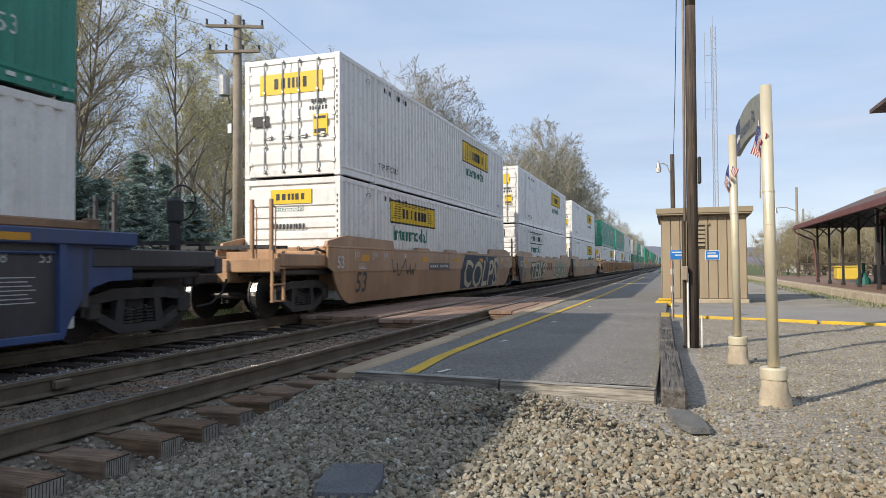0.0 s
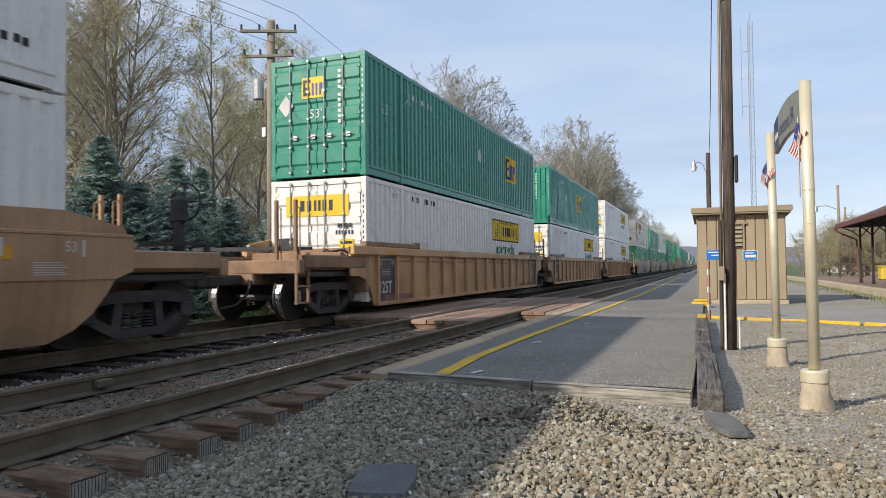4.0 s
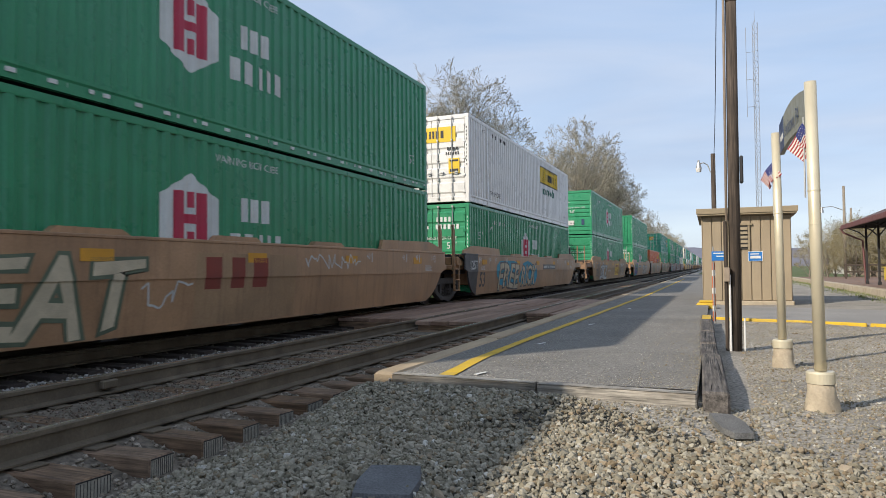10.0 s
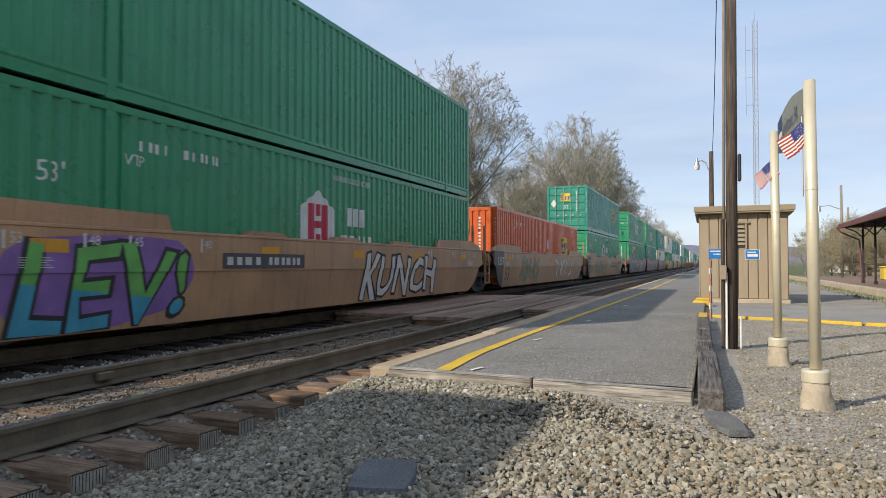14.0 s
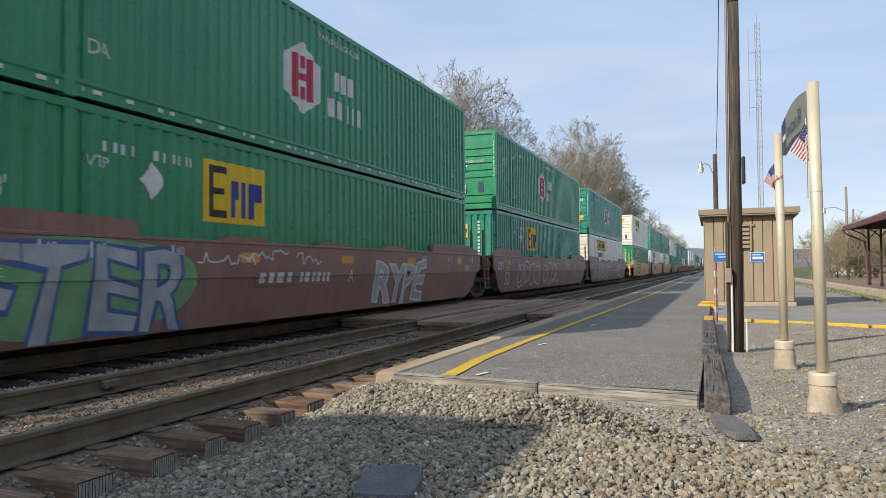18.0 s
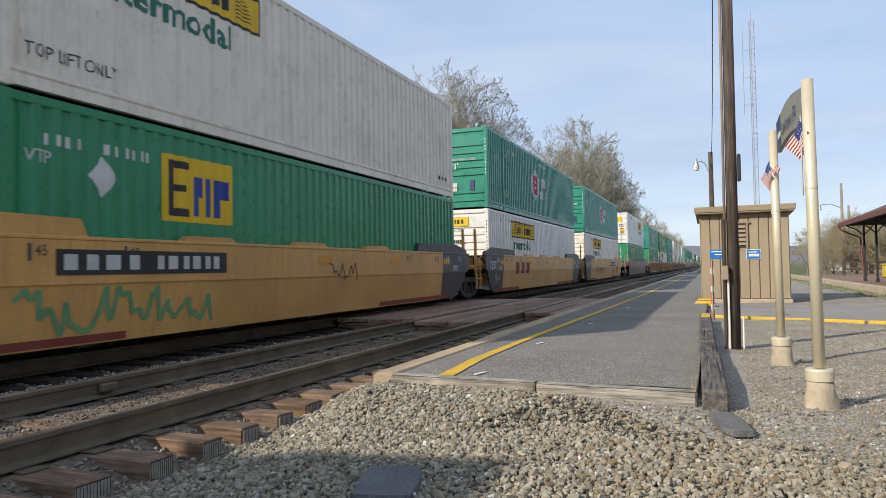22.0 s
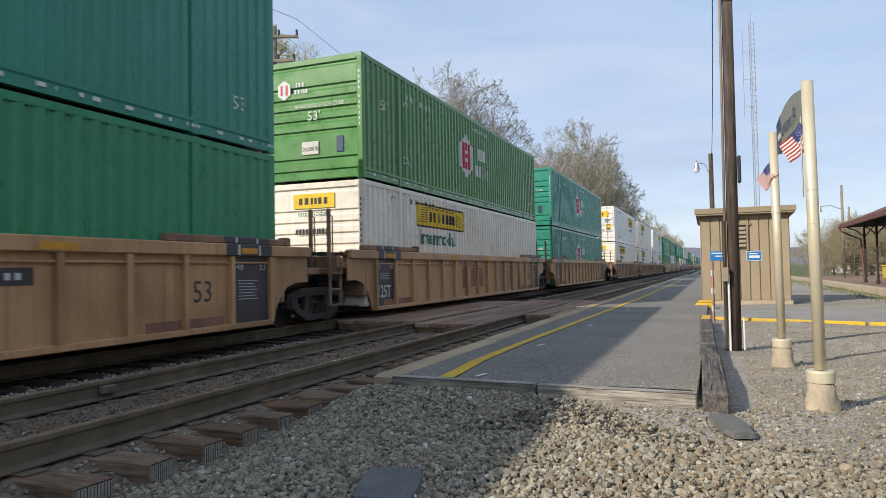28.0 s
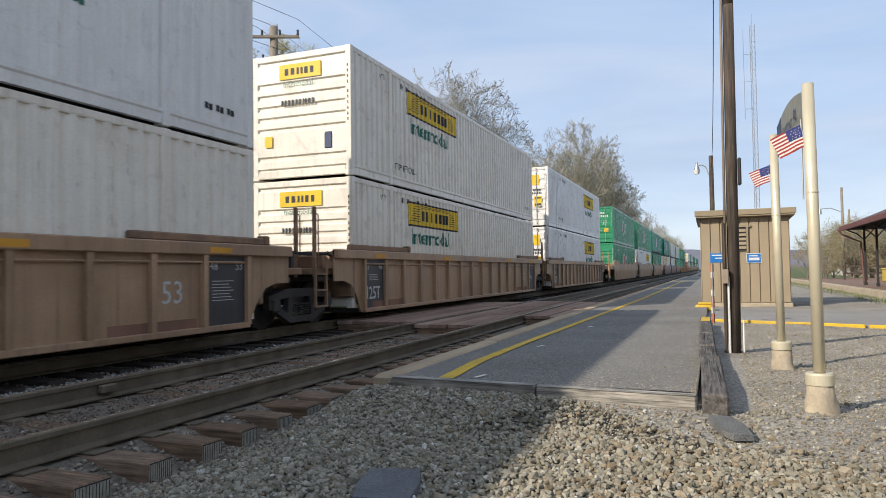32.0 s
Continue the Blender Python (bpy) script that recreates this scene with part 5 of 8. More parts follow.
            put("small_word", moved(text_mesh("VTP", 0.16, "c_mark", 0.9), 2.25, 2.1, 0.006))
        else:
            put("length_mark", moved(text_mesh("53'", 0.26, "c_mark", 0.9), 0.95, 1.75, 0.006))
        return out
    return kept(("marks", style), make)


def side_mesh(mat):
    def make():
        b = Build()
        z0, z1 = 0.24, CH - 0.1
        pr = [(CW + rib_x(y), y) for y in BREAKS]
        for x, y in pr:
            b.v += [(x, y, z0), (x, y, z1)]
        for i in range(len(pr) - 1):
            b.f.append((2 * i, 2 * i + 2, 2 * i + 3, 2 * i + 1))
            b.m.append(0)
        # flat strips above and below the ribs, sloped into the rails
        return b.mesh("side_wall", mat)
    return kept(("side", mat), make)


def build_container(name, paint, end, style, label, group, end_paint=None, far=False):
    """A 53-foot box: corrugated sides, rails, posts with castings, a roof, and doors or a ribbed nose at the leading end."""
    end_paint = end_paint or paint
    root = thing(name, (0, 0, 0), label, "shipping container", group)
    w = CW
    part("side_wall", side_mesh(paint), root)
    part("side_wall", side_mesh(paint), root, Matrix.Translation((0, CL, 0)) @ Matrix.Rotation(math.pi, 4, "Z"))
    part("roof", kept(("roof", paint), lambda: Build().box(-w + 0.03, w - 0.03, 0.06, CL - 0.06, CH - 0.06, CH - 0.025).mesh("roof", paint)), root)
    part("underframe", kept(("under", far), lambda: Build().box(-w + 0.06, w - 0.06, 0.1, CL - 0.1, 0.0 if far else 0.06, 0.24).mesh("underframe", "c_seam")), root)
    for s in (1, -1) if not far else ():
        m = Matrix.Identity(4) if s > 0 else Matrix.Translation((0, CL, 0)) @ Matrix.Rotation(math.pi, 4, "Z")
        part("top_rail", kept(("toprail", paint), lambda: Build().bar([(w - 0.07, CH - 0.12), (w - 0.002, CH - 0.12), (w + 0.004, CH - 0.1), (w + 0.004, CH - 0.012), (w - 0.07, CH - 0.012)], 0.1, CL - 0.1).mesh("top_rail", paint)), root, m)
        part("bottom_rail", kept(("botrail", paint), lambda: Build().bar([(w - 0.1, 0.03), (w - 0.012, 0.03), (w - 0.012, 0.17), (w + 0.004, 0.2), (w + 0.004, 0.25), (w - 0.06, 0.27)], 0.1, CL - 0.1).mesh("bottom_rail", paint)), root, m)
        for y in (0.0, 2.0 - 0.075, CL - 2.0 - 0.075, CL - 0.15):
            part("corner_post", kept(("post", paint), lambda: Build().box(w - 0.14, w + 0.006, 0, 0.15, 0.06, CH - 0.06, cut=0.015).mesh("corner_post", paint)), root, m @ Matrix.Translation((0, y, 0)))
        for y in (0.0, CL - 0.17, 1.92, CL - 2.08):
            part("casting", kept(("cast", paint), lambda: Build().box(w - 0.16, w + 0.008, -0.004, 0.17, 0, 0.12, cut=0.012).box(w - 0.16, w + 0.008, -0.004, 0.17, CH - 0.12, CH, cut=0.012).mesh("casting", paint)), root, m @ Matrix.Translation((0, y, 0)))
    part("rear_end", kept(("rear", paint), lambda: Build().box(-w + 0.14, w - 0.14, CL - 0.09, CL - 0.05, 0.1, CH - 0.06).mesh("rear_end", paint)), root)
    part("header", kept(("header", end_paint), lambda: Build().box(-w + 0.14, w - 0.14, 0.0, 0.1, CH - 0.15, CH - 0.01, cut=0.012).mesh("header", end_paint)), root)
    part("sill", kept(("sill", end_paint), lambda: Build().box(-w + 0.14, w - 0.14, 0.0, 0.1, 0.03, 0.2, cut=0.012).mesh("sill", end_paint)), root)
    front = Matrix.Rotation(-math.pi / 2, 4, "Z")
    if end == "doors":
        for s in (-1, 1):
            def leaf():
                line = [(0.02, 0.2)]
                for i in range(5):
                    z = 0.3 + 0.49 * i
                    line += [(0.02, z), (-0.012, z + 0.05), (-0.012, z + 0.33), (0.02, z + 0.38)]
                return Build().slab(line + [(0.02, CH - 0.16), (0.06, CH - 0.16), (0.06, 0.2)], 0.012, 1.14).mesh("door", end_paint)
            d = part("door", kept(("leaf", end_paint), leaf), root, Matrix.Identity(4) if s > 0 else Matrix.Translation((-1.15, 0, 0)))
            for x in (0.22, 0.72):
                def rod():
                    b = Build().tube((0, -0.04, 0.12), (0, -0.04, CH - 0.06), 0.017, n=8)
                    for z in (0.14, 0.75, 1.4, 2.05, CH - 0.1):
                        b.box(-0.032, 0.032, -0.062, 0.0, z - 0.03, z + 0.03, cut=0.008)
                    b.tube((0, -0.06, 0.95), (0.26, -0.07, 0.98), 0.012, n=6).box(0.1, 0.2, -0.06, 0.0, 0.92, 1.02)
                    return b.mesh("lock_rod", "steel")
                part("lock_rod", kept("rod", rod), d, (x if s > 0 else 1.15 - x - 0.0, 0, 0))
            def hinges():
                b = Build()
                for z in (0.35, 0.9, 1.45, 2.0, 2.55):
                    b.box(-0.05, 0.05, -0.025, 0.02, z - 0.045, z + 0.045, cut=0.01)
                return b.mesh("hinge_line", end_paint)
            part("hinge_line", kept(("hinge", end_paint), hinges), d, (1.13 if s > 0 else 0.02, 0, 0))
    elif end == "ribs":
        def nose():
            line = [(0.045, 0.15)]
            for z, hgt in ((0.24, 0.22), (0.52, 0.6), (1.17, 0.2), (1.43, 0.2), (1.69, 0.2), (1.95, 0.2), (2.22, 0.46)):
                line += [(0.045, z), (0.0, z + 0.02), (0.0, z + hgt - 0.05), (0.045, z + hgt)]
            return Build().slab(line + [(0.045, CH - 0.1), (0.1, CH - 0.1), (0.1, 0.15)], -w + 0.13, w - 0.13).mesh("nose_panel", end_paint)
        part("nose_panel", kept(("nose", end_paint), nose), root)
        part("unit_box", kept("unit", lambda: Build().box(0.62, 0.82, -0.02, 0.05, 0.62, 1.0, cut=0.02).mesh("unit_box", "navy")), root, None, "small document box")
    else:
        def vert():
            line = [(-w + 0.13, 0.05)]
            for i in range(9):
                x = -w + 0.16 + i * 0.255
                line += [(x, 0.05), (x + 0.03, 0.005), (x + 0.17, 0.005), (x + 0.2, 0.05)]
            line += [(w - 0.13, 0.05), (w - 0.13, 0.1), (-w + 0.13, 0.1)]
            n = len(line)
            z0, z1 = 0.15, CH - 0.1
            return Build().add([(x, y, z0) for x, y in line] + [(x, y, z1) for x, y in line], [(i, (i + 1) % n, n + (i + 1) % n, n + i) for i in range(n)]).mesh("nose_panel", end_paint)
        part("nose_panel", kept(("nosev", end_paint), vert), root)
    # markings on the leading end
    light = paint in ("c_white", "c_rusty", "c_cream")
    ink = "c_black" if light else "c_mark"
    yf = -0.016
    if style.startswith("white"):
        yel = (end == "doors" or style == "white_b") and paint != "c_rusty"
        part("end_plate", kept(("epl", yel, end), lambda: (Build().box(-0.85, 0.85, -0.01, 0.0, 2.0, 2.5) if end == "doors" else Build().box(-0.55, 0.55, -0.01, 0.0, 2.28, 2.62)).mesh("end_plate", "c_yellow" if yel else "c_cream")), root, (0, yf, 0), "yellow brand plate" if yel else "pale brand plate")
        part("end_lettering", kept(("ebr", end), lambda: Build().add(*bars_on_end(letter_bars(6, -0.45, 0.5, 2.13, 2.38, 2) if end == "doors" else letter_bars(6, -0.4, 0.42, 2.37, 2.52, 2))).mesh("end_lettering", "c_black")), root, (0, yf - 0.014, 0))
        part("end_number", kept(("enb", end), lambda: Build().add(*bars_on_end(letter_bars(4, 0.55, 0.95, 1.72, 1.82, 4) + letter_bars(6, 0.5, 1.0, 1.56, 1.66, 5) if end == "doors" else letter_bars(10, -0.5, 0.4, 1.68, 1.8, 5))).mesh("end_number", "c_black")), root, (0, yf - 0.004, 0))
        part("placard", kept(("placard", end), lambda: (Build().box(0.6, 0.98, -0.01, 0, 0.95, 1.45) if end == "doors" else Build().box(-0.95, -0.75, -0.01, 0, 0.75, 1.0)).mesh("placard", "c_yellow")), root, (0, yf - 0.006, 0), "yellow caution placard")
        if end == "doors":
            part("placard_text", kept("pltx", lambda: Build().box(0.64, 0.94, -0.004, 0, 1.34, 1.4).box(0.64, 0.94, -0.004, 0, 1.0, 1.1).box(-1.05, -0.6, -0.004, 0, 1.25, 1.5).mesh("placard_text", "c_black")), root, (0, yf - 0.018, 0))
        elif not yel:
            part("plate_border", kept("plbd", lambda: Build().box(-0.58, 0.58, -0.006, 0, 2.6, 2.64).box(-0.58, 0.58, -0.006, 0, 2.26, 2.3).box(-0.58, -0.54, -0.006, 0, 2.3, 2.6).box(0.54, 0.58, -0.006, 0, 2.3, 2.6).mesh("plate_border", "c_black")), root, (0, yf - 0.008, 0), "black outline of the plate")
        elif style == "white_b":
            part("end_word", text_mesh("Intermodal", 0.13, "c_text_green", 1.0), root, Matrix.Translation((-0.45, yf - 0.004, 2.1)) @ front)
    elif style.startswith("hub"):
        part("end_badge", kept("ehex", lambda: Build().add([(-0.78 + 0.2 * math.sin(math.pi / 3 * i), 0, 2.2 + 0.24 * math.cos(math.pi / 3 * i)) for i in range(6)], [(5, 4, 3, 2, 1, 0)]).mesh("end_badge", "c_mark")), root, (0, yf - 0.004, 0), "white hexagon badge")
        part("end_badge_mark", kept("ehexb", lambda: Build().box(-0.88, -0.82, -0.004, 0, 2.08, 2.32).box(-0.74, -0.68, -0.004, 0, 2.08, 2.32).mesh("end_badge_mark", "c_red")), root, (0, yf - 0.006, 0))
        part("end_name", kept("ename", lambda: Build().add(*bars_on_end(letter_bars(3, -0.45, -0.2, 2.24, 2.34, 1) + letter_bars(5, -0.5, -0.1, 2.08, 2.18, 2))).mesh("end_name", "c_mark")), root, (0, yf - 0.004, 0))
        part("end_word", text_mesh("WARNING HIGH CUBE", 0.1, "c_mark", 0.95), root, Matrix.Translation((-0.5, yf - 0.004, 1.72)) @ front)
        part("end_length", text_mesh("53'", 0.22, "c_mark", 1.0), root, Matrix.Translation((0.5 if end == "doors" else -0.15, yf - 0.012, 1.42)) @ front)
        part("end_plate", kept("eplw", lambda: Build().box(-0.3, 0.15, -0.006, 0, 0.62, 0.92).mesh("end_plate", "flag_white")), root, (0, yf - 0.006, 0), "white weight notice")
        part("end_word", text_mesh("24,000 lbs", 0.1, "c_black", 0.85), root, Matrix.Translation((-0.28, yf - 0.016, 0.7)) @ front)
        if end == "doors":
            part("end_number", kept("enh", lambda: Build().add(*bars_on_end(letter_bars(4, 0.15, 0.7, 2.3, 2.46, 4) + letter_bars(6, 0.12, 1.0, 2.06, 2.22, 5))).mesh("end_number", "c_mark")), root, (0, yf - 0.004, 0))
            part("caution_label", kept("ecau", lambda: Build().box(0.6, 0.95, -0.006, 0, 0.85, 1.15).mesh("caution_label", "c_yellow")), root, (0, yf - 0.006, 0))
    elif style.startswith("emp"):
        part("end_plate", kept("eemp", lambda: Build().box(-0.4, 0.2, -0.006, 0, 1.9, 2.4).mesh("end_plate", "c_yellow")), root, (0, yf - 0.004, 0), "yellow brand plate")
        part("end_lettering", kept("eempb", lambda: Build().box(-0.36, -0.3, -0.004, 0, 1.96, 2.34).box(-0.3, -0.16, -0.004, 0, 2.27, 2.34).box(-0.3, -0.18, -0.004, 0, 2.1, 2.16).box(-0.3, -0.16, -0.004, 0, 1.96, 2.03).mesh("end_lettering", "c_black")), root, (0, yf - 0.012, 0))
        part("end_lettering", kept("eempc", lambda: Build().box(-0.12, -0.07, -0.004, 0, 1.96, 2.25).box(-0.02, 0.03, -0.004, 0, 1.96, 2.25).box(0.08, 0.13, -0.004, 0, 1.96, 2.25).box(0.13, 0.17, -0.004, 0, 2.1, 2.25).mesh("end_lettering", "c_blue")), root, (0, yf - 0.012, 0))
        part("end_length", text_mesh("53'", 0.22, "c_mark", 1.0), root, Matrix.Translation((-0.2, yf - 0.006, 1.42)) @ front)
        part("end_number", kept("eempn", lambda: Build().add(*bars_on_end([(0.58, 0.66, 1.25 + 0.125 * i + (0.06 if i > 5 else 0), 1.33 + 0.125 * i + (0.06 if i > 5 else 0)) for i in range(10)])).mesh("end_number", "c_mark")), root, (0, yf - 0.004, 0))
        part("diamond", kept("eempd", lambda: Build().add([(-0.85, 0, 1.5), (-0.64, 0, 1.76), (-0.85, 0, 2.02), (-1.06, 0, 1.76)], [(0, 1, 2, 3)]).mesh("diamond", "flag_white")), root, (0, yf - 0.006, 0), "white diamond placard")
    if not far:
        part("post_number", kept(("pnum", ink), lambda: Build().add(*bars_on_end([(w - 0.09, w - 0.06, 1.2 + 0.125 * i + (0.08 if i > 5 else 0), 1.265 + 0.125 * i + (0.08 if i > 5 else 0)) for i in range(10)])).mesh("post_number", ink)), root, (0, -0.004, 0), "small upright number marks")
    if paint == "c_rusty":
        def rust():
            rng = random.Random(44)
            b = Build()
            for i in range(70):
                y = rng.uniform(0.2, CL - 0.2) if i % 3 else rng.choice((4.1, 4.2, 8.4, 12.6, 15.9, 2.05, 14.1)) + rng.gauss(0, 0.12)
                z = rng.choice((0.3, 0.3, 0.45, 0.8, 1.3)) + rng.uniform(0, 0.35)
                w, h = rng.uniform(0.02, 0.075), rng.uniform(0.08, 0.5)
                out = [(y - w * rng.uniform(0.6, 1), z), (y - w * rng.uniform(0.2, 0.9), z - h * 0.4), (y - w * 0.15, z - h), (y + w * 0.2, z - h * 0.9), (y + w * rng.uniform(0.3, 0.9), z - h * 0.45), (y + w * rng.uniform(0.5, 1), z + 0.02)]
                b.add([(0.005, q, max(0.2, v)) for q, v in out], [(0, 1, 2, 3, 4, 5)])
            for i in range(34):
                y, z, w, h = rng.uniform(0.2, 1.95), rng.choice((2.6, 2.2, 1.6, 1.0)) + rng.uniform(-0.2, 0.1), rng.uniform(0.02, 0.07), rng.uniform(0.4, 1.1)
                b.add([(0.005, y - w, z), (0.005, y - w * 0.7, z - h * 0.5), (0.005, y - w * 0.1, max(0.2, z - h)), (0.005, y + w * 0.6, z - h * 0.6), (0.005, y + w, z)], [(0, 1, 2, 3, 4)])
            for y, z, w, h in ((3.9, 2.35, 0.35, 0.3), (9.2, 0.7, 0.2, 0.4), (13.4, 0.5, 0.2, 0.5)):
                b.add([(0.005, y + w * math.cos(a * 0.9) * rng.uniform(0.6, 1.1), z + h * math.sin(a * 0.9) * rng.uniform(0.6, 1.1)) for a in range(7)], [tuple(range(7))])
            return drape(b.mesh("rust_streaks", "rust"))
        part("rust_streaks", kept("rusts", rust), root, (CW, 0, 0), "brown rust patches and runs")
    for nm, me, words in side_marks(style):
        if far and nm not in ("logo_plate", "logo_hexagon", "word"):
            continue
        part(nm, me, root, (CW, 0, 0), words)
    return root


def bars_on_end(list_of):
    v, f = [], []
    for x0, x1, z0, z1 in list_of:
        n = len(v)
        v += [(x0, 0, z0), (x1, 0, z0), (x1, 0, z1), (x0, 0, z1)]
        f.append((n, n + 1, n + 2, n + 3))
    return v, f


# ---- well cars ----
HALF = 1.46


def on_sill(me, ribbed=False, lift=0.006):
    """Lays a flat marking onto the two belts of a smooth car side."""
    bm = bmesh.new()
    bm.from_mesh(me)
    if not ribbed:
        bmesh.ops.bisect_plane(bm, geom=bm.verts[:] + bm.edges[:] + bm.faces[:], plane_co=(0, 0, 0.92), plane_no=(0, 0, 1))
        bmesh.ops.split_edges(bm, edges=[e for e in bm.edges if all(abs(v.co.z - 0.92) < 1e-4 for v in e.verts)])
    for v in bm.verts:
        z = v.co.z
        high = z > 0.9201 or (abs(z - 0.92) < 1e-4 and any(f.calc_center_median().z > 0.92 for f in v.link_faces))
        v.co.x += (HALF - 0.08 if ribbed else HALF if high else HALF - 0.018 - 0.08 * (0.92 - z) / 0.75) + lift
    out = bpy.data.meshes.new(me.name)
    bm.to_mesh(out)
    bm.free()
    for m in me.materials:
        out.materials.append(m)
    return out


def blob_letter(rng, y0, y1, z0, z1, grow=0.0):
    """The rounded, uneven outline of one sprayed letter."""
    cy, cz, ry, rz = (y0 + y1) / 2, (z0 + z1) / 2, (y1 - y0) / 2 + grow, (z1 - z0) / 2 + grow
    n = 22
    k = [rng.uniform(0.78, 1.16) for _ in range(7)]
    out = []
    for i in range(n):
        a = 2 * math.pi * i / n
        f = (i / n * 7) % 7
        q = k[int(f)] * (1 - f % 1) + k[(int(f) + 1) % 7] * (f % 1)
        c, s = math.cos(a), math.sin(a)
        p = max(abs(c), abs(s)) ** 0.55
        out.append((cy + ry * q * c / p * 0.92, max(0.19, min(1.46, cz + rz * q * s / p * 0.95))))
    return out


def ring_mesh(poly, width, mat):
    b = Build()
    n = len(poly)
    cy, cz = sum(p[0] for p in poly) / n, sum(p[1] for p in poly) / n
    for y, z in poly:
        d = math.hypot(y - cy, z - cz) or 1
        b.v += [(0, y, z), (0, y + (cy - y) / d * width, z + (cz - z) / d * width)]
    for i in range(n):
        j = (i + 1) % n
        b.f.append((2 * i, 2 * j, 2 * j + 1, 2 * i + 1))
        b.m.append(0)
    return b.mesh("graffiti", mat)


def sprayed(root, seed, y0, y1, n, fill, line, back="", z0=0.27, z1=1.36, ribbed=False, words="", low=""):
    """A sprayed piece: backing cloud, then letter forms with an outline."""
    rng = random.Random(seed)
    w = (y1 - y0) / n
    g = None
    if back:
        cloud = blob_letter(rng, y0 - 0.25, y1 + 0.25, z0 + 0.02, z1 - 0.04)
        g = part("graffiti", on_sill(flat(cloud, back, 0), ribbed, 0.003), root, None, "sprayed backing colour")
    if words:
        h = (z1 - z0) * 0.86
        me = text_mesh(words, h, line, 1.0, 0.045)
        ln = max(v.co.y for v in me.vertices)
        for mat, fat, lift in ((line, 0.075, 0.006), (fill, 0.022, 0.009)):
            t = text_mesh(words, h, mat, 1.0, fat).copy()
            t.transform(Matrix.Translation((0, y0, z0 + 0.05)) @ Matrix.Diagonal((1, (y1 - y0) / ln, 1, 1)))
            for v in t.vertices:
                y, z = v.co.y, v.co.z
                v.co.y = y + 0.16 * noise.noise((y * 0.9, z * 1.4, seed)) + 0.14 * (z - z0)
                v.co.z = max(0.19, min(1.46, z + 0.17 * noise.noise((y * 1.1, z * 1.2, seed + 9)) - 0.03))
            part("graffiti", on_sill(t, ribbed, lift), root, None, "sprayed lettering")
        if low:
            bm = bmesh.new()
            bm.from_mesh(t)
            bmesh.ops.bisect_plane(bm, geom=bm.verts[:] + bm.edges[:] + bm.faces[:], plane_co=(0, y0, z0 + 0.5 * (z1 - z0)), plane_no=(0, 0.12, 1), clear_outer=True)
            half = bpy.data.meshes.new("graffiti")
            bm.to_mesh(half)
            bm.free()
            half.materials.append(M[low])
            part("graffiti", on_sill(half, ribbed, 0.012), root, None, "sprayed lower shade of the letters")
        return
    # zigzag strokes, each an outline stroke under a filled one
    for i in range(n):
        a, b = y0 + i * w, y0 + (i + 1) * w
        k = rng.randint(4, 5)
        pts = []
        for j in range(k):
            yy = a + (b - a) * ((0.1, 0.85) if j % 2 else (0.15, 0.9))[j % 2 if rng.random() < 0.8 else 0] + rng.uniform(-0.12, 0.12) * w
            zz = z0 + 0.12 + (z1 - z0 - 0.24) * (j / (k - 1)) + rng.uniform(-0.1, 0.1)
            pts.append((yy + (w * 0.55 if rng.random() < 0.45 else 0) * (1 if j % 2 == 0 else -0.3), min(z1 - 0.1, max(z0 + 0.1, zz))))
        if rng.random() < 0.5:
            pts = pts[::-1]
        fat = min(0.2, 0.3 * w)
        if fill:
            part("graffiti", on_sill(stroke_mesh(pts, fat + 0.1, line), ribbed, 0.006 + 0.0004 * i), root, None, "sprayed outline")
            part("graffiti", on_sill(stroke_mesh(pts, fat, fill), ribbed, 0.009 + 0.0004 * i), root, None, "sprayed letter")
        else:
            poly = blob_letter(rng, a - 0.03, b + 0.03, z0 + rng.uniform(0, 0.12), z1 - rng.uniform(0, 0.12))
            part("graffiti", on_sill(ring_mesh(poly, 0.06, line), ribbed, 0.0095), root, None, "sprayed outline")
            part("graffiti", on_sill(stroke_mesh(pts, 0.05, line), ribbed, 0.0095), root, None, "sprayed line")


def stroke_mesh(pts, width, mat):
    """A thick brush line through pts with mitred corners."""
    b = Build()
    n = len(pts)
    side = []
    for i in range(n):
        p, q = pts[max(0, i - 1)], pts[min(n - 1, i + 1)]
        dy, dz = q[0] - p[0], q[1] - p[1]
        ln = math.hypot(dy, dz) or 1
        side.append((-dz / ln * width / 2, dy / ln * width / 2))
    for (y, z), (sy, sz) in zip(pts, side):
        b.v += [(0, y + sy, max(0.19, min(1.46, z + sz))), (0, y - sy, max(0.19, min(1.46, z - sz)))]
    for i in range(n - 1):
        b.f.append((2 * i, 2 * i + 1, 2 * i + 3, 2 * i + 2))
        b.m.append(0)
    return b.mesh("graffiti", mat)


def scrawl(root, seed, y0, y1, mat, zc=0.9, amp=0.2, ribbed=False, width=0.03):
    """A thin handwritten tag: one running line."""
    rng = random.Random(seed)
    n = int((y1 - y0) / 0.07)
    pts = [(y0 + (y1 - y0) * i / n + rng.uniform(-0.05, 0.05), max(0.22, min(1.42, zc + amp * rng.uniform(-1, 1)))) for i in range(n + 1)]
    b = Build()
    for (a, c), (d, e) in zip(pts, pts[1:]):
        ln = math.hypot(d - a, e - c) or 1
        p, q = (e - c) / ln * width / 2, -(d - a) / ln * width / 2
        b.add([(0, a + p, c + q), (0, d + p, e + q), (0, d - p, e - q), (0, a - p, c - q)], [(0, 1, 2, 3)])
    part("graffiti", on_sill(b.mesh("graffiti", mat), ribbed, 0.007), root, None, "thin sprayed tag")


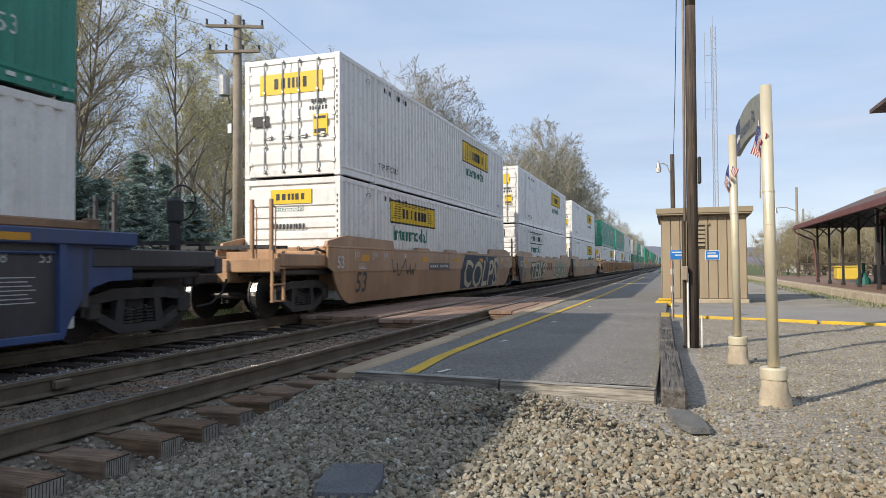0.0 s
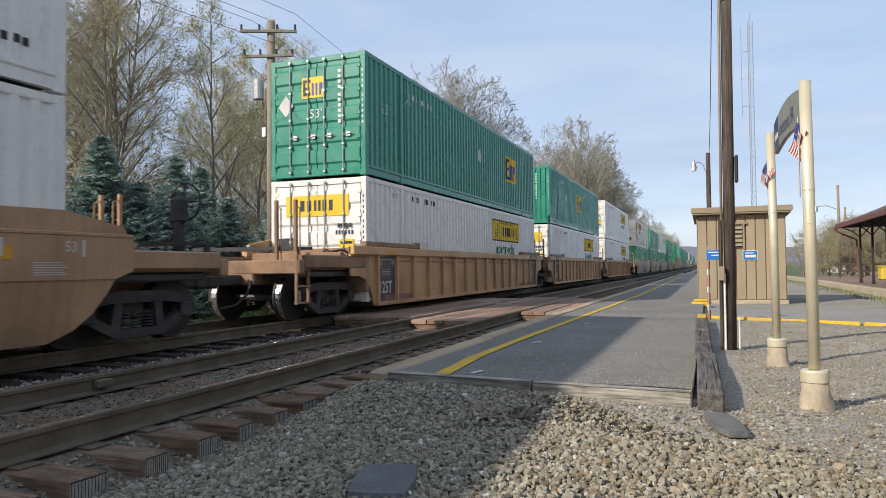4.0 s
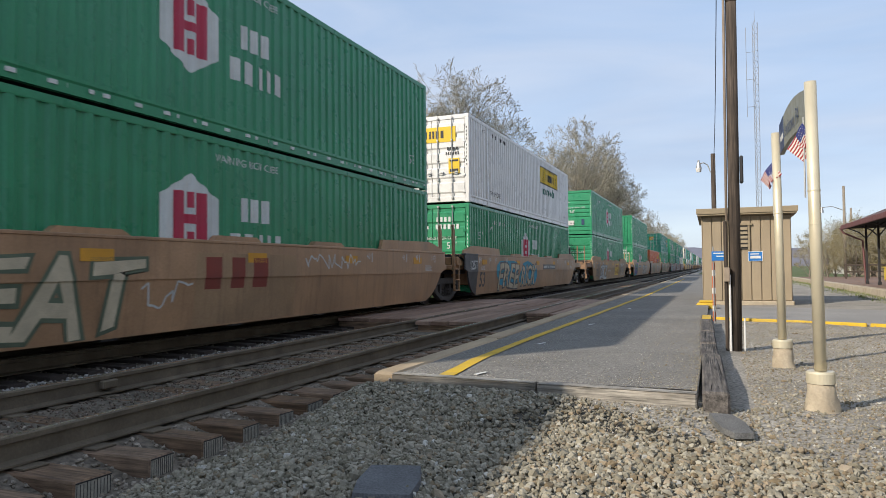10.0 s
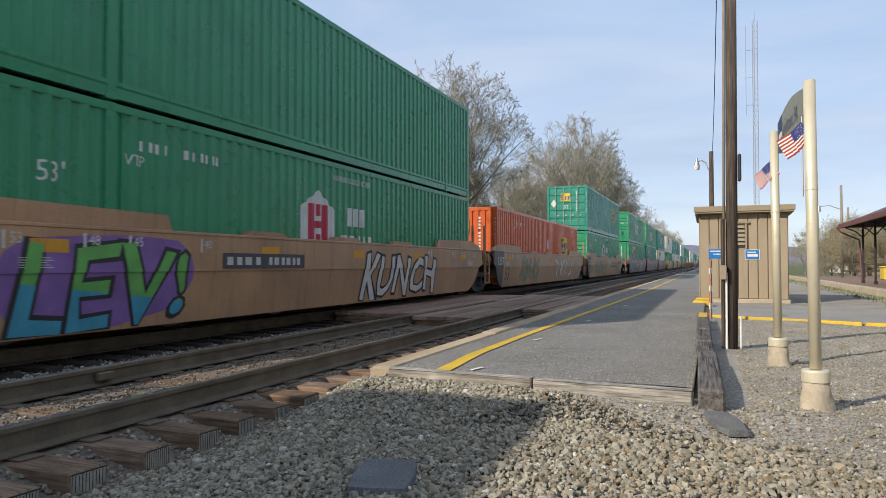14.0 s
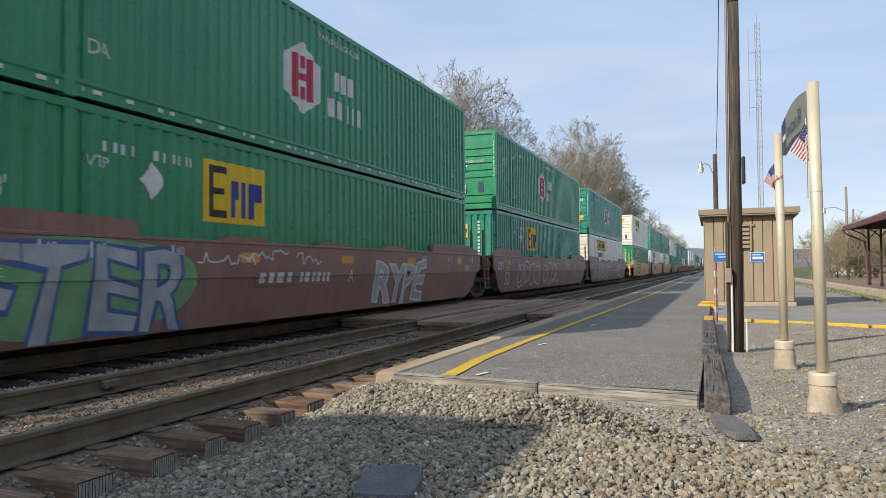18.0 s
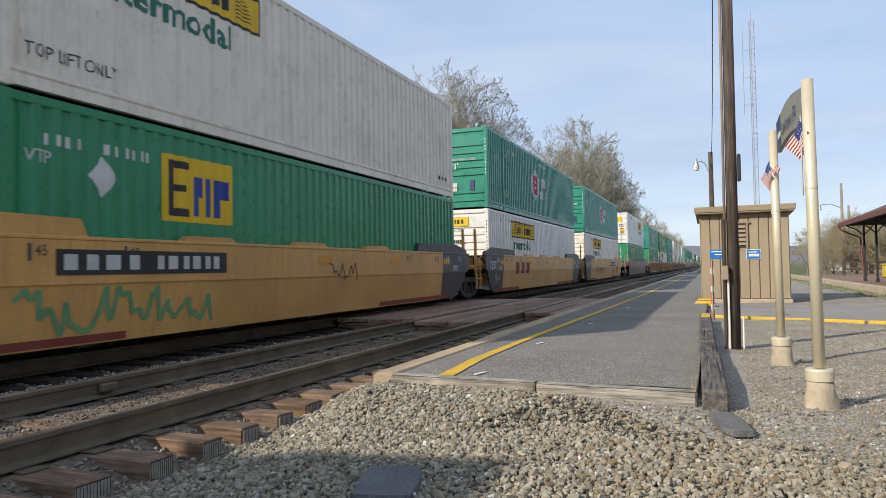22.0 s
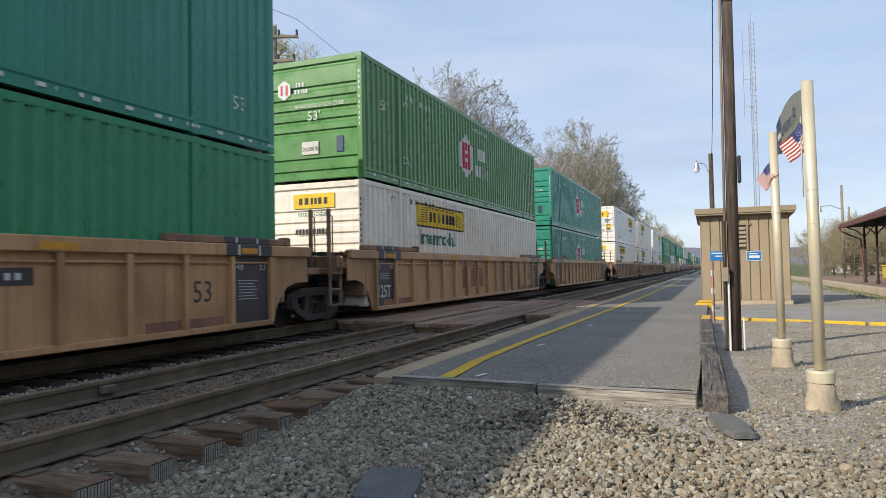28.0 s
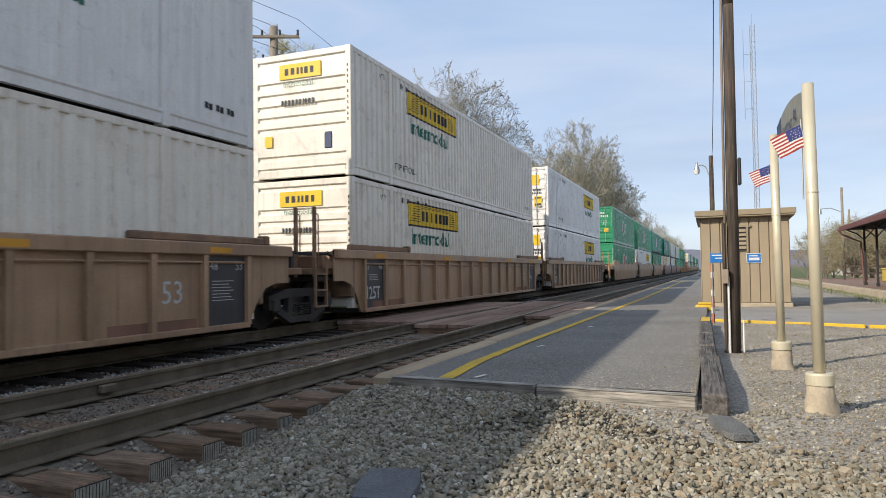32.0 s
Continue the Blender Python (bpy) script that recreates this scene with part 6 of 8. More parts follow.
def number_plate(root, y0, y1, z0, z1, back="car_grime", ink="paint_white", ribbed=False):
    part("number_panel", on_sill(rects([(y0, y1, z0, z1)], back, 0), ribbed, 0.009), root, None, "dark panel with white reporting marks")
    part("number_lettering", on_sill(rects(letter_bars(4, y0 + 0.1, y0 + (y1 - y0) * 0.45, z0 + 0.06, z1 - 0.06, 7) + letter_bars(6, y0 + (y1 - y0) * 0.52, y1 - 0.1, z0 + 0.06, z1 - 0.06, 8), ink, 0), ribbed, 0.013), root)


def truck_parts(root, y):
    """A two-axle truck at y under a car: side frames, springs, bolster and wheelsets."""
    def frame_mesh():
        b = Build()
        o = [(-1.08, 0.62), (-0.55, 0.74), (0.55, 0.74), (1.08, 0.62)]
        b.slab(o + [(1.08, 0.5), (0.5, 0.58), (-0.5, 0.58), (-1.08, 0.5)], 0.98, 1.12)
        b.slab([(-1.08, 0.52), (-1.08, 0.38), (-0.92, 0.35), (-0.42, 0.1), (0.42, 0.1), (0.92, 0.35), (1.08, 0.38), (1.08, 0.52), (0.86, 0.46), (0.36, 0.22), (-0.36, 0.22), (-0.86, 0.46)], 0.98, 1.12)
        for s in (-1, 1):
            b.slab([(s * 0.34, 0.18), (s * 0.5, 0.18), (s * 0.42, 0.6), (s * 0.28, 0.6)][::s], 0.98, 1.1)
            b.box(1.1, 1.17, s * 0.89 - 0.12, s * 0.89 + 0.12, 0.32, 0.56, cut=0.03)
        return b.mesh("side_frame", "truck")

    def springs():
        b = Build()
        for yy in (-0.2, 0.0, 0.2):
            for k in range(6):
                b.tube((1.05, yy, 0.2 + k * 0.045), (1.05, yy, 0.225 + k * 0.045), 0.075, 0.075, 10)
        return b.mesh("spring_nest", "truck")

    def wheelset():
        b = Build()
        for s in (-1, 1):
            b.tube((s * 0.70, 0, 0), (s * 0.83, 0, 0), 0.465, 0.46, 32, True, 0)
            b.tube((s * 0.665, 0, 0), (s * 0.70, 0, 0), 0.495, 0.49, 32, True, 0)
            b.tube((s * 0.83, 0, 0), (s * 0.836, 0, 0), 0.4, 0.38, 32, True, 0)
            b.tube((s * 0.8, 0, 0), (s * 1.13, 0, 0), 0.09, 0.08, 12, True, 0)
            b.tube((s * 0.702, 0, 0), (s * 0.828, 0, 0), 0.467, 0.462, 32, False, 1)
        b.tube((-0.7, 0, 0), (0.7, 0, 0), 0.085, 0.085, 10)
        return b.mesh("wheelset", "wheel", "tread")
    t = part("truck", kept("bolster", lambda: Build().box(-1.0, 1.0, -0.2, 0.2, 0.42, 0.68, cut=0.03).box(-0.3, 0.3, -0.3, 0.3, 0.66, 0.8, cut=0.03).mesh("truck", "truck")), root, (0, y, 0), "dark cast steel two-axle truck")
    for s in (1, -1):
        m = Matrix.Identity(4) if s > 0 else Matrix.Rotation(math.pi, 4, "Z")
        part("side_frame", kept("sideframe", frame_mesh), t, m)
        part("spring_nest", kept("springs", springs), t, m)
    for yy in (-0.89, 0.89):
        part("wheelset", kept("wheelset", wheelset), t, (0, yy, 0.465), "worn steel wheelset")


def side_sill_smooth(dark_lead, dark_trail, p0):
    """Upper belt upright, lower belt leaning in and cut back over the trucks; painted dark over an end where the car has that."""
    b = Build()
    z0, z1, zm = 0.17, 1.47, 0.92
    p1 = CL - 1.35
    x0, x1 = HALF - 0.02, HALF - 0.1
    for ya, yb, slot in ((-0.9, p0, 1 if dark_lead else 0), (p0, p1, 0), (p1, CL + 0.9, 1 if dark_trail else 0)):
        up = [(ya, zm + 0.1 if ya < 0 else zm), (yb, zm + 0.1 if yb > CL else zm), (yb, z1), (ya, z1)]
        if ya < 0:
            up.insert(1, (-0.62, zm))
        if yb > CL:
            up.insert(1, (CL + 0.62, zm))
        b.slab(up, HALF - 0.05, HALF, slot)
        # lower belt with a round cut at the wheel
        line = [(-0.62, zm), (-0.5, 0.72), (-0.3, 0.48), (-0.05, 0.3), (0.3, z0)] if ya < 0 else [(ya, zm), (ya, z0)]
        back = [(CL - 0.3, z0), (CL + 0.05, 0.3), (CL + 0.3, 0.48), (CL + 0.5, 0.72), (CL + 0.62, zm)] if yb > CL else [(yb, z0), (yb, zm)]
        ring = line + back
        lean = lambda z: x0 - (x0 - x1) * (zm - z) / (zm - z0)
        n = len(ring)
        b.add([(lean(z), y, z) for y, z in ring] + [(lean(z) - 0.05, y, z) for y, z in ring],
              [tuple(range(n)), tuple(range(n, 2 * n))[::-1]] + [(i, n + i, n + (i + 1) % n, (i + 1) % n) for i in range(n)], slot)
        b.box(HALF - 0.14, HALF + 0.012, ya, yb, z1 - 0.02, z1 + 0.03, slot, cut=0.01)
    return b


def side_sill_ribbed():
    b = Build()
    z0, z1 = 0.17, 1.5
    cut = [(-0.9, 0.86), (-0.5, 0.86), (-0.22, 0.78), (-0.02, 0.6), (0.14, 0.36), (0.22, z0)]
    b.slab(cut + [(CL - y, z) for y, z in cut[::-1]] + [(CL + 0.9, z1), (-0.9, z1)], HALF - 0.12, HALF - 0.08)
    b.box(HALF - 0.14, HALF + 0.02, -0.9, CL + 0.9, z1 - 0.17, z1 + 0.02, cut=0.015)
    b.box(HALF - 0.12, HALF + 0.0, 0.3, CL - 0.3, z0 - 0.02, z0 + 0.07, cut=0.01)
    return b


def car_end(root, y, way, paint, coupled, brake):
    """The deck at a car's end with walkway, rails and steps; way is -1 at the leading end."""
    m = Matrix.Translation((0, y, 0)) if way < 0 else Matrix.Translation((0, y, 0)) @ Matrix.Rotation(math.pi, 4, "Z")
    ln = 2.9 if coupled else 1.55

    d = part("end_deck", kept(("deck", paint, coupled), lambda: Build().box(-1.25, 1.25, -ln, 0.1, 1.0, 1.14, cut=0.02).mesh("end_deck", paint)), root, m)
    part("centre_sill", kept(("csill", paint, coupled), lambda: Build().box(-0.35, 0.35, -ln, 0.1, 0.72, 1.0, cut=0.03).mesh("centre_sill", paint)), d)
    part("bulkhead", kept(("bulk", paint), lambda: Build().box(-HALF + 0.08, HALF - 0.08, -0.17, -0.02, 0.5, 1.5, cut=0.03).mesh("bulkhead", paint)), d)
    if coupled:
        part("end_beam", kept(("ebeam", paint), lambda: Build().box(-1.4, 1.4, -ln - 0.01, -ln + 0.18, 0.93, 1.2, cut=0.02).mesh("end_beam", paint)), d)
        for x in (1.15, -1.4):
            part("side_beam", kept(("sbeam", paint), lambda: Build().box(0, 0.25, -ln + 0.19, -0.2, 1.04, 1.3, cut=0.02).mesh("side_beam", paint)), d, (x, 0, 0))

    def walkway():
        b = Build()
        z = 1.42
        a, c = (-1.2, 1.2)
        for i in range(13):
            x = a + (c - a) * i / 12
            b.box(x - 0.012, x + 0.012, -ln + 0.1, -ln + 0.75, z, z + 0.035)
        b.box(a, c, -ln + 0.08, -ln + 0.12, z - 0.02, z + 0.045).box(a, c, -ln + 0.73, -ln + 0.77, z - 0.02, z + 0.045)
        b.box(a, a + 0.05, -ln + 0.2, -ln + 0.3, 1.1, z).box(c - 0.05, c, -ln + 0.2, -ln + 0.3, 1.1, z)
        return b.mesh("walkway", "steel_dark" if paint != "car_rib" else paint)
    part("walkway", kept(("walk", paint, coupled), walkway), d, None, "see-through steel walkway grating")

    def hand():
        b = Build()
        for x in (1.28, 0.85):
            b.box(x - 0.035, x + 0.035, -ln + 0.02, -ln + 0.09, 0.95, 2.35, cut=0.01)
        b.path([(1.28, -ln + 0.2, 1.1), (1.28, -ln + 0.2, 2.2), (1.28, -ln + 0.05, 2.25)], 0.014)
        b.path([(0.85, -ln + 0.2, 1.1), (0.85, -ln + 0.2, 2.2), (0.85, -ln + 0.05, 2.25)], 0.014)
        return b.mesh("handrail", paint)
    part("handrail", kept(("hand", paint, coupled), hand), d)

    def steps():
        b = Build()
        for yy in (-ln - 0.02, -ln + 0.38):
            b.box(1.3, 1.36, yy, yy + 0.045, 0.35, 1.35, cut=0.008)
        for z in (0.36, 0.68, 1.0):
            b.box(1.28, 1.38, -ln, -ln + 0.4, z, z + 0.03)
        return b.mesh("ladder", paint)
    part("ladder", kept(("steps", paint, coupled), steps), d)
    if brake and coupled:
        def wheel():
            b = Build()
            pts = [(-0.75 + 0.3 * math.cos(2 * math.pi * i / 20), -ln + 0.25, 2.12 + 0.3 * math.sin(2 * math.pi * i / 20)) for i in range(21)]
            b.path(pts, 0.016)
            for i in range(0, 20, 5):
                b.tube((-0.75, -ln + 0.3, 2.12), pts[i], 0.014, n=5)
            b.box(-0.9, -0.62, -ln + 0.3, -ln + 0.5, 1.75, 2.2, cut=0.06).box(-0.83, -0.69, -ln + 0.35, -ln + 0.47, 1.14, 1.78)
            return b.mesh("brake_wheel", "steel_dark")
        part("brake_wheel", kept("brake", wheel), d, None, "dark hand brake wheel and housing")
    def gear(k):
        if k == 0:
            return Build().tube((0.45, -0.75, 1.26), (0.95, -0.75, 1.26), 0.12, n=12).tube((0.95, -0.75, 1.26), (1.15, -0.75, 1.26), 0.03, n=8).mesh("brake_cylinder", "steel_dark")
        if k == 1:
            return Build().path([(1.2, -0.25, 1.2), (1.22, -0.5, 1.34), (1.05, -0.7, 1.44), (0.8, -0.9, 1.38), (0.5, -1.0, 1.3), (0.1, -1.1, 1.28), (-0.6, -1.1, 1.28)], 0.028).mesh("air_pipe", "steel_dark")
        if k == 2:
            return Build().box(1.0, 1.2, -0.5, -0.28, 1.14, 1.5, cut=0.03).mesh("bracket", paint)
        if k == 3:
            b = Build()
            for i in range(9):
                b.path([(1.05 - 0.05 * i + 0.03 * math.cos(j * 1.05), -0.62 - 0.02 * i, 1.45 - 0.02 * i * (8 - i) / 4 + 0.045 * math.sin(j * 1.05)) for j in range(7)], 0.011, 4)
            return b.mesh("chain", "steel_dark")
        return Build().box(-0.9, 1.35, -1.28, -1.22, 1.14, 1.38, cut=0.015).slab([(-1.22, 1.14), (-0.7, 1.14), (-1.22, 1.4)], 1.29, 1.34).mesh("gusset_plate", paint)
    for k, nm in enumerate(("brake_cylinder", "air_pipe", "bracket", "chain", "gusset_plate")):
        part(nm, kept(("gear", k, paint), lambda: gear(k)), d)
    # dark underside round the truck
    part("apron", kept(("apron", coupled), lambda: Build().box(-1.2, 1.2, -ln + 0.3, 0.3, 0.86, 0.99, cut=0.03).box(-1.3, 1.3, 0.1, 0.34, 0.3, 0.95, cut=0.05).mesh("apron", "car_grime")), d, None, "grimy dark underframe")
    if coupled:
        def knuckle():
            return Build().box(-0.09, 0.09, -0.95, 0.2, 0.72, 0.92, cut=0.03).box(-0.17, 0.17, -1.0, -0.72, 0.68, 0.96, cut=0.05).mesh("coupler", "truck")
        part("coupler", kept("coupler", knuckle), d, (0, -ln, 0), "rusty knuckle coupler")
        part("brake_hose", kept("hose", lambda: Build().path([(0.3, 0, 0.8), (0.32, -0.15, 0.55), (0.25, -0.4, 0.35), (0.15, -0.7, 0.3)], 0.025).mesh("brake_hose", "wire")), d, (0, -ln, 0))


def build_unit(style, paint, lead, trail, label, group, brake=False, dark_ends=False, big_digits="", tag_words=""):
    """One well of an articulated car; lead and trail tell whether it is coupled or jointed there."""
    root = thing("well_car", (0, 0, 0), label, "rail car", group)
    for s in (1, -1):
        m = Matrix.Identity(4) if s > 0 else Matrix.Translation((0, CL, 0)) @ Matrix.Rotation(math.pi, 4, "Z")
        dark = [style == "smooth" and dark_ends and way == "jointed" and (paint == "car_tan" or k == 0) for k, way in enumerate((lead, trail))]
        if s < 0:
            dark = dark[::-1]
        sill = part("side_sill", kept(("sill_" + style, paint, *dark), lambda: side_sill_smooth(*dark, 1.25 if paint == "car_tan" else 0.34).mesh("side_sill", paint, "car_grime") if style == "smooth" else side_sill_ribbed().mesh("side_sill", paint)), root, m)
        if style == "ribbed" and s > 0:
            for i in range(16):
                y = 0.32 + i * (CL - 0.64) / 15
                part("rib", kept(("rib", paint), lambda: Build().slab([(-0.045, 0.2), (0.045, 0.2), (0.05, 1.34), (-0.05, 1.34)], HALF - 0.09, HALF - 0.002).mesh("rib", paint)), sill, (0, y, 0))
            for k, y in enumerate((-0.25, CL - 2.75)):
                black = (lead if k == 0 else trail) == "jointed" and paint == "car_rib"
                y0 = 0.6 if k == 0 else 1.2
                g = part("raised_guide", kept(("rguide", paint), lambda: Build().box(HALF - 0.17, HALF - 0.03, 0, 3.0, 1.52, 1.64, cut=0.02).box(HALF - 0.2, HALF + 0.0, 2.86 if y < 0 else 0.0, 3.0 if y < 0 else 0.14, 1.52, 1.68, cut=0.02).mesh("raised_guide", "car_deck")), sill, (0, y, 0), "dirty brown guide rail")
                if black:
                    part("dark_band", kept(("gband", k), lambda: Build().box(HALF - 0.172, HALF - 0.024, y0, y0 + 1.2, 1.522, 1.645, cut=0.02).box(HALF - 0.1, HALF + 0.026, y0, y0 + 1.2, 1.325, 1.525, cut=0.015).mesh("dark_band", "car_grime")), g, None, "black painted band over the guide")
                    for q in (0.28, 0.82):
                        part("white_tick", kept("gtick", lambda: Build().box(HALF + 0.027, HALF + 0.03, 0, 0.05, 1.34, 1.51).box(HALF - 0.023, HALF - 0.02, 0, 0.05, 1.54, 1.63).mesh("white_tick", "paint_white")), g, (0, y0 + q, 0))
                    part("reflector", kept("grefl", lambda: Build().box(HALF + 0.027, HALF + 0.031, 0, 0.4, 1.37, 1.46).mesh("reflector", "reflector")), g, (0, y0 + 0.38, 0), "orange reflective patch")
            part("pipe", kept(("pipe", paint), lambda: Build().tube((HALF - 0.05, 0.4, 1.22), (HALF - 0.05, CL - 0.4, 1.22), 0.02, n=6).mesh("pipe", paint)), sill)
        else:
            for k, y in enumerate((0.0, CL)):
                flip = 1 if k == 0 else -1
                poly = [(flip * q, z) for q, z in ((-0.85, 1.5), (3.0, 1.5), (2.9, 1.72), (0.1, 1.76), (-0.8, 1.6))][::flip]
                part("raised_guide", kept(("guide", paint, k, dark[k]), lambda: Build().slab(poly, HALF - 0.14, HALF - 0.06).mesh("raised_guide", "car_grime" if dark[k] and paint == "car_tan" else paint)), sill, (0, y, 0))
            for y in (4.6, 7.4, 10.2):
                part("guide_lug", kept(("lug", paint), lambda: Build().slab([(0, 1.5), (1.2, 1.5), (1.05, 1.58), (0.1, 1.58)], HALF - 0.14, HALF - 0.02).mesh("guide_lug", paint)), sill, (0, y, 0))
        if paint == "car_tan" and s > 0:
            for y0, y1 in ((-0.1, 3.6), (CL - 5.2, CL - 0.6)):
                part("bottom_stripe", on_sill(rects([(max(0.32, y0), y1, 0.19, 0.29)], "c_faded", 0)), sill, None, "worn red stripe along the bottom edge")
        for y in (0.75, 5.0, 8.2, 11.4, CL - 1.3) if s > 0 else ():
            zz = 1.16 if style == "smooth" else 1.36
            xx = HALF if style == "smooth" else HALF + 0.02
            part("reflector", kept(("refl", style), lambda: Build().box(xx, xx + 0.006, 0, 0.5, zz, zz + (0.16 if style == "smooth" else 0.09)).mesh("reflector", "reflector")), sill, (0, y, 0), "orange reflective patch")
    for i in range(7):
        part("cross_beam", kept("xbeam", lambda: Build().box(-HALF + 0.12, HALF - 0.12, -0.12, 0.12, 0.14, 0.24).mesh("cross_beam", "car_grime")), root, (0, 0.5 + i * (CL - 1.0) / 6, 0))
    deck = {"car_blue": "car_grime", "car_rib": "car_deck", "car_mud": "car_deck", "car_ribdark": "car_deck"}.get(paint, paint)
    car_end(root, 0.0, -1, deck, lead == "coupled", False)
    car_end(root, CL, 1, deck, trail == "coupled", brake)
    truck_parts(root, -1.35 if lead == "coupled" else -1.68)
    if trail == "coupled":
        truck_parts(root, CL + 1.35)
    if style == "smooth":
        xt = HALF + 0.006
        pale = "paint_white"
        part("load_mark", text_mesh("125T" if lead != "coupled" else "53", 0.29, pale, 0.95, 0.006), root, (xt + 0.004, -0.5, 1.0), "painted load marking")
        if paint not in ("car_tan",):
            part("length_mark", kept(("big53", paint), lambda: on_sill(moved(text_mesh("53", 0.5, pale if paint not in ("car_brown", "car_mud") else "car_grime", 0.95, 0.01), 0.55, 0.42), lift=0.002)), root, None, "large painted length marking")
        for y, word in ((0.42, "53"), (1.45, "48"), (2.15, "45"), (3.5, "40"), (CL - 3.6, "40"), (CL - 1.75, "45"), (CL - 0.95, "48"), (CL + 0.1, "53")):
            ink = pale if paint != "car_tan" or not 1.2 < y < CL - 1.3 else "car_grime"
            def mark():
                bm = bmesh.new()
                bm.from_mesh(text_mesh(word, 0.13, ink, 0.95))
                for v in bm.verts:
                    v.co += Vector((HALF + 0.008, 0.08 if y < 4 else -0.24, 1.26))
                bm.faces.new([bm.verts.new((HALF + 0.008, q, z)) for q, z in ((0, 1.2), (0.04, 1.2), (0.04, 1.4), (0, 1.4))])
                me = bpy.data.meshes.new("post_mark")
                bm.to_mesh(me)
                bm.free()
                me.materials.append(M[ink])
                return me
            part("post_mark", kept(("pmark", ink, word, y < 4), mark), root, (0, y, 0), "painted loading mark")
        part("stencil_text", kept("stencil", lambda: rects([(0.62, 1.05 - 0.04 * (i % 3), 0.98 + 0.028 * i, 0.99 + 0.028 * i) for i in range(5)] + [(CL - 0.55, CL - 0.1 - 0.04 * (i % 3), 0.98 + 0.028 * i, 0.99 + 0.028 * i) for i in range(6)], pale, HALF + 0.006)), root)
    else:
        plain = paint == "car_ribdark" and lead == "coupled"
        if not plain:
            part("load_mark", text_mesh("125T", 0.29, "paint_white", 0.85, 0.006), root, (HALF - 0.07, 0.42, 0.44), "painted load marking")
        for y in (0.4, CL - 1.3)[plain:]:
            part("dark_panel", kept("rpan", lambda: Build().box(HALF - 0.08, HALF - 0.074, 0, 1.0, 0.2, 1.32).mesh("dark_panel", "car_grime")), root, (0, y, 0), "black stencil panel")
        for y in (0.75, CL - 3.1):
            part("bottom_patch", kept("rpatch", lambda: Build().box(HALF - 0.08, HALF - 0.071, 0, 1.6, 0.24, 0.38).mesh("bottom_patch", "patch_red")), root, (0, y, 0), "dull red patch on the bottom edge")
        for y, word in ((0.42, "53"), (1.08, "48"), (CL - 1.2, "48"), (CL - 0.6, "53")):
            part("post_mark", text_mesh(word, 0.14, "paint_white", 0.95), root, (HALF - 0.07, y, 1.1), "painted loading mark")
        part("stencil_text", kept(("rsten", plain), lambda: rects([(CL - 1.15, CL - 0.65 - 0.05 * (i % 3), 0.62 + 0.05 * i, 0.632 + 0.05 * i) for i in range(7)] + ([] if plain else [(0.6, 1.05 - 0.05 * (i % 2), 0.86 + 0.04 * i, 0.87 + 0.04 * i) for i in range(4)]), "paint_white", HALF - 0.072)), root)
        part("length_mark", text_mesh("53", 0.34, "paint_white" if paint == "car_ribdark" else "car_grime", 0.95), root, (HALF - 0.074, CL - 2.2, 0.62), "painted length marking")
    return root


# ---- the train: stacks in running order, each with its place along the train ----
WHITE_WORDS = {"c_white": "white corrugated container with a yellow plate", "c_rusty": "rust-streaked off-white container with a yellow plate", "c_cream": "dirty cream-white container with a yellow plate"}
PAINT_WORDS = {"c_green": "bright green", "c_teal": "dark teal green", "c_lime": "faded yellow-green", "c_orange": "orange"}
WD, WB, WC = ("c_white", "doors", "white_a"), ("c_white", "ribs", "white_b"), ("c_white", "ribs", "white_c")
CB, RB = ("c_cream", "ribs", "white_b"), ("c_rusty", "ribs", "white_b")
GD, GR, TD, TR, LR = ("c_green", "doors", "hub"), ("c_green", "ribs", "hub"), ("c_teal", "doors", "hub"), ("c_teal", "ribs", "hub"), ("c_lime", "ribs", "hub")
ED, EV, ET, EU, GP = ("c_teal", "doors", "emp_c"), ("c_green", "upright", "emp_b"), ("c_teal", "upright", "emp_b"), ("c_teal", "upright", "emp"), ("c_green", "upright", "plain")
OE = ("c_orange", "upright", "emp_c")
STACKS = [
    (-9.35, WB, TR), (14.2, WB, WD), (33.58, WC, WD), (53.0, WD, WD), (76.98, WD, ED), (96.49, WD, EU), (116.06, WD, WD), (139.67, GD, RB), (159.04, GR, GD),
    (178.7, GD, WD), (202.6, GR, GR), (226.38, GD, GP), (245.7, OE, None), (265.45, GR, ED), (289.05, EV, GR), (308.48, ET, GR), (327.97, CB, TD),
    (351.84, EV, CB), (371.5, WB, TR), (391.1, CB, TR), (414.45, EV, WD), (437.61, GR, TR), (457.12, CB, LR), (476.65, TR, TR), (499.99, CB, WD),
    (519.57, CB, CB), (538.93, WD, WD), (561.92, GR, GD), (581.4, WD, GR), (600.9, GR, TR), (624.4, CB, TD), (643.9, WD, WD), (663.4, GR, WD), (687.0, TR, GD),
    (706.5, GR, GR), (726.0, OE, None), (749.6, WB, WD), (769.1, GR, TD), (788.6, CB, WD), (812.2, GD, GR), (831.7, TR, TR), (851.2, WD, WB), (874.8, GR, GR), (894.3, WD, TD), (913.8, GR, GD)]
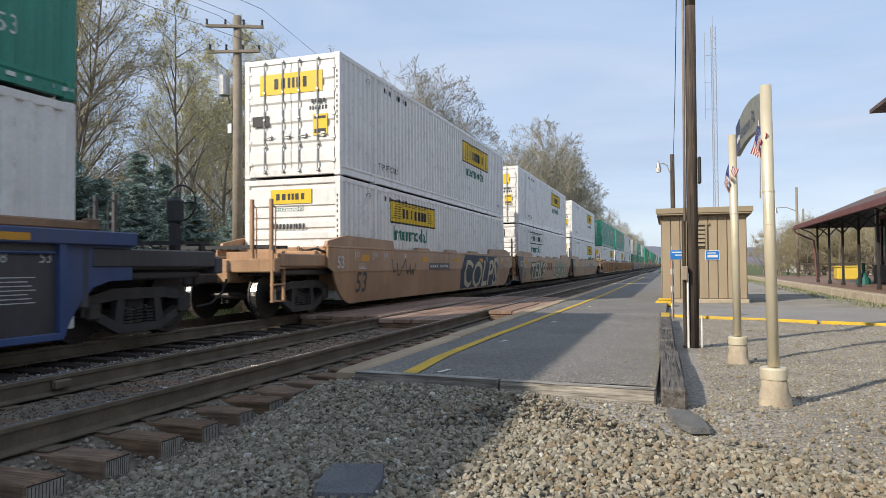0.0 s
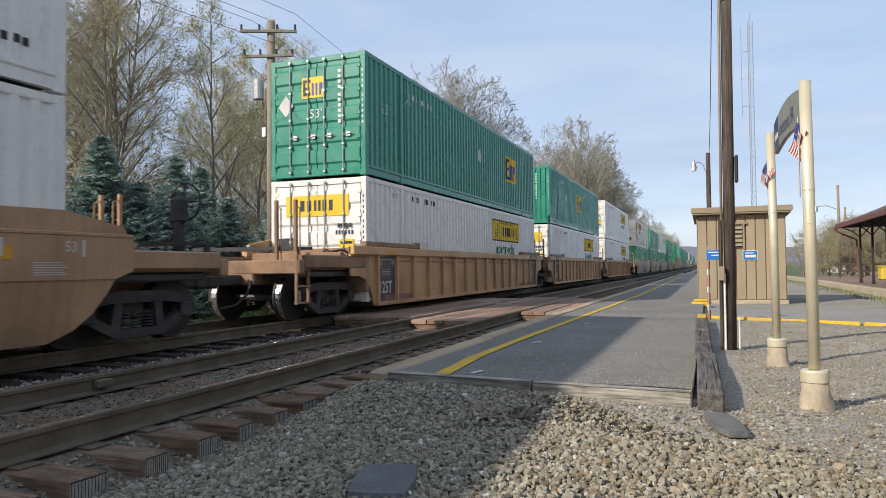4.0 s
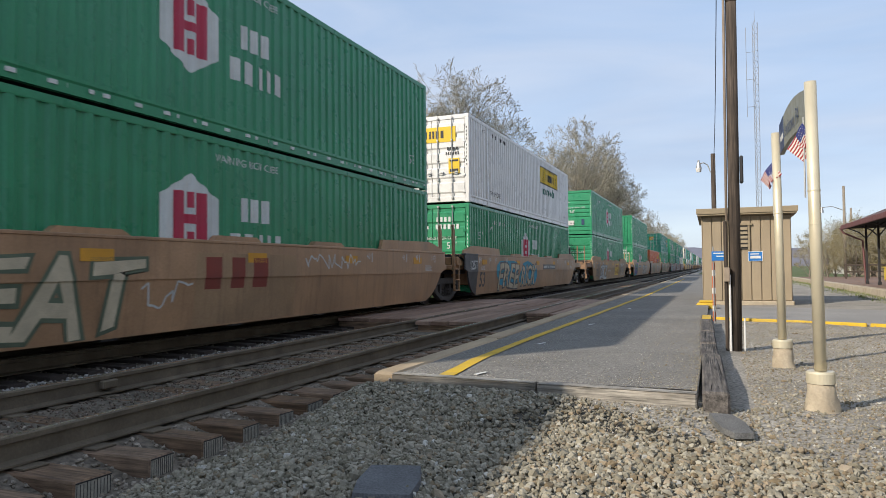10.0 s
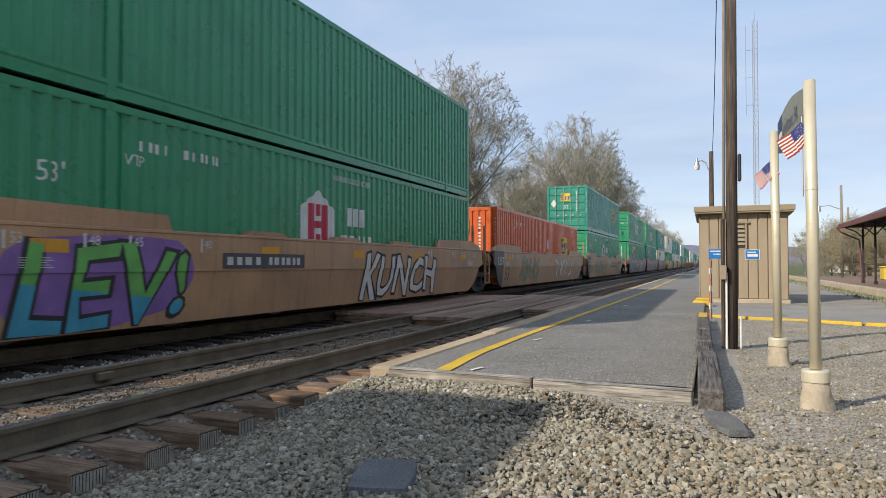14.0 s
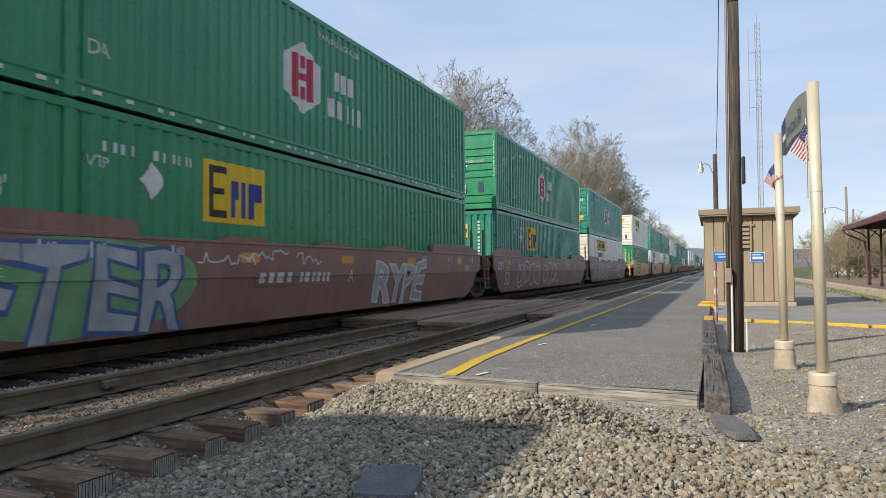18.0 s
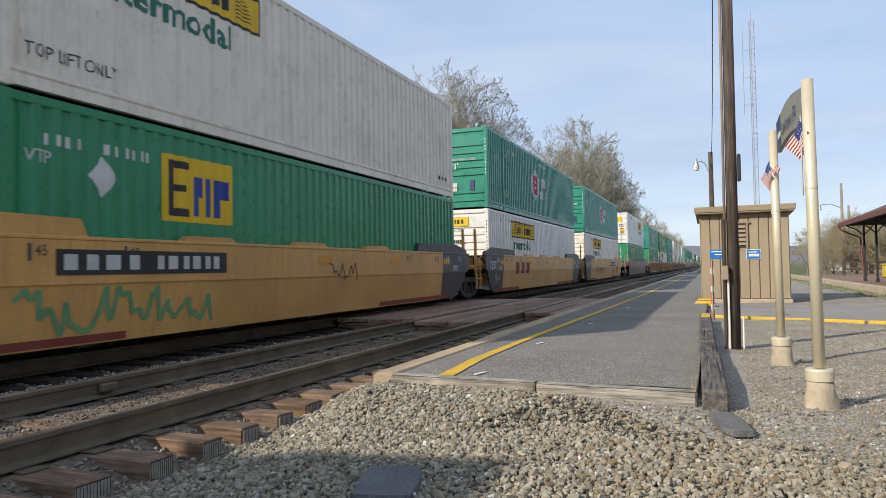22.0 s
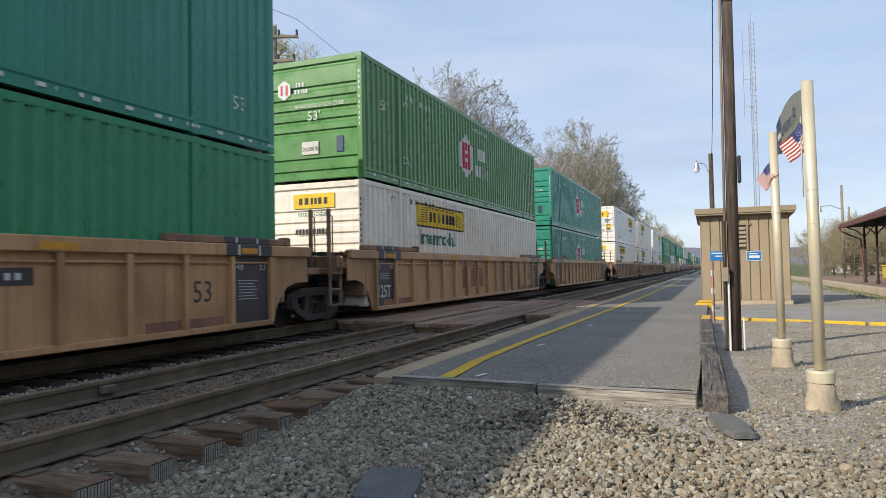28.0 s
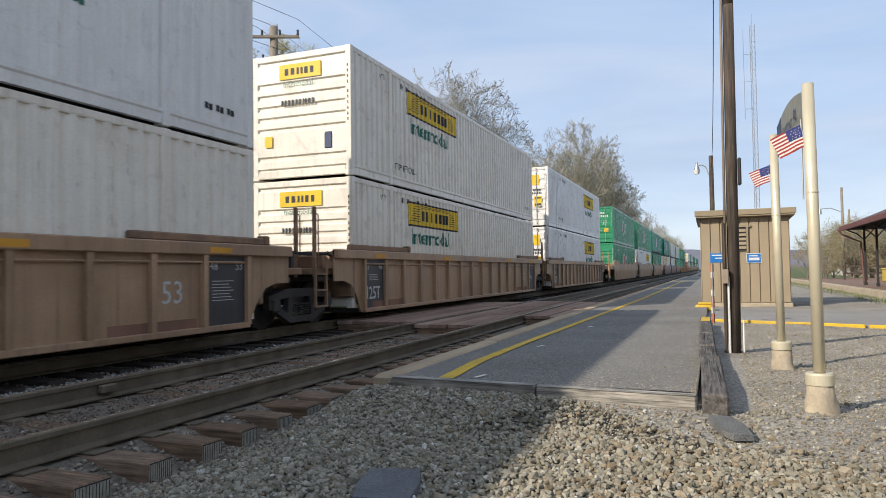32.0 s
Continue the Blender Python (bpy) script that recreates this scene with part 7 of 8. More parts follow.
CARS = [(1, "ribbed", "car_blue"), (3, "smooth", "car_brown"), (3, "ribbed", "car_rib"), (3, "smooth", "car_brown"), (1, "smooth", "car_mud"), (3, "smooth", "car_brown"), (3, "smooth", "car_dark"),
        (3, "smooth", "car_tan"), (1, "smooth", "car_dark"), (3, "ribbed", "car_rib"), (3, "ribbed", "car_ribdark"), (3, "smooth", "car_brown"), (3, "smooth", "car_dark"), (3, "ribbed", "car_rib"),
        (3, "smooth", "car_brown"), (3, "smooth", "car_tan"), (3, "ribbed", "car_ribdark")]
M["car_mud"] = material("car_mud", (0.42, 0.27, 0.15), 0.65, vary=0.25, size=0.9, streak=0.4, dirt=(0.1, 0.06, 0.04), dirty=0.45, grain=30, bump=0.15)
CAR_WORDS = {"car_blue": "grimy dark blue well car with upright ribs", "car_brown": "rusty brown smooth-sided well car with spray-painted graffiti", "car_rib": "tan brown well car with upright side ribs",
             "car_mud": "muddy tan smooth-sided single well car", "car_dark": "dark maroon smooth-sided well car", "car_tan": "yellow-tan smooth-sided well car with black ends", "car_ribdark": "dull brown well car with upright side ribs"}
MOVING = []
SPACE_X = -8.575
LOW_Z, HIGH_Z = 0.262, 3.183


def build_train():
    first = {}

    def box_for(spec, far):
        paint, end, style = spec
        label = WHITE_WORDS.get(paint) or "%s corrugated container with %s" % (PAINT_WORDS[paint], {"hub": "a white hexagon badge", "plain": "plain sides"}.get(style, "a yellow square plate"))
        label += {"doors": ", doors leading", "ribs": ", ribbed nose", "upright": ", corrugated end"}[end]
        if (spec, far) not in first:
            first[spec, far] = build_container("shipping_container", paint, end, style, label, "containers on the train", far=far)
            return first[spec, far]
        return copy_thing(first[spec, far], Matrix.Identity(4))
    order = []
    for n, style, paint in CARS:
        for i in range(n):
            order.append((style, paint, "coupled" if i == 0 else "jointed", "coupled" if i == n - 1 else "jointed"))
    order[0] = (order[0][0], order[0][1], "jointed", "coupled")
    units = {}
    cars = []
    for (u, low, high), (style, paint, lead, trail) in zip(STACKS, order):
        key = (style, paint, lead, trail)
        if key in units:
            car = copy_thing(units[key], Matrix.Identity(4))
        else:
            car = units[key] = build_unit(style, paint, lead, trail, CAR_WORDS[paint], "well cars of the train", brake=True, dark_ends=paint in ("car_tan", "car_brown"))
        cars.append(car)
        MOVING.append((car, u, 0.0))
        MOVING.append((box_for(low, u > 600), u, LOW_Z))
        if high:
            MOVING.append((box_for(high, u > 600), u, HIGH_Z))
    decorate(cars)


def decorate(cars):
    """Spray paint, tags and reporting marks, car by car."""
    k = lambda i: cars[i + 1]
    number_plate(k(0), 5.6, 7.6, 0.93, 1.13)
    part("graffiti", on_sill(flat([(9.1, 0.22), (14.4 - 0.2, 0.22), (14.4, 1.0), (14.4 - 0.3, 1.42), (9.1 + 0.4, 1.44), (9.1 - 0.1, 0.9)], "paint_night", 0), lift=0.003), k(0), None, "dark sprayed backing")
    sprayed(k(0), 1, 9.1 + 0.2, 14.4 - 0.1, 5, "paint_cream", "c_black", "", z0=0.22, z1=1.46, words="COLPS")
    scrawl(k(0), 68, 2.6, 4.4, "car_grime", 1.0, 0.25, width=0.045)
    scrawl(k(0), 2, 13.7, 14.5, "paint_cream", 0.8, 0.4)
    sprayed(k(1), 3, 2.3, 6.6, 4, "paint_cream", "c_black", "paint_greendark", words="TEK9")
    sprayed(k(1), 4, 9.8, 14.6, 5, "paint_cream", "paint_greendark", "paint_green", words="LUKAS")
    part("logo_lettering", on_sill(rects(letter_bars(3, 7.3, 9.3, 0.75, 1.2, 4), "c_faded", 0)), k(1), None, "faded red brand lettering")
    number_plate(k(2), 9.6, 12.6, 0.93, 1.16)
    scrawl(k(2), 5, 6.5, 7.8, "paint_white", 0.95, 0.25)
    scrawl(k(4), 6, 5.3, 7.8, "paint_white", 0.8, 0.14, True)
    sprayed(k(6), 7, 1.5, 4.9, 5, "paint_white", "car_grime", "", words="GREAT")
    number_plate(k(6), 5.0, 7.0, 0.95, 1.2)
    for za, zb, mat in ((1.02, 1.46, "paint_pink"), (0.66, 1.02, "paint_mauve"), (0.2, 0.66, "paint_soot")):
        rows = [(7.1 + 0.25 * math.sin(9 * za), za), (12.1 + 0.2 * math.sin(7 * za), za), (12.2 + 0.25 * math.sin(5 * zb), zb), (7.2 + 0.2 * math.sin(8 * zb), zb)]
        part("graffiti", on_sill(flat(rows, mat, 0), lift=0.003), k(6), None, "sprayed backing band")
    sprayed(k(6), 8, 7.4, 12.0, 5, "paint_mauve", "paint_white", "", z0=0.22, z1=1.46, words="SLATE", low="paint_soot")
    sprayed(k(6), 9, 11.9, 12.7, 1, "paint_cyan", "paint_white")
    for y in (7.9, 9.1, 10.3):
        part("graffiti", on_sill(stroke_mesh([(y, 0.24), (y + 0.3, 0.33), (y + 0.75, 0.24)], 0.14, "paint_cyan"), lift=0.014), k(6), None, "cyan sprayed highlights")
    scrawl(k(6), 10, 13.0, 14.2, "paint_cream", 0.95, 0.3)
    sprayed(k(7), 11, 1.8, 5.9, 5, "paint_cream", "paint_greendark", "", words="GREAT")
    part("logo_panel", on_sill(rects([(7.0, 9.6, 0.2, 1.3)], "car_mud", 0), lift=0.003), k(7), None, "tan repainted patch")
    part("logo_lettering", on_sill(rects(letter_bars(3, 7.2, 9.0, 0.75, 1.24, 4), "c_faded", 0)), k(7), None, "dark red brand lettering")
    scrawl(k(7), 12, 9.9, 12.0, "paint_white", 1.2, 0.16)
    scrawl(k(7), 13, 6.0, 6.9, "paint_white", 0.7, 0.25)
    sprayed(k(8), 14, 2.6, 5.3, 4, "paint_cream", "car_grime", "paint_cyan", words="FREE")
    sprayed(k(8), 15, 5.7, 8.1, 4, "paint_cream", "car_grime", "paint_cyan", words="RICK")
    number_plate(k(8), 9.4, 11.9, 0.95, 1.18)
    sprayed(k(9), 16, 2.2, 5.4, 4, "paint_white", "c_black", z0=0.2, z1=1.4, words="SIKZ")
    number_plate(k(9), 2.9, 5.0, 0.99, 1.2)
    scrawl(k(9), 61, 0.6, 2.0, "car_grime", 1.2, 0.16)
    scrawl(k(9), 62, 5.8, 7.4, "paint_white", 0.8, 0.2)
    sprayed(k(9), 17, 0.9, 2.0, 2, "", "car_grime")
    p, q = 9.67, 11.88
    part("logo_panel", on_sill(flat([(p, 0.4), (q - 0.1, 0.4), (q + 0.05, 1.28), (p + 0.15, 1.28)], "c_yellow", 0), lift=0.003), k(9), None, "slanted yellow brand panel")
    part("logo_lettering", on_sill(rects([(p + 0.2, p + 1.4, 1.06, 1.22), (p + 0.38, p + 0.58, 0.48, 1.06), (p + 1.0, p + 1.2, 0.48, 1.06), (p + 1.55, p + 1.72, 0.48, 1.22), (p + 1.85, p + 2.02, 0.48, 1.22)], "c_faded", 0)), k(9), None, "dark red brand bars")
    scrawl(k(9), 64, 8.3, 9.3, "car_grime", 0.7, 0.35, width=0.06)
    scrawl(k(9), 65, 12.5, 14.8, "paint_soot", 0.8, 0.4, width=0.05)
    sprayed(k(9), 18, 12.9, 15.2, 3, "", "paint_white")
    sprayed(k(10), 19, 0.4, 3.2, 4, "paint_lime", "c_black", "paint_violet", z0=0.2, z1=1.46, words="LEV!", low="paint_cyan")
    number_plate(k(10), 4.0, 6.3, 0.95, 1.2)
    sprayed(k(10), 21, 8.6, 12.8, 5, "paint_white", "c_black", words="KUNCH")
    sprayed(k(11), 22, 2.6, 6.0, 5, "paint_green", "car_grime")
    sprayed(k(11), 23, 9.2, 13.6, 5, "paint_white", "car_grime")
    sprayed(k(12), 24, 2.0, 5.2, 4, "paint_green", "car_grime")
    sprayed(k(12), 25, 5.6, 8.2, 3, "", "paint_green")
    number_plate(k(12), 9.8, 12.6, 0.8, 1.14, "car_dirt", "paint_cream")
    scrawl(k(12), 66, 8.2, 10.6, "paint_cream", 0.55, 0.12)
    sprayed(k(12), 67, 8.1, 9.9, 3, "", "paint_pale", z0=0.75, z1=1.3)
    sprayed(k(12), 26, 12.9, 15.8, 4, "paint_soot", "paint_cream", z0=0.25, z1=1.44, words="PITCS")
    sprayed(k(13), 27, 0.3, 3.9, 3, "paint_grey", "paint_blue", "paint_greenish", z0=0.2, z1=1.46, words="FTER")
    number_plate(k(13), 5.4, 7.9, 0.75, 1.05, "car_dark")
    scrawl(k(13), 70, 5.1, 6.3, "paint_white", 1.3, 0.1)
    scrawl(k(13), 71, 6.6, 7.4, "paint_white", 1.22, 0.12)
    part("car_mark", on_sill(moved(text_mesh("A", 0.26, "paint_white", 0.9), 8.5, 0.78)), k(13), None, "painted white letter")
    sprayed(k(13), 28, 9.6, 12.4, 4, "paint_grey", "paint_white", words="RYPE")
    scrawl(k(13), 29, 4.0, 5.4, "paint_white", 1.2, 0.12)
    sprayed(k(14), 30, 2.2, 5.9, 4, "", "paint_white")
    scrawl(k(14), 74, 13.0, 14.8, "paint_pale", 0.8, 0.35, width=0.04)
    sprayed(k(14), 31, 6.4, 9.9, 4, "", "paint_white")
    scrawl(k(14), 32, 11.6, 12.6, "paint_white", 1.1, 0.2)
    sprayed(k(15), 33, 2.8, 7.4, 5, "", "paint_white")
    scrawl(k(15), 72, 1.2, 7.8, "paint_pale", 0.8, 0.4, width=0.04)
    scrawl(k(15), 73, 11.6, 14.4, "paint_pale", 1.0, 0.32, width=0.04)
    number_plate(k(15), 8.8, 11.6, 0.7, 0.98, "car_dark")
    sprayed(k(15), 34, 11.9, 14.0, 3, "", "paint_white")
    number_plate(k(16), 2.5, 5.5, 1.03, 1.34, "c_black")
    scrawl(k(16), 35, 2.0, 5.2, "paint_greenish", 0.6, 0.3, width=0.07)
    scrawl(k(16), 36, 8.6, 9.8, "car_grime", 0.9, 0.3)
    part("logo_lettering", on_sill(rects(letter_bars(3, 2.9, 5.4, 0.8, 1.25, 4), "c_faded", 0)), k(17), None, "faded red brand lettering")
    scrawl(k(17), 37, 0.2, 0.8, "paint_white", 0.7, 0.3)
    scrawl(k(18), 38, 3.2, 7.2, "car_grime", 0.85, 0.35, width=0.045)
    number_plate(k(18), 9.5, 12.7, 1.03, 1.34, "c_black")
    scrawl(k(18), 39, 13.4, 14.6, "c_black", 0.8, 0.45, width=0.05)
    scrawl(k(18), 40, 11.3, 12.7, "paint_red", 0.65, 0.2, width=0.045)
    sprayed(k(18), 63, 9.5, 11.1, 3, "", "paint_pale", z0=0.45, z1=0.9)
    sprayed(k(19), 41, 0.4, 2.9, 4, "paint_green", "car_grime")
    number_plate(k(19), 6.0, 8.0, 0.95, 1.15, "car_dark")
    scrawl(k(19), 42, 9.5, 13.0, "paint_white", 0.9, 0.25)
    number_plate(k(20), 9.4, 11.4, 0.95, 1.15, "car_grime", ribbed=True)
    part("logo_lettering", on_sill(rects(letter_bars(3, 6.2, 8.6, 0.5, 1.1, 4), "patch_red", 0), True), k(21), None, "faded red brand lettering")
    scrawl(k(22), 43, 7.2, 9.0, "paint_white", 0.8, 0.2, True)
    number_plate(k(22), 9.8, 11.4, 0.8, 1.0, "car_grime", ribbed=True)
    number_plate(k(23), 2.6, 4.2, 0.85, 1.02, "car_ribdark", ribbed=True)


M["patch_red"] = material("patch_red", (0.27, 0.14, 0.095), 0.7, vary=0.3, size=2, dirty=0.5, dirt=(0.16, 0.09, 0.06))
M["paint_night"] = material("paint_night", (0.055, 0.065, 0.085), 0.7, vary=0.3, size=3)
M["paint_red"] = material("paint_red", (0.28, 0.06, 0.04), 0.7, vary=0.25, size=3)
M["paint_pale"] = material("paint_pale", (0.55, 0.48, 0.45), 0.7, vary=0.25, size=3)
M["car_dirt"] = material("car_dirt", (0.26, 0.15, 0.095), 0.75, vary=0.3, size=2, dirty=0.5, dirt=(0.1, 0.07, 0.05))
M["c_faded"] = material("c_faded", (0.24, 0.05, 0.035), 0.7, vary=0.2, size=2, dirty=0.4, dirt=(0.16, 0.09, 0.06))
M["paint_soot"] = material("paint_soot", (0.10, 0.09, 0.10), 0.7, vary=0.3, size=3)
M["paint_greendark"] = material("paint_greendark", (0.12, 0.15, 0.10), 0.7, vary=0.3, size=3)
M["paint_greenish"] = material("paint_greenish", (0.16, 0.34, 0.16), 0.7, vary=0.25, size=3)
build_train()

# ---- trees, woods and distance ----
def grow_tree(seed, height, spread, limbs=6, counts=(6, 5, 5, 4), round_top=True, low=0.3, thin=0.009):
    """A bare tree: trunk with its limbs in one mesh, branches down to fine twigs in another, and tip places for buds."""
    rng = random.Random(seed)
    wood, fine, tips = Build(), Build(), []

    def bent(b, a, d, ln, r0, r1, n, sides, up, wander=0.13):
        pts, p, v = [Vector(a)], Vector(a), Vector(d).normalized()
        for i in range(n):
            v = (v + Vector((rng.gauss(0, wander), rng.gauss(0, wander), rng.gauss(0, wander * 0.6) + up))).normalized()
            p = p + v * ln / n
            pts.append(p.copy())
        for i in range(n):
            b.tube(pts[i], pts[i + 1], r0 + (r1 - r0) * i / n, r0 + (r1 - r0) * (i + 1) / n, sides, False)
        return pts

    def branch(at, d, ln, r, level):
        n = 4 if level == 0 else (3 if level < 3 else 2)
        if round_top:
            # the crown keeps to an egg-shaped hull with a ragged edge
            e = Vector(at) + Vector(d).normalized() * ln
            q = (Vector((e.x, e.y, 0)).length / (0.37 * height)) ** 2 + ((e.z - 0.62 * height) / (0.40 * height)) ** 2
            if q > 1.0:
                ln *= max(0.3, 1.0 - 0.75 * (q - 1.0)) * rng.uniform(0.8, 1.1)
        pts = bent(wood if level < 1 else fine, at, d, ln, r, max(thin * 0.6, r * 0.35), n, 5 if level < 1 else 3, 0.05 if level < 3 else 0.02, (0.13 if round_top else 0.07) + 0.03 * level)
        if level == len(counts):
            tips.append(pts[-1])
            return
        for k in range(counts[level]):
            f = n * (0.25 + 0.75 * (k + rng.random()) / counts[level])
            j = min(n - 1, int(f))
            p = pts[j].lerp(pts[j + 1], f - j)
            ax = (pts[j + 1] - pts[j]).normalized()
            q = Vector((rng.gauss(0, 1), rng.gauss(0, 1), rng.gauss(0, 1)))
            q = (q - ax * q.dot(ax)).normalized()
            branch(p, ax + q * rng.uniform(0.5, 1.05), ln * rng.uniform(0.42, 0.66) * (1.1 - 0.35 * f / n), max(thin, r * 0.42), level + 1)
    base = height * (0.010 if round_top else 0.0055) + 0.03
    trunk = bent(wood, (0, 0, -0.2), (rng.uniform(-.03, .03), 0, 1), height * (0.5 if round_top else 0.9), base, base * (0.55 if round_top else 0.16), 7, 8, 0.12, 0.05)
    for i in range(limbs):
        k = (i + rng.random()) / limbs
        f = 7 * (low + (1 - low) * k)
        j = min(6, int(f))
        a = i * 2.4 + rng.uniform(-0.5, 0.5)
        if round_top:
            out, ln = 0.95 - 0.75 * k, height * spread * rng.uniform(0.85, 1.1)
        else:
            out, ln = rng.uniform(0.45, 0.95), height * spread * (1.15 - 0.75 * k) * rng.uniform(0.75, 1.15)
        branch(trunk[j].lerp(trunk[j + 1], f - j), Vector((out * math.cos(a), out * math.sin(a), 0.75)), ln, base * (0.55 - 0.25 * k), 0)
    if not round_top:
        branch(trunk[-1], (0, 0, 1), height * 0.1, base * 0.15, 1)
    return wood, fine, tips


def leaf_specks(tips, seed, per, size):
    """Buds and young leaves: small folded scraps round the twig tips."""
    rng = random.Random(seed)
    b = Build()
    for p in tips:
        for _ in range(per):
            c = p + Vector((rng.gauss(0, 0.16), rng.gauss(0, 0.16), rng.gauss(0, 0.14)))
            a, e = Vector((rng.gauss(0, 1), rng.gauss(0, 1), rng.gauss(0, 1))).normalized(), Vector((rng.gauss(0, 1), rng.gauss(0, 1), rng.gauss(0, 1))).normalized()
            s = size * rng.uniform(0.6, 1.3)
            b.add([c, c + a * s, c + (a + e) * s * 0.7, c + e * s], [(0, 1, 2), (0, 2, 3)])
    return b


def build_trees():
    rng = random.Random(21)
    models = []
    specs = [(1, 17.0, 0.25, 14, (6, 5, 3), False, 0.3), (2, 18.0, 0.21, 15, (6, 5, 3), False, 0.25), (3, 14.5, 0.26, 14, (6, 5, 3), False, 0.22),
             (4, 19.5, 0.44, 12, (7, 6, 5, 4), True, 0.45), (5, 19.0, 0.42, 12, (7, 6, 5, 4), True, 0.42), (6, 8, 0.42, 11, (5, 5, 4), True, 0.1)]
    for seed, h, sp, n, counts, dome, low in specs:
        wood, fine, tips = grow_tree(seed, h, sp, n, counts, dome, low, 0.0155 if seed in (4, 5) else 0.0095)
        root = thing("tree", (0, -300, 0), "bare early-spring tree with fine grey-brown twigs", "tree", "trees along the tracks")
        part("trunk", wood.mesh("trunk", "bark", smooth=True), root)
        part("crown", fine.mesh("crown", "twig_dark" if seed in (4, 5) else "twig"), root)
        models.append(root)
        if seed not in (4, 5):
            part("young_leaves", leaf_specks(tips, seed, {1: 3, 2: 3, 3: 6, 6: 7}.get(seed, 1), 0.065).mesh("young_leaves", "bud" if seed in (3, 1) else ("bud_olive" if seed == 6 else "bud_brown")), root, None, "hazy young leaf buds")
    free = list(models)

    def plant(k, x, y, s=1.0):
        m = Matrix.Translation((x, y, ground_z(max(-400, x), y) - 0.1)) @ Matrix.Rotation(rng.uniform(0, 6.28), 4, "Z")
        if models[k] in free:
            free.remove(models[k])
            ob = models[k]
            ob.scale = (s, s, s)
            ob.matrix_basis = m @ Matrix.Diagonal((s, s, s, 1))
        else:
            keep = models[k].scale.copy()
            models[k].scale = (s, s, s)
            ob = copy_thing(models[k], m)
            models[k].scale = keep
        return ob
    # crowns that stand above the train
    plant(3, -22.0, 60, 1.0)
    plant(4, -26.5, 57, 0.98)
    plant(3, -27.0, 68, 1.0)
    plant(4, -18.5, 96, 1.2)
    plant(3, -17.0, 108, 1.08)
    plant(4, -21.0, 118, 1.15)
    plant(3, -18.5, 136, 1.05)
    for i in range(12):
        plant((0, 3, 1, 4)[i % 4], -27 - rng.uniform(0, 14), 52 + i * 8.5, rng.uniform(0.75, 0.95))
    for i in range(18):
        plant((3, 4, 1, 0)[i % 4], -16.5 - rng.uniform(0, 7), 142 + i * 17, rng.uniform(0.8, 1.05))
    # wood behind the train
    for i in range(44):
        y = 10 + i * 1.48 + rng.uniform(-1, 1)
        x = -23.5 - 19 * rng.random() ** 1.4
        y = max(y, 0.66 * -x + rng.uniform(0, 7))
        plant(rng.choice((0, 1, 2, 0, 1)), x, y, rng.uniform(0.85, 1.12))
    for i in range(40):
        plant(5, -20.5 - rng.uniform(0, 9), 15 + i * 1.1 + rng.uniform(-1, 1), rng.uniform(0.5, 0.95))
    # bushes by the station road
    for i in range(34):
        plant(5, 8.4 + i * 0.33 + rng.uniform(-0.6, 0.6), 62 + rng.uniform(-5, 9), rng.uniform(0.42, 0.72))
    for i in range(10):
        plant((2, 0)[i % 2], -30 - 7 * rng.random() + 0 * i, 40 + i * 14, 1.0)


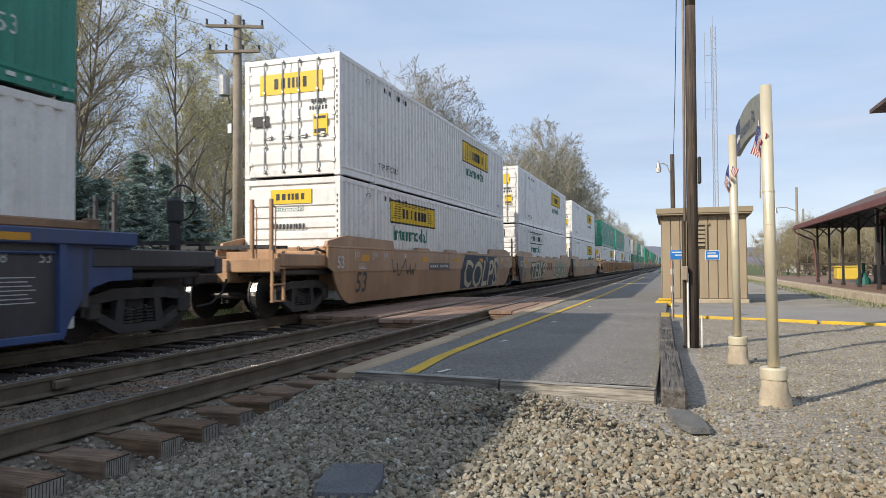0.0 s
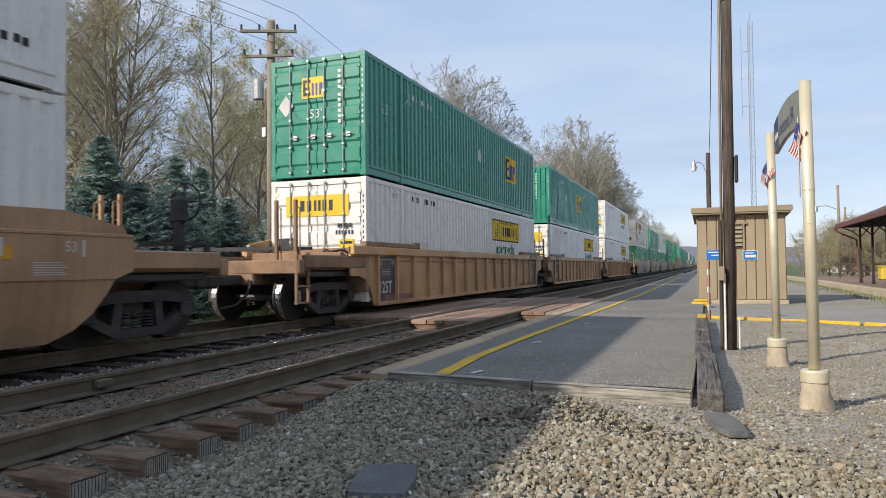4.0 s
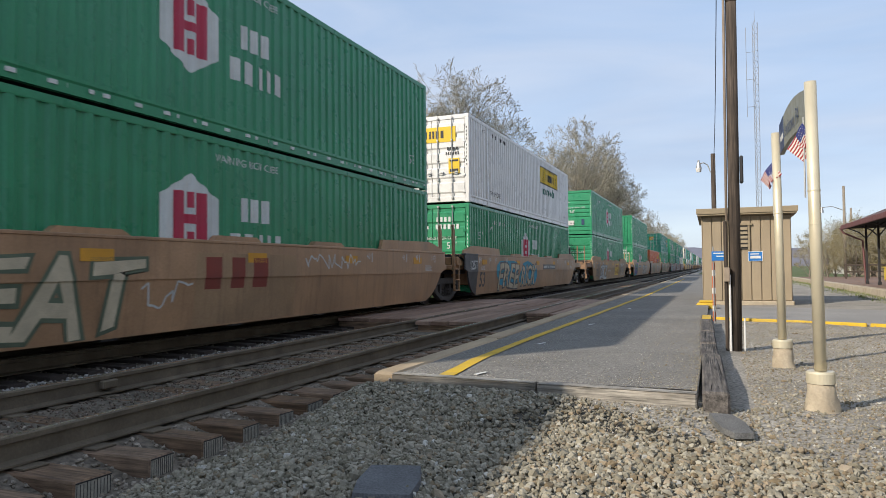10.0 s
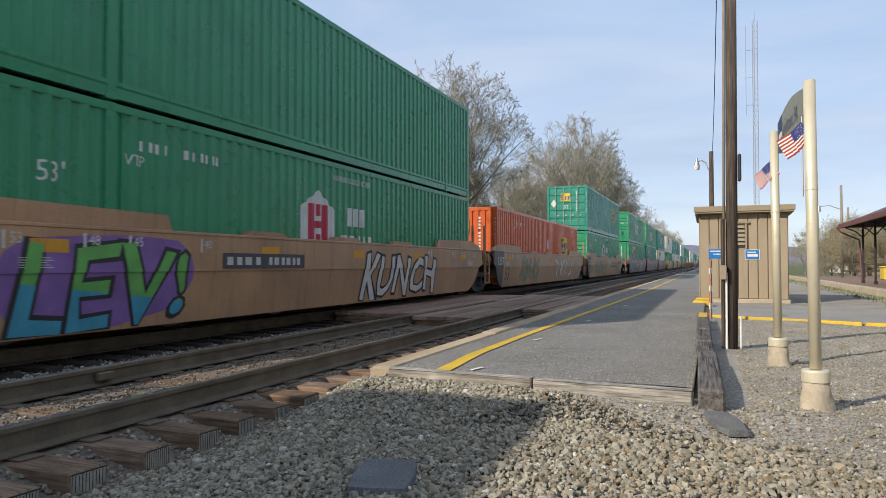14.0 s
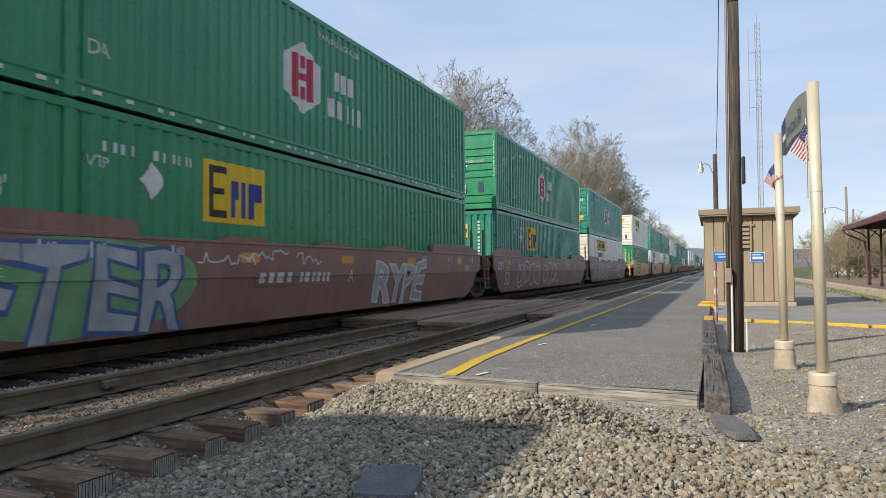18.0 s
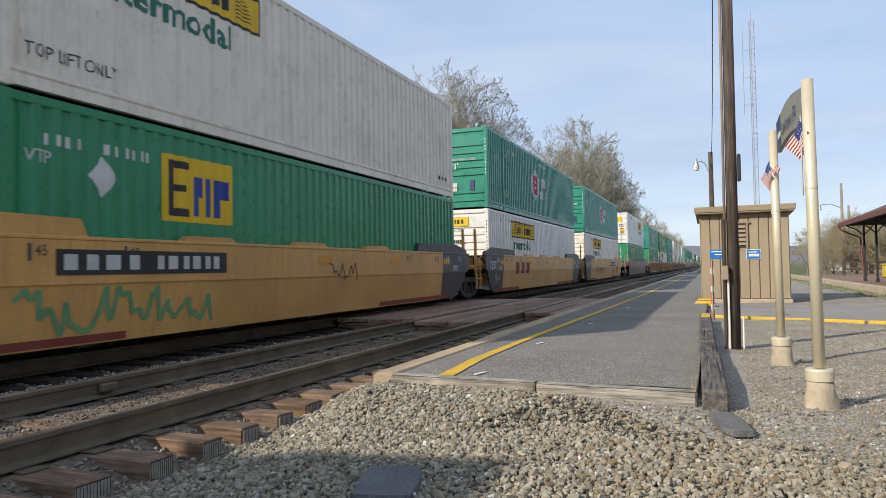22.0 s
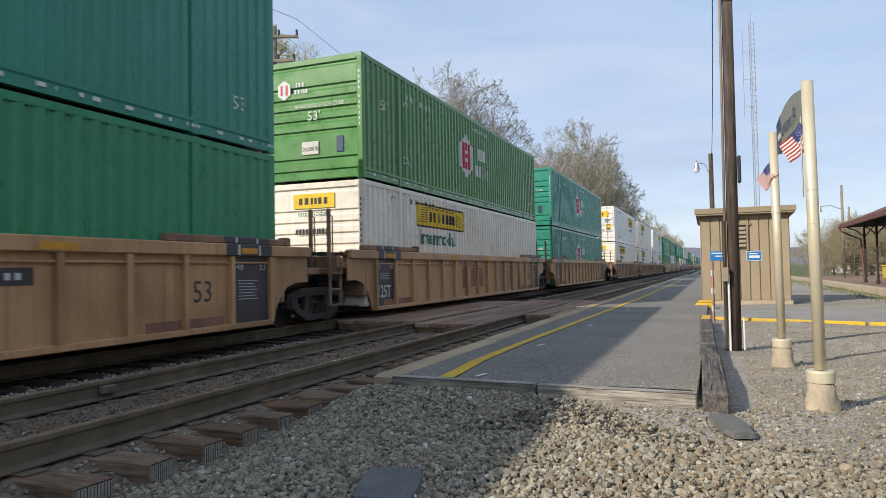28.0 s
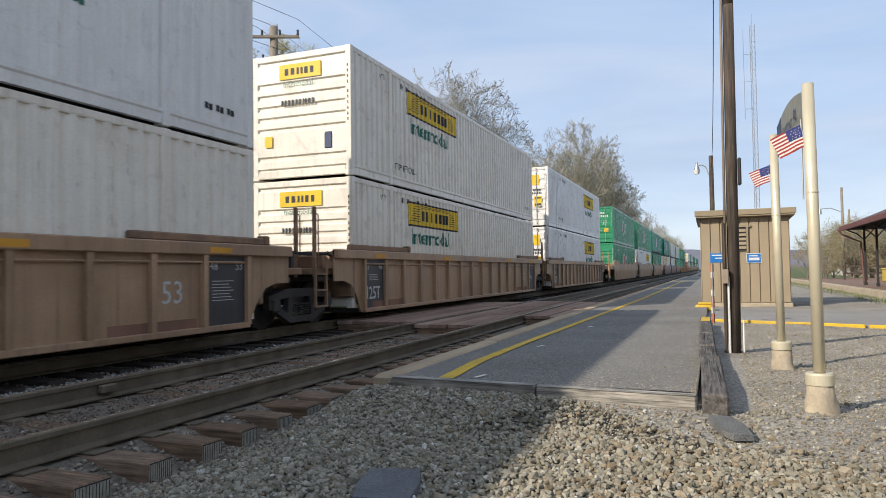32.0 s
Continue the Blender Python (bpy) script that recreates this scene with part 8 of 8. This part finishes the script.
def build_spruces():
    rng = random.Random(8)

    def make(seed, h):
        r = random.Random(seed)
        trunk = Build().tube((0, 0, -0.1), (0, 0, h), 0.1, 0.012, 7)
        b = Build()
        z = 0.25
        while z < h - 0.08:
            a = r.uniform(0, 6.28)
            ln = (2.25 * (1 - z / h) ** 0.85 + 0.06) * r.uniform(0.55, 1.15)
            d = Vector((math.cos(a), math.sin(a), 0))
            side = Vector((-d.y, d.x, 0))
            steps = max(4, int(ln / 0.1))
            rise = r.uniform(-0.34, 0.02)
            for k in range(steps):
                f = (k + 0.4) / steps
                c = Vector((0, 0, z)) + d * ln * f + Vector((0, 0, ln * (rise * f + 0.25 * f * f)))
                for s in (-1, 1, -0.5, 0.5, 0):
                    q = (0.24 * (1 - f) + 0.1) * r.uniform(0.6, 1.25)
                    tip = c + side * s * q + d * q * r.uniform(0.4, 0.9) + Vector((0, 0, r.uniform(-0.09, 0.07)))
                    up = Vector((r.uniform(-.02, .02), r.uniform(-.02, .02), 0.03))
                    w = (d if s else side) * 0.035
                    b.add([c - w, c + w, tip, c + up], [(0, 1, 2), (0, 2, 3), (1, 3, 2)])
            z += 0.0045 + 0.011 * z / h
        root = thing("spruce", (0, 0, 0), "small blue-green spruce with drooping branches", "tree", "spruces behind the tracks")
        part("trunk", trunk.mesh("trunk", "bark"), root)
        part("crown", b.mesh("crown", "spruce"), root)
        return root
    a, b = make(1, 5.4), make(2, 4.2)
    spots = [(a, -16.2, 14.6), (b, -15.8, 17.0), (a, -17.2, 18.6), (b, -16.4, 12.6), (a, -18.2, 16.4), (b, -16.6, 20.6), (a, -18.4, 21.2), (b, -17.8, 25.0), (b, -16.9, 31.0), (a, -17.2, 15.6), (b, -15.6, 15.4)]
    for i, (o, x, y) in enumerate(spots):
        m = Matrix.Translation((x, y, ground_z(x, y) - 0.05)) @ Matrix.Rotation(rng.uniform(0, 6.28), 4, "Z")
        if i < 2:
            o.matrix_basis = m
        else:
            copy_thing(o, m)
    # brush and grass
    g = Build()
    for i in range(15000):
        x, y = -11.7 - 5.5 * rng.random() ** 1.2, rng.uniform(-4, 46)
        z = ground_z(x, y) - 0.02
        h = rng.uniform(0.08, 0.3)
        a = rng.uniform(0, 6.28)
        dx, dy = math.cos(a) * 0.014, math.sin(a) * 0.014
        g.add([(x - dx, y - dy, z), (x + dx, y + dy, z), (x + rng.gauss(0, 0.07), y + rng.gauss(0, 0.07), z + h)], [(0, 1, 2)])
    thing("grass_tufts", (0, 0, 0), "rough spring grass beside the track", "grass", kind="stuff", mesh=g.mesh("grass_tufts", "grass_blade"))
    br, leaf = Build(), []
    for i in range(7500):
        x, y = -18.5 - 17 * rng.random(), rng.uniform(10, 68)
        z = ground_z(x, y) - 0.05
        h = rng.uniform(0.8, 2.4) + 2.4 * rng.random() ** 2 * min(1.0, (-18.5 - x) / 4)
        p = Vector((x, y, z))
        q = p + Vector((rng.gauss(0, 0.3), rng.gauss(0, 0.3), h * 0.6))
        e = q + Vector((rng.gauss(0, 0.4), rng.gauss(0, 0.4), h * 0.4))
        br.tube(p, q, 0.012, 0.009, 3, False).tube(q, e, 0.009, 0.004, 3, False)
        for _ in range(2):
            w = p.lerp(q, rng.uniform(0.5, 1.0))
            br.tube(w, w + Vector((rng.gauss(0, 0.35), rng.gauss(0, 0.35), rng.uniform(0.2, 0.6))), 0.008, 0.004, 3, False)
        leaf += [q, e] if rng.random() < 0.6 else [e]
    thing("brush_leaves", (0, 0, 0), "first yellow-green leaves on the brush", "leaves", kind="stuff", mesh=leaf_specks(leaf, 9, 6, 0.075).mesh("brush_leaves", "bud"))
    thing("brushwood", (0, 0, 0), "tangled bare brown brush at the edge of the wood", "brush", kind="stuff", mesh=br.mesh("brushwood", "twig"))


M["grass_blade"] = material("grass_blade", (0.16, 0.19, 0.055), 0.9, vary=0.35, size=2, tint=0.35, islands=True)


def build_distance():
    b = Build()
    n = 90
    pts = []
    for i in range(n + 1):
        a = radians(-62 + 124 * i / n)
        x, y = 1700 * math.sin(a), 1700 * math.cos(a)
        h = 42 + 22 * noise.noise((i * 0.13, 0, 0)) + 6 * noise.noise((i * 0.7, 3, 0))
        pts.append((x, y, h))
    for x, y, h in pts:
        b.v += [(x * 0.9, y * 0.9, -2), (x, y, h), (x * 1.25, y * 1.25, -2)]
    for i in range(n):
        for k in range(2):
            b.f.append((3 * i + k, 3 * i + 3 + k, 3 * i + 4 + k, 3 * i + 1 + k))
            b.m.append(0)
    thing("backdrop_hills", (0, 0, 0), "low wooded ridge on the horizon, distance haze in its blue-grey colour", "hills", kind="structure", mesh=b.mesh("backdrop_hills", "hill_hazed", smooth=True))
    # lattice mast
    d = 170.0
    mast = thing("radio_mast", (0.0582 * d, d, -0.5), "tall slender grey lattice radio mast", "mast")
    h = 0.329 * d + 1.5
    legs = [Vector((0.62 * math.cos(a), 0.62 * math.sin(a), 0)) for a in (0.3, 2.39, 4.49)]
    for p in legs:
        part("leg", Build().tube(p, p + Vector((0, 0, h)), 0.065, n=5).mesh("leg", "mast_steel"), mast)
    b = Build()
    z, k = 0.0, 0
    while z < h - 1.4:
        for i in range(3):
            p, q = legs[i] + Vector((0, 0, z)), legs[(i + 1) % 3] + Vector((0, 0, z + 1.3))
            b.tube(p, q, 0.03, n=3, caps=False).tube(legs[i] + Vector((0, 0, z)), legs[(i + 1) % 3] + Vector((0, 0, z)), 0.03, n=3, caps=False)
        z += 1.3
    part("bracing", b.mesh("bracing", "mast_steel"), mast)
    part("antenna", Build().tube((-1.9, 0, h * 0.62), (-1.9, 0, h * 0.98), 0.06, n=5).tube((-1.9, 0, h * 0.66), (0, 0, h * 0.66), 0.05, n=5).tube((-1.9, 0, h * 0.88), (0, 0, h * 0.88), 0.05, n=5).mesh("antenna", "mast_steel"), mast)
    part("antenna", Build().tube((0, 0, h), (0, 0, h + 2.4), 0.05, 0.03, n=5).tube((0, 0, h * 0.77), (-2.2, 0, h * 0.77), 0.05, n=5).mesh("antenna", "mast_steel"), mast)


M["mast_steel"] = material("mast_steel", (0.33, 0.34, 0.36), 0.5, 0.5, vary=0.15)


def build_station():
    # raised station platform and kerb
    pl = thing("station_platform", (-0.22, 0, 0), "raised brick-paved station platform with a pale kerb", "platform", kind="structure")
    part("paving", Build().box(6.2, 16, 8, 62, -0.3, 0.09).mesh("paving", "brick_pave"), pl)
    y = 8.0
    while y < 62:
        part("kerb", kept("skerb", lambda: Build().box(5.85, 6.2, 0, 2.98, -0.3, 0.11, cut=0.02).mesh("kerb", "concrete")), pl, (0, y, 0), "pale kerb stone")
        y += 3.0
    b = Build()
    rng = random.Random(3)
    for i in range(1800):
        x, yy = 5.53 - 0.9 * rng.random() ** 2, rng.uniform(20, 60)
        a = rng.uniform(0, 6.28)
        z = -0.17
        b.add([(x - 0.012 * math.cos(a), yy - 0.012 * math.sin(a), z), (x + 0.012 * math.cos(a), yy + 0.012 * math.sin(a), z), (x + rng.gauss(0, 0.05), yy + rng.gauss(0, 0.05), z + rng.uniform(0.05, 0.14))], [(0, 1, 2)])
    thing("verge_grass", (0, 0, 0), "thin grass along the kerb", "grass", kind="stuff", mesh=b.mesh("verge_grass", "grass_blade"))
    # station house with its canopy
    st = thing("station_house", (-0.3, 0, 0), "old station house with a wide canopy on dark posts", "building")
    part("wall", Build().box(9.3, 16, 4, 36.5, 0.09, 4.4).mesh("wall", "stucco"), st, None, "pale stucco wall")
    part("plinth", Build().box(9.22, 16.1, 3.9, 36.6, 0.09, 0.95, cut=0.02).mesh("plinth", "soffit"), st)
    for yy in (34.6, 31.0, 27.4, 23.8, 20.2):
        wdw = part("window", Build().box(9.24, 9.3, yy - 0.55, yy + 0.55, 1.0, 3.0).mesh("window", "glass"), st)
        part("frame", Build().box(9.2, 9.3, yy - 0.66, yy - 0.55, 0.95, 3.1).box(9.2, 9.3, yy + 0.55, yy + 0.66, 0.95, 3.1).box(9.2, 9.3, yy - 0.7, yy + 0.7, 3.0, 3.16).box(9.22, 9.28, yy - 0.03, yy + 0.03, 1.0, 3.0).mesh("frame", "fascia"), wdw)
    can = part("canopy_roof", Build().add([(6.3, 10, 2.95), (6.3, 38.6, 2.95), (9.6, 38.6, 4.35), (9.6, 10, 4.35), (6.3, 10, 2.8), (6.3, 38.6, 2.8), (9.6, 38.6, 4.2), (9.6, 10, 4.2)],
                                           [(0, 3, 2, 1), (4, 5, 6, 7), (0, 1, 5, 4), (1, 2, 6, 5), (2, 3, 7, 6), (3, 0, 4, 7)]).mesh("canopy_roof", "roof_brown"), st, None, "reddish brown canopy roof")
    part("fascia", Build().box(6.22, 6.31, 10, 38.7, 2.76, 2.98, cut=0.01).mesh("fascia", "fascia"), can, None, "dark red fascia board")
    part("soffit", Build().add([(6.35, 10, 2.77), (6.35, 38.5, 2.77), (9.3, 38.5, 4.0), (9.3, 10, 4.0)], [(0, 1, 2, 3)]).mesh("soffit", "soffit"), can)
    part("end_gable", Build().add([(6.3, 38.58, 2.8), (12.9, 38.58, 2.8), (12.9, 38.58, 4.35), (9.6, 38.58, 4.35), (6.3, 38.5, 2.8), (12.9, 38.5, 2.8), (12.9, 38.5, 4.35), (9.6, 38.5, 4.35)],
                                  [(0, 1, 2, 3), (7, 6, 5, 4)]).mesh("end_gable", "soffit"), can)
    part("gutter", Build().path([(6.2, 38.8, 2.85), (6.35, 38.75, 2.6), (7.15, 38.7, 2.2), (7.25, 38.7, 0.1)], 0.05).mesh("gutter", "fascia"), st, None, "dark red downpipe")
    for i in range(6):
        yy = 38.4 - 2.65 * i
        post = part("canopy_post", kept("cpost", lambda: Build().box(-0.045, 0.045, -0.045, 0.045, 0.09, 2.95, cut=0.012).box(-0.07, 0.07, -0.07, 0.07, 0.09, 0.25, cut=0.015).mesh("canopy_post", "steel_dark")), st, (7.25, yy, 0), "dark canopy post")
        part("bracket", kept("cbrk", lambda: Build().path([(0, 0, 2.3), (-0.3, 0, 2.6), (-0.75, 0, 2.8)], 0.03).path([(0, 0, 2.3), (0.4, 0, 2.8), (1.0, 0, 3.2)], 0.03).mesh("bracket", "steel_dark")), post)
    part("main_roof", Build().add([(8.0, 31.6, 7.25), (8.0, 2, 7.25), (12.6, 2, 10.4), (12.6, 31.6, 10.4), (17.2, 31.6, 7.25), (17.2, 2, 7.25), (8.0, 31.6, 7.1), (8.0, 2, 7.1), (17.2, 31.6, 7.1), (17.2, 2, 7.1)],
                                  [(0, 1, 2, 3), (3, 2, 5, 4), (0, 3, 4, 8, 6), (1, 7, 9, 5, 2), (0, 6, 7, 1), (4, 5, 9, 8), (6, 8, 9, 7)]).mesh("main_roof", "roof_brown"), st, None, "brown gabled main roof")
    part("upper_wall", Build().box(9.3, 16, 4, 30.5, 4.4, 7.15).mesh("upper_wall", "stucco"), st)
    # things under and past the canopy
    thing("yellow_bin", (9.75, 45.0, 0.09), "yellow salt storage bin beside the canopy", "bin", mesh=Build().box(-0.7, 0.7, -0.5, 0.5, 0, 0.75, cut=0.06).box(-0.75, 0.75, -0.55, 0.55, 0.72, 0.8, cut=0.03).mesh("yellow_bin", "yellow_box"))
    hy = thing("hand_pump", (8.05, 34.6, 0.09), "old dark green cast iron hydrant", "hydrant")
    part("barrel", Build().tube((0, 0, 0), (0, 0, 0.3), 0.3, 0.26, 12).tube((0, 0, 0.3), (0, 0, 0.5), 0.2, 0.1, 12).tube((0, 0, 0.5), (0, 0, 0.95), 0.08, 0.07, 10).mesh("barrel", "green_box"), hy)
    fence = thing("yard_fence", (0, 0, 0), "low dark rail fence along the yard", "fence")
    for i in range(12):
        part("fence_post", kept("fpost", lambda: Build().box(-0.05, 0.05, -0.05, 0.05, -0.2, 1.1, cut=0.01).mesh("fence_post", "pole_wood")), fence, (8.2 + i * 1.3, 52.0, 0))
    for z in (0.5, 0.95):
        part("fence_rail", Build().box(8.1, 22.6, -0.03, 0.03, z, z + 0.1, cut=0.01).mesh("fence_rail", "pole_wood"), fence, (0, 52.0, 0))
    dome = thing("storage_dome", (22.5, 88, -0.2), "brown shingled storage dome", "dome")
    b = Build()
    for k in range(8):
        a0, a1 = k / 8, (k + 1) / 8
        b.tube((0, 0, 6.3 * a0), (0, 0, 6.3 * a1), 7.5 * (1 - a0 ** 1.5), 7.5 * (1 - a1 ** 1.5) + 0.02, 28, False)
    part("shell", b.mesh("shell", "dome", smooth=True), dome)
    part("door_house", Build().box(-1.6, 1.6, -8.0, -5.5, 0, 2.6).add([(-1.8, -8.2, 2.5), (1.8, -8.2, 2.5), (0, -8.2, 3.8), (-1.8, -4.8, 2.5), (1.8, -4.8, 2.5), (0, -4.8, 3.8)], [(0, 1, 2), (3, 5, 4), (0, 2, 5, 3), (1, 4, 5, 2)]).mesh("door_house", "stucco"), dome, pose(0, 0, 0, 0, 0, -12))
    br = thing("warehouse", (15.5, 100, -0.2), "long low warehouse with a pale metal roof", "building")
    part("wall", Build().box(0, 7, 0, 12, 0, 2.4).mesh("wall", "stucco"), br)
    part("roof", Build().slab([(-0.4, 2.3), (6, 4.4), (12.4, 2.3), (12.4, 2.45), (6, 4.6), (-0.4, 2.45)], -0.3, 7.3).mesh("roof", "metal_roof"), br)
    for d, h in ((60, 7.3), (74, 6.6)):
        p = thing("distant_pole", (0.1575 * d if d < 70 else 0.165 * d, d, -0.2), "distant wooden utility pole", "pole")
        part("shaft", Build().tube((0, 0, 0), (0, 0, h), 0.12, 0.09, 9).mesh("shaft", "pole_tan", smooth=True), p)
        if d < 70:
            part("arm", Build().path([(0, 0, 5.4), (-0.8, 0, 5.75), (-1.5, 0, 5.7)], 0.03).tube((-1.55, 0, 5.3), (-1.55, 0, 5.7), 0.18, 0.12, 10).mesh("arm", "steel"), p)


build_trees()
build_spruces()
build_distance()
build_station()

# ---- what moves ----
TRAIN_WAY = [(0, 0.0), (2, 31.6), (4, 63.1), (6, 94.8), (8, 126.4), (10, 158.0), (12, 189.85), (14, 221.7), (16, 253.3), (18, 285.05), (20, 316.75), (22, 348.6), (24, 380.4), (26, 412.0), (28, 443.5), (30, 475.0), (32, 506.5)]


def motions():
    for ob, u, z in MOVING:
        walk(ob, [(t, pose(SPACE_X, u - s - 0.02, z)) for t, s in TRAIN_WAY])
    # flags: how far each stands out from its post, time by time
    gust = [(0, 0.15), (3, 0.2), (6, 0.2), (8, 0.3), (9, 0.38), (11, 0.4), (13, 0.8), (15, 0.4), (17, 0.2), (19, 0.5), (21, 0.4), (23, 0.25), (25, 0.4), (28, 0.5), (30, 0.4), (32, 0.82)]
    for f, ph, strips, w in FLAGS:
        rows = [[] for _ in strips]
        for k in range(65):
            t = k * 0.5
            g = float(np.interp(t, [a for a, _ in gust], [b for _, b in gust]))
            p = Vector((0, 0, 0))
            for i, _ in enumerate(strips):
                turn = 90 + 10 + 68 * g + 16 * math.sin(t * 3.1 + ph - i * 0.9)
                drop = 66 - 58 * g + 7 * math.sin(t * 2.3 + ph - i * 0.7)
                m = Matrix.Rotation(radians(turn), 4, "Z") @ Matrix.Rotation(radians(drop), 4, "Y")
                rows[i].append((t, Matrix.Translation(p) @ m))
                p = p + m @ Vector((w, 0, 0))
        for ob, r in zip(strips, rows):
            walk(ob, r)


motions()
